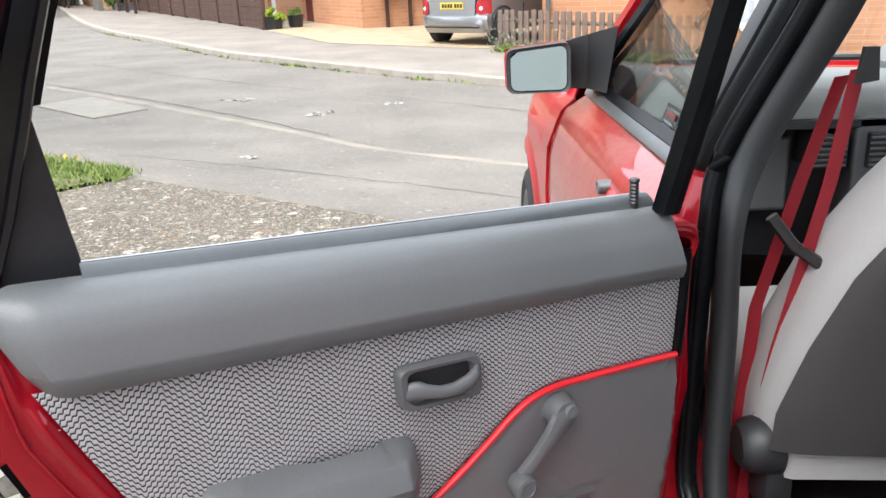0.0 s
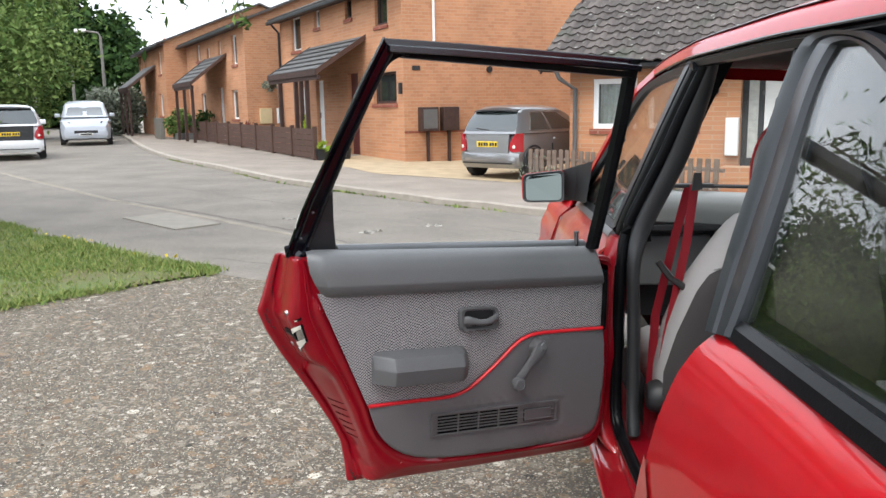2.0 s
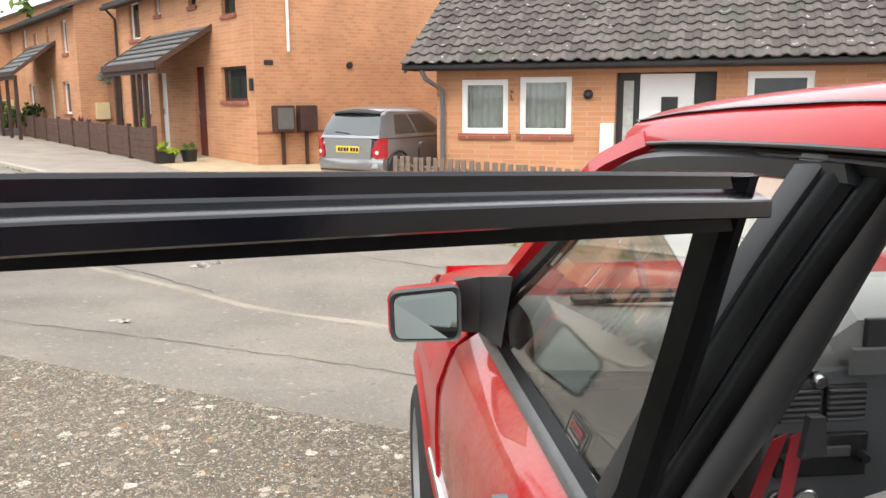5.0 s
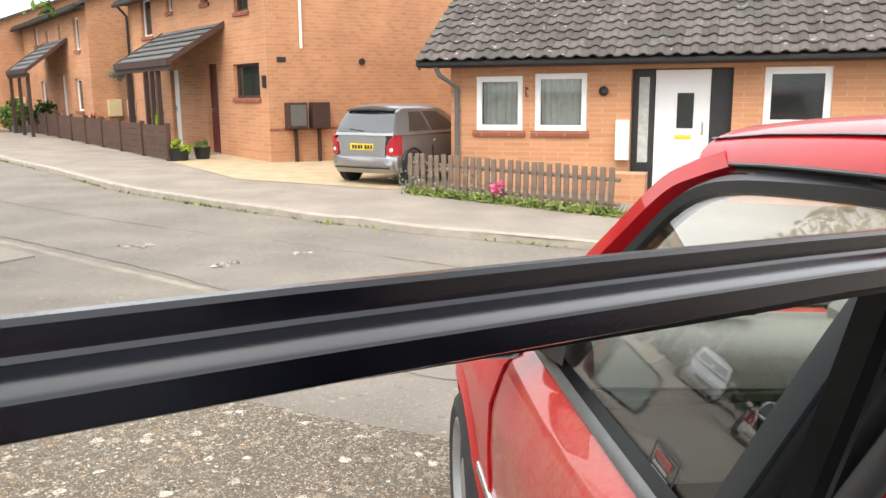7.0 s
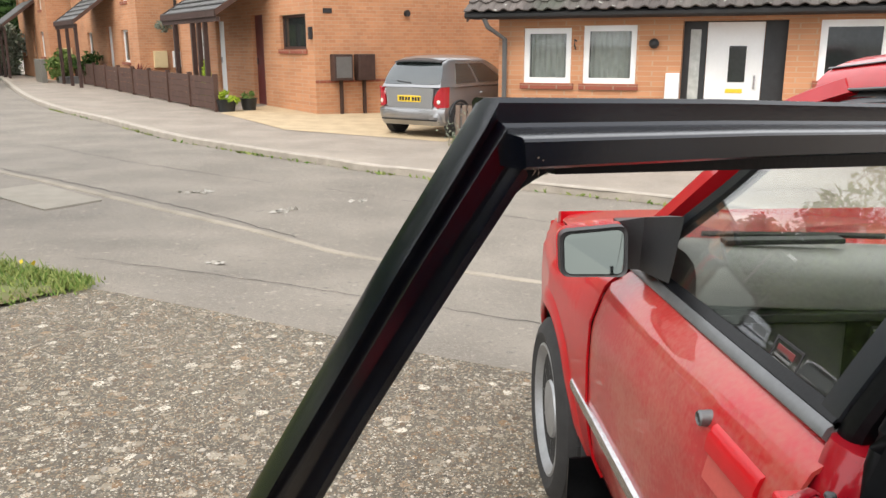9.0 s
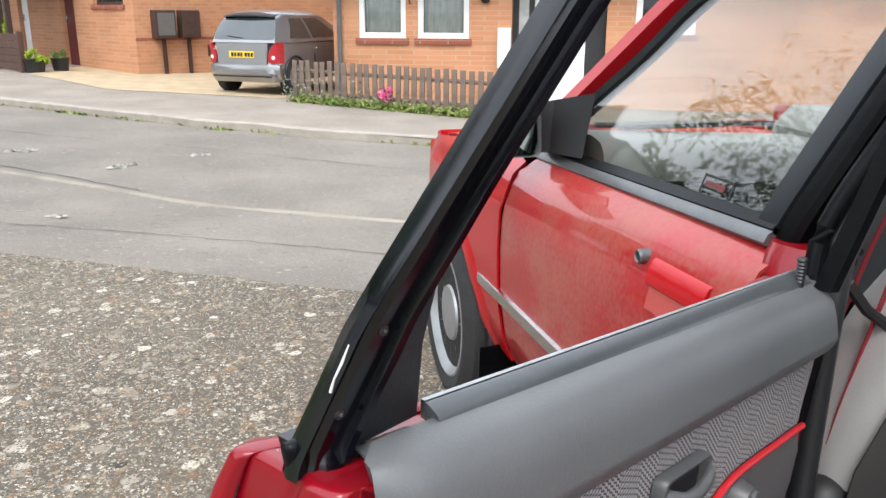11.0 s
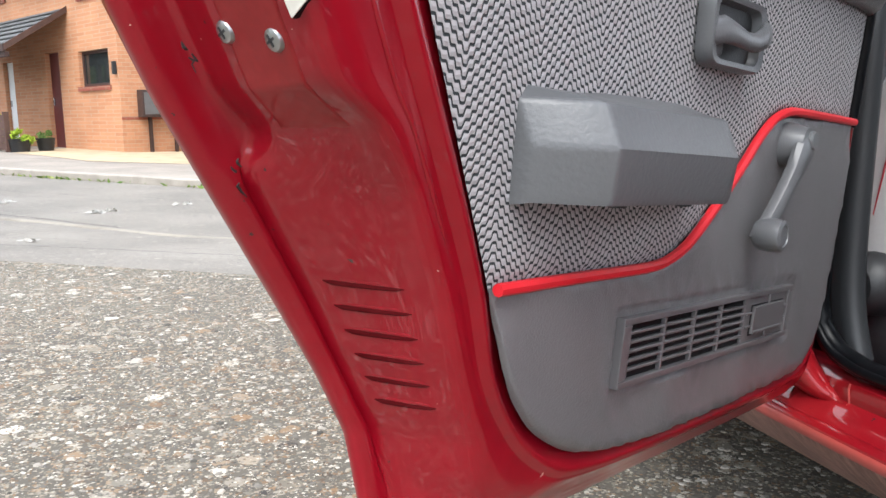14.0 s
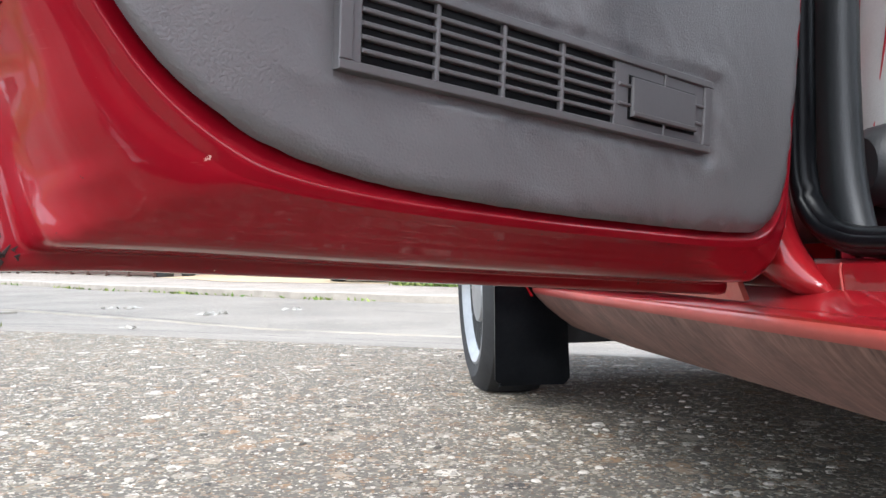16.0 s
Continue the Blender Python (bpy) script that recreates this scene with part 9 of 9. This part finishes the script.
# ---- bungalow roof tiles ----
def tile_mat():
    m = mat("lichened_roof_tile", (0.10, 0.085, 0.078), 0.85, 0, 0.4, 6, 70, 0.3, 60)
    n_, l_ = m.node_tree.nodes, m.node_tree.links
    b = n_["Principled BSDF"]
    geo, oi = n_.new("ShaderNodeNewGeometry"), n_.new("ShaderNodeObjectInfo")
    last = b.inputs["Base Color"].links[0].from_socket
    hv = n_.new("ShaderNodeHueSaturation")
    mr0 = n_.new("ShaderNodeMapRange")
    mr0.inputs["To Min"].default_value, mr0.inputs["To Max"].default_value = 0.7, 1.35
    l_.new(oi.outputs["Random"], mr0.inputs["Value"])
    l_.new(mr0.outputs[0], hv.inputs["Value"])
    l_.new(last, hv.inputs["Color"])
    last = hv.outputs[0]
    for sc, lo, hi, col in ((9.0, 0.68, 0.72, (0.32, 0.32, 0.29)), (1.2, 0.55, 0.75, (0.06, 0.065, 0.05))):
        nz, mr, mx = n_.new("ShaderNodeTexNoise"), n_.new("ShaderNodeMapRange"), n_.new("ShaderNodeMix")
        nz.inputs["Scale"].default_value, nz.inputs["Detail"].default_value = sc, 2.0
        mr.inputs["From Min"].default_value, mr.inputs["From Max"].default_value = lo, hi
        mx.data_type = "RGBA"
        mx.inputs["B"].default_value = (*col, 1)
        l_.new(geo.outputs["Position"], nz.inputs["Vector"])
        l_.new(nz.outputs["Fac"], mr.inputs["Value"])
        l_.new(mr.outputs[0], mx.inputs["Factor"])
        l_.new(last, mx.inputs["A"])
        last = mx.outputs["Result"]
    l_.new(last, b.inputs["Base Color"])
    return m


TILE = tile_mat()
TW, TG = 0.235, 0.27
PROF = [(0.0, 0.012), (0.05, 0.004), (0.10, 0.006), (0.135, 0.03), (0.175, 0.046), (0.215, 0.034), (0.245, 0.012)]


def tile_bm():
    bm = bmesh.new()
    rows = []
    for y, lift in ((0.0, 0.030), (TG + 0.05, 0.0)):
        rows.append([bm.verts.new((x, y, z + lift)) for x, z in PROF])
    low_ = [bm.verts.new((x, 0.0, z + 0.012)) for x, z in PROF]
    for i in range(len(PROF) - 1):
        bm.faces.new((rows[0][i], rows[0][i + 1], rows[1][i + 1], rows[1][i]))
        bm.faces.new((low_[i], low_[i + 1], rows[0][i + 1], rows[0][i]))
    return bm


run = math.hypot(3.92, BR - BEAVE)
ang = math.atan2(BR - BEAVE, 3.92)
Mroof = Mb @ Matrix.Translation((-0.85, -0.46, BEAVE + 0.03)) @ Matrix.Rotation(ang, 4, "X")
rows_n, cols_n = int(run / TG), int((BL + 0.8) / TW)
tr_ = random.Random(9)
proto = None
V, F = [], []
tb = tile_bm()
tb.verts.ensure_lookup_table()
tv = [v.co.copy() for v in tb.verts]
tf = [[v.index for v in f.verts] for f in tb.faces]
tb.free()
count = 0
for r in range(rows_n):
    for c_ in range(cols_n):
        m = Mroof @ Matrix.Translation((c_ * TW + tr_.uniform(-0.004, 0.004), r * TG + tr_.uniform(-0.008, 0.008), 0.012 * 0 + tr_.uniform(-0.002, 0.003)))
        if r < 9 and c_ < 33:
            if proto is None:
                proto = part("tile", tile_bm(), TILE, roof_base, "", False)
                proto.matrix_basis = m
            else:
                o = new("tile", proto.data)
                o.parent = roof_base
                o.matrix_basis = m
            count += 1
        else:
            k = len(V)
            V += [tuple(m @ v) for v in tv]
            F += [tuple(k + q for q in f) for f in tf]
me = bpy.data.meshes.new("upper_tiles")
me.from_pydata(V, [], F)
me.materials.append(TILE)
ut = new("upper_tiles", me)
ut.parent = roof_base
ut["kind"] = "stuff"
part("ridge_tile", tube([Mb @ Vector((-0.85, 3.5, BR + 0.08)), Mb @ Vector((BL, 3.5, BR + 0.08))], 0.11, 10), TILE, bung, "", 40)
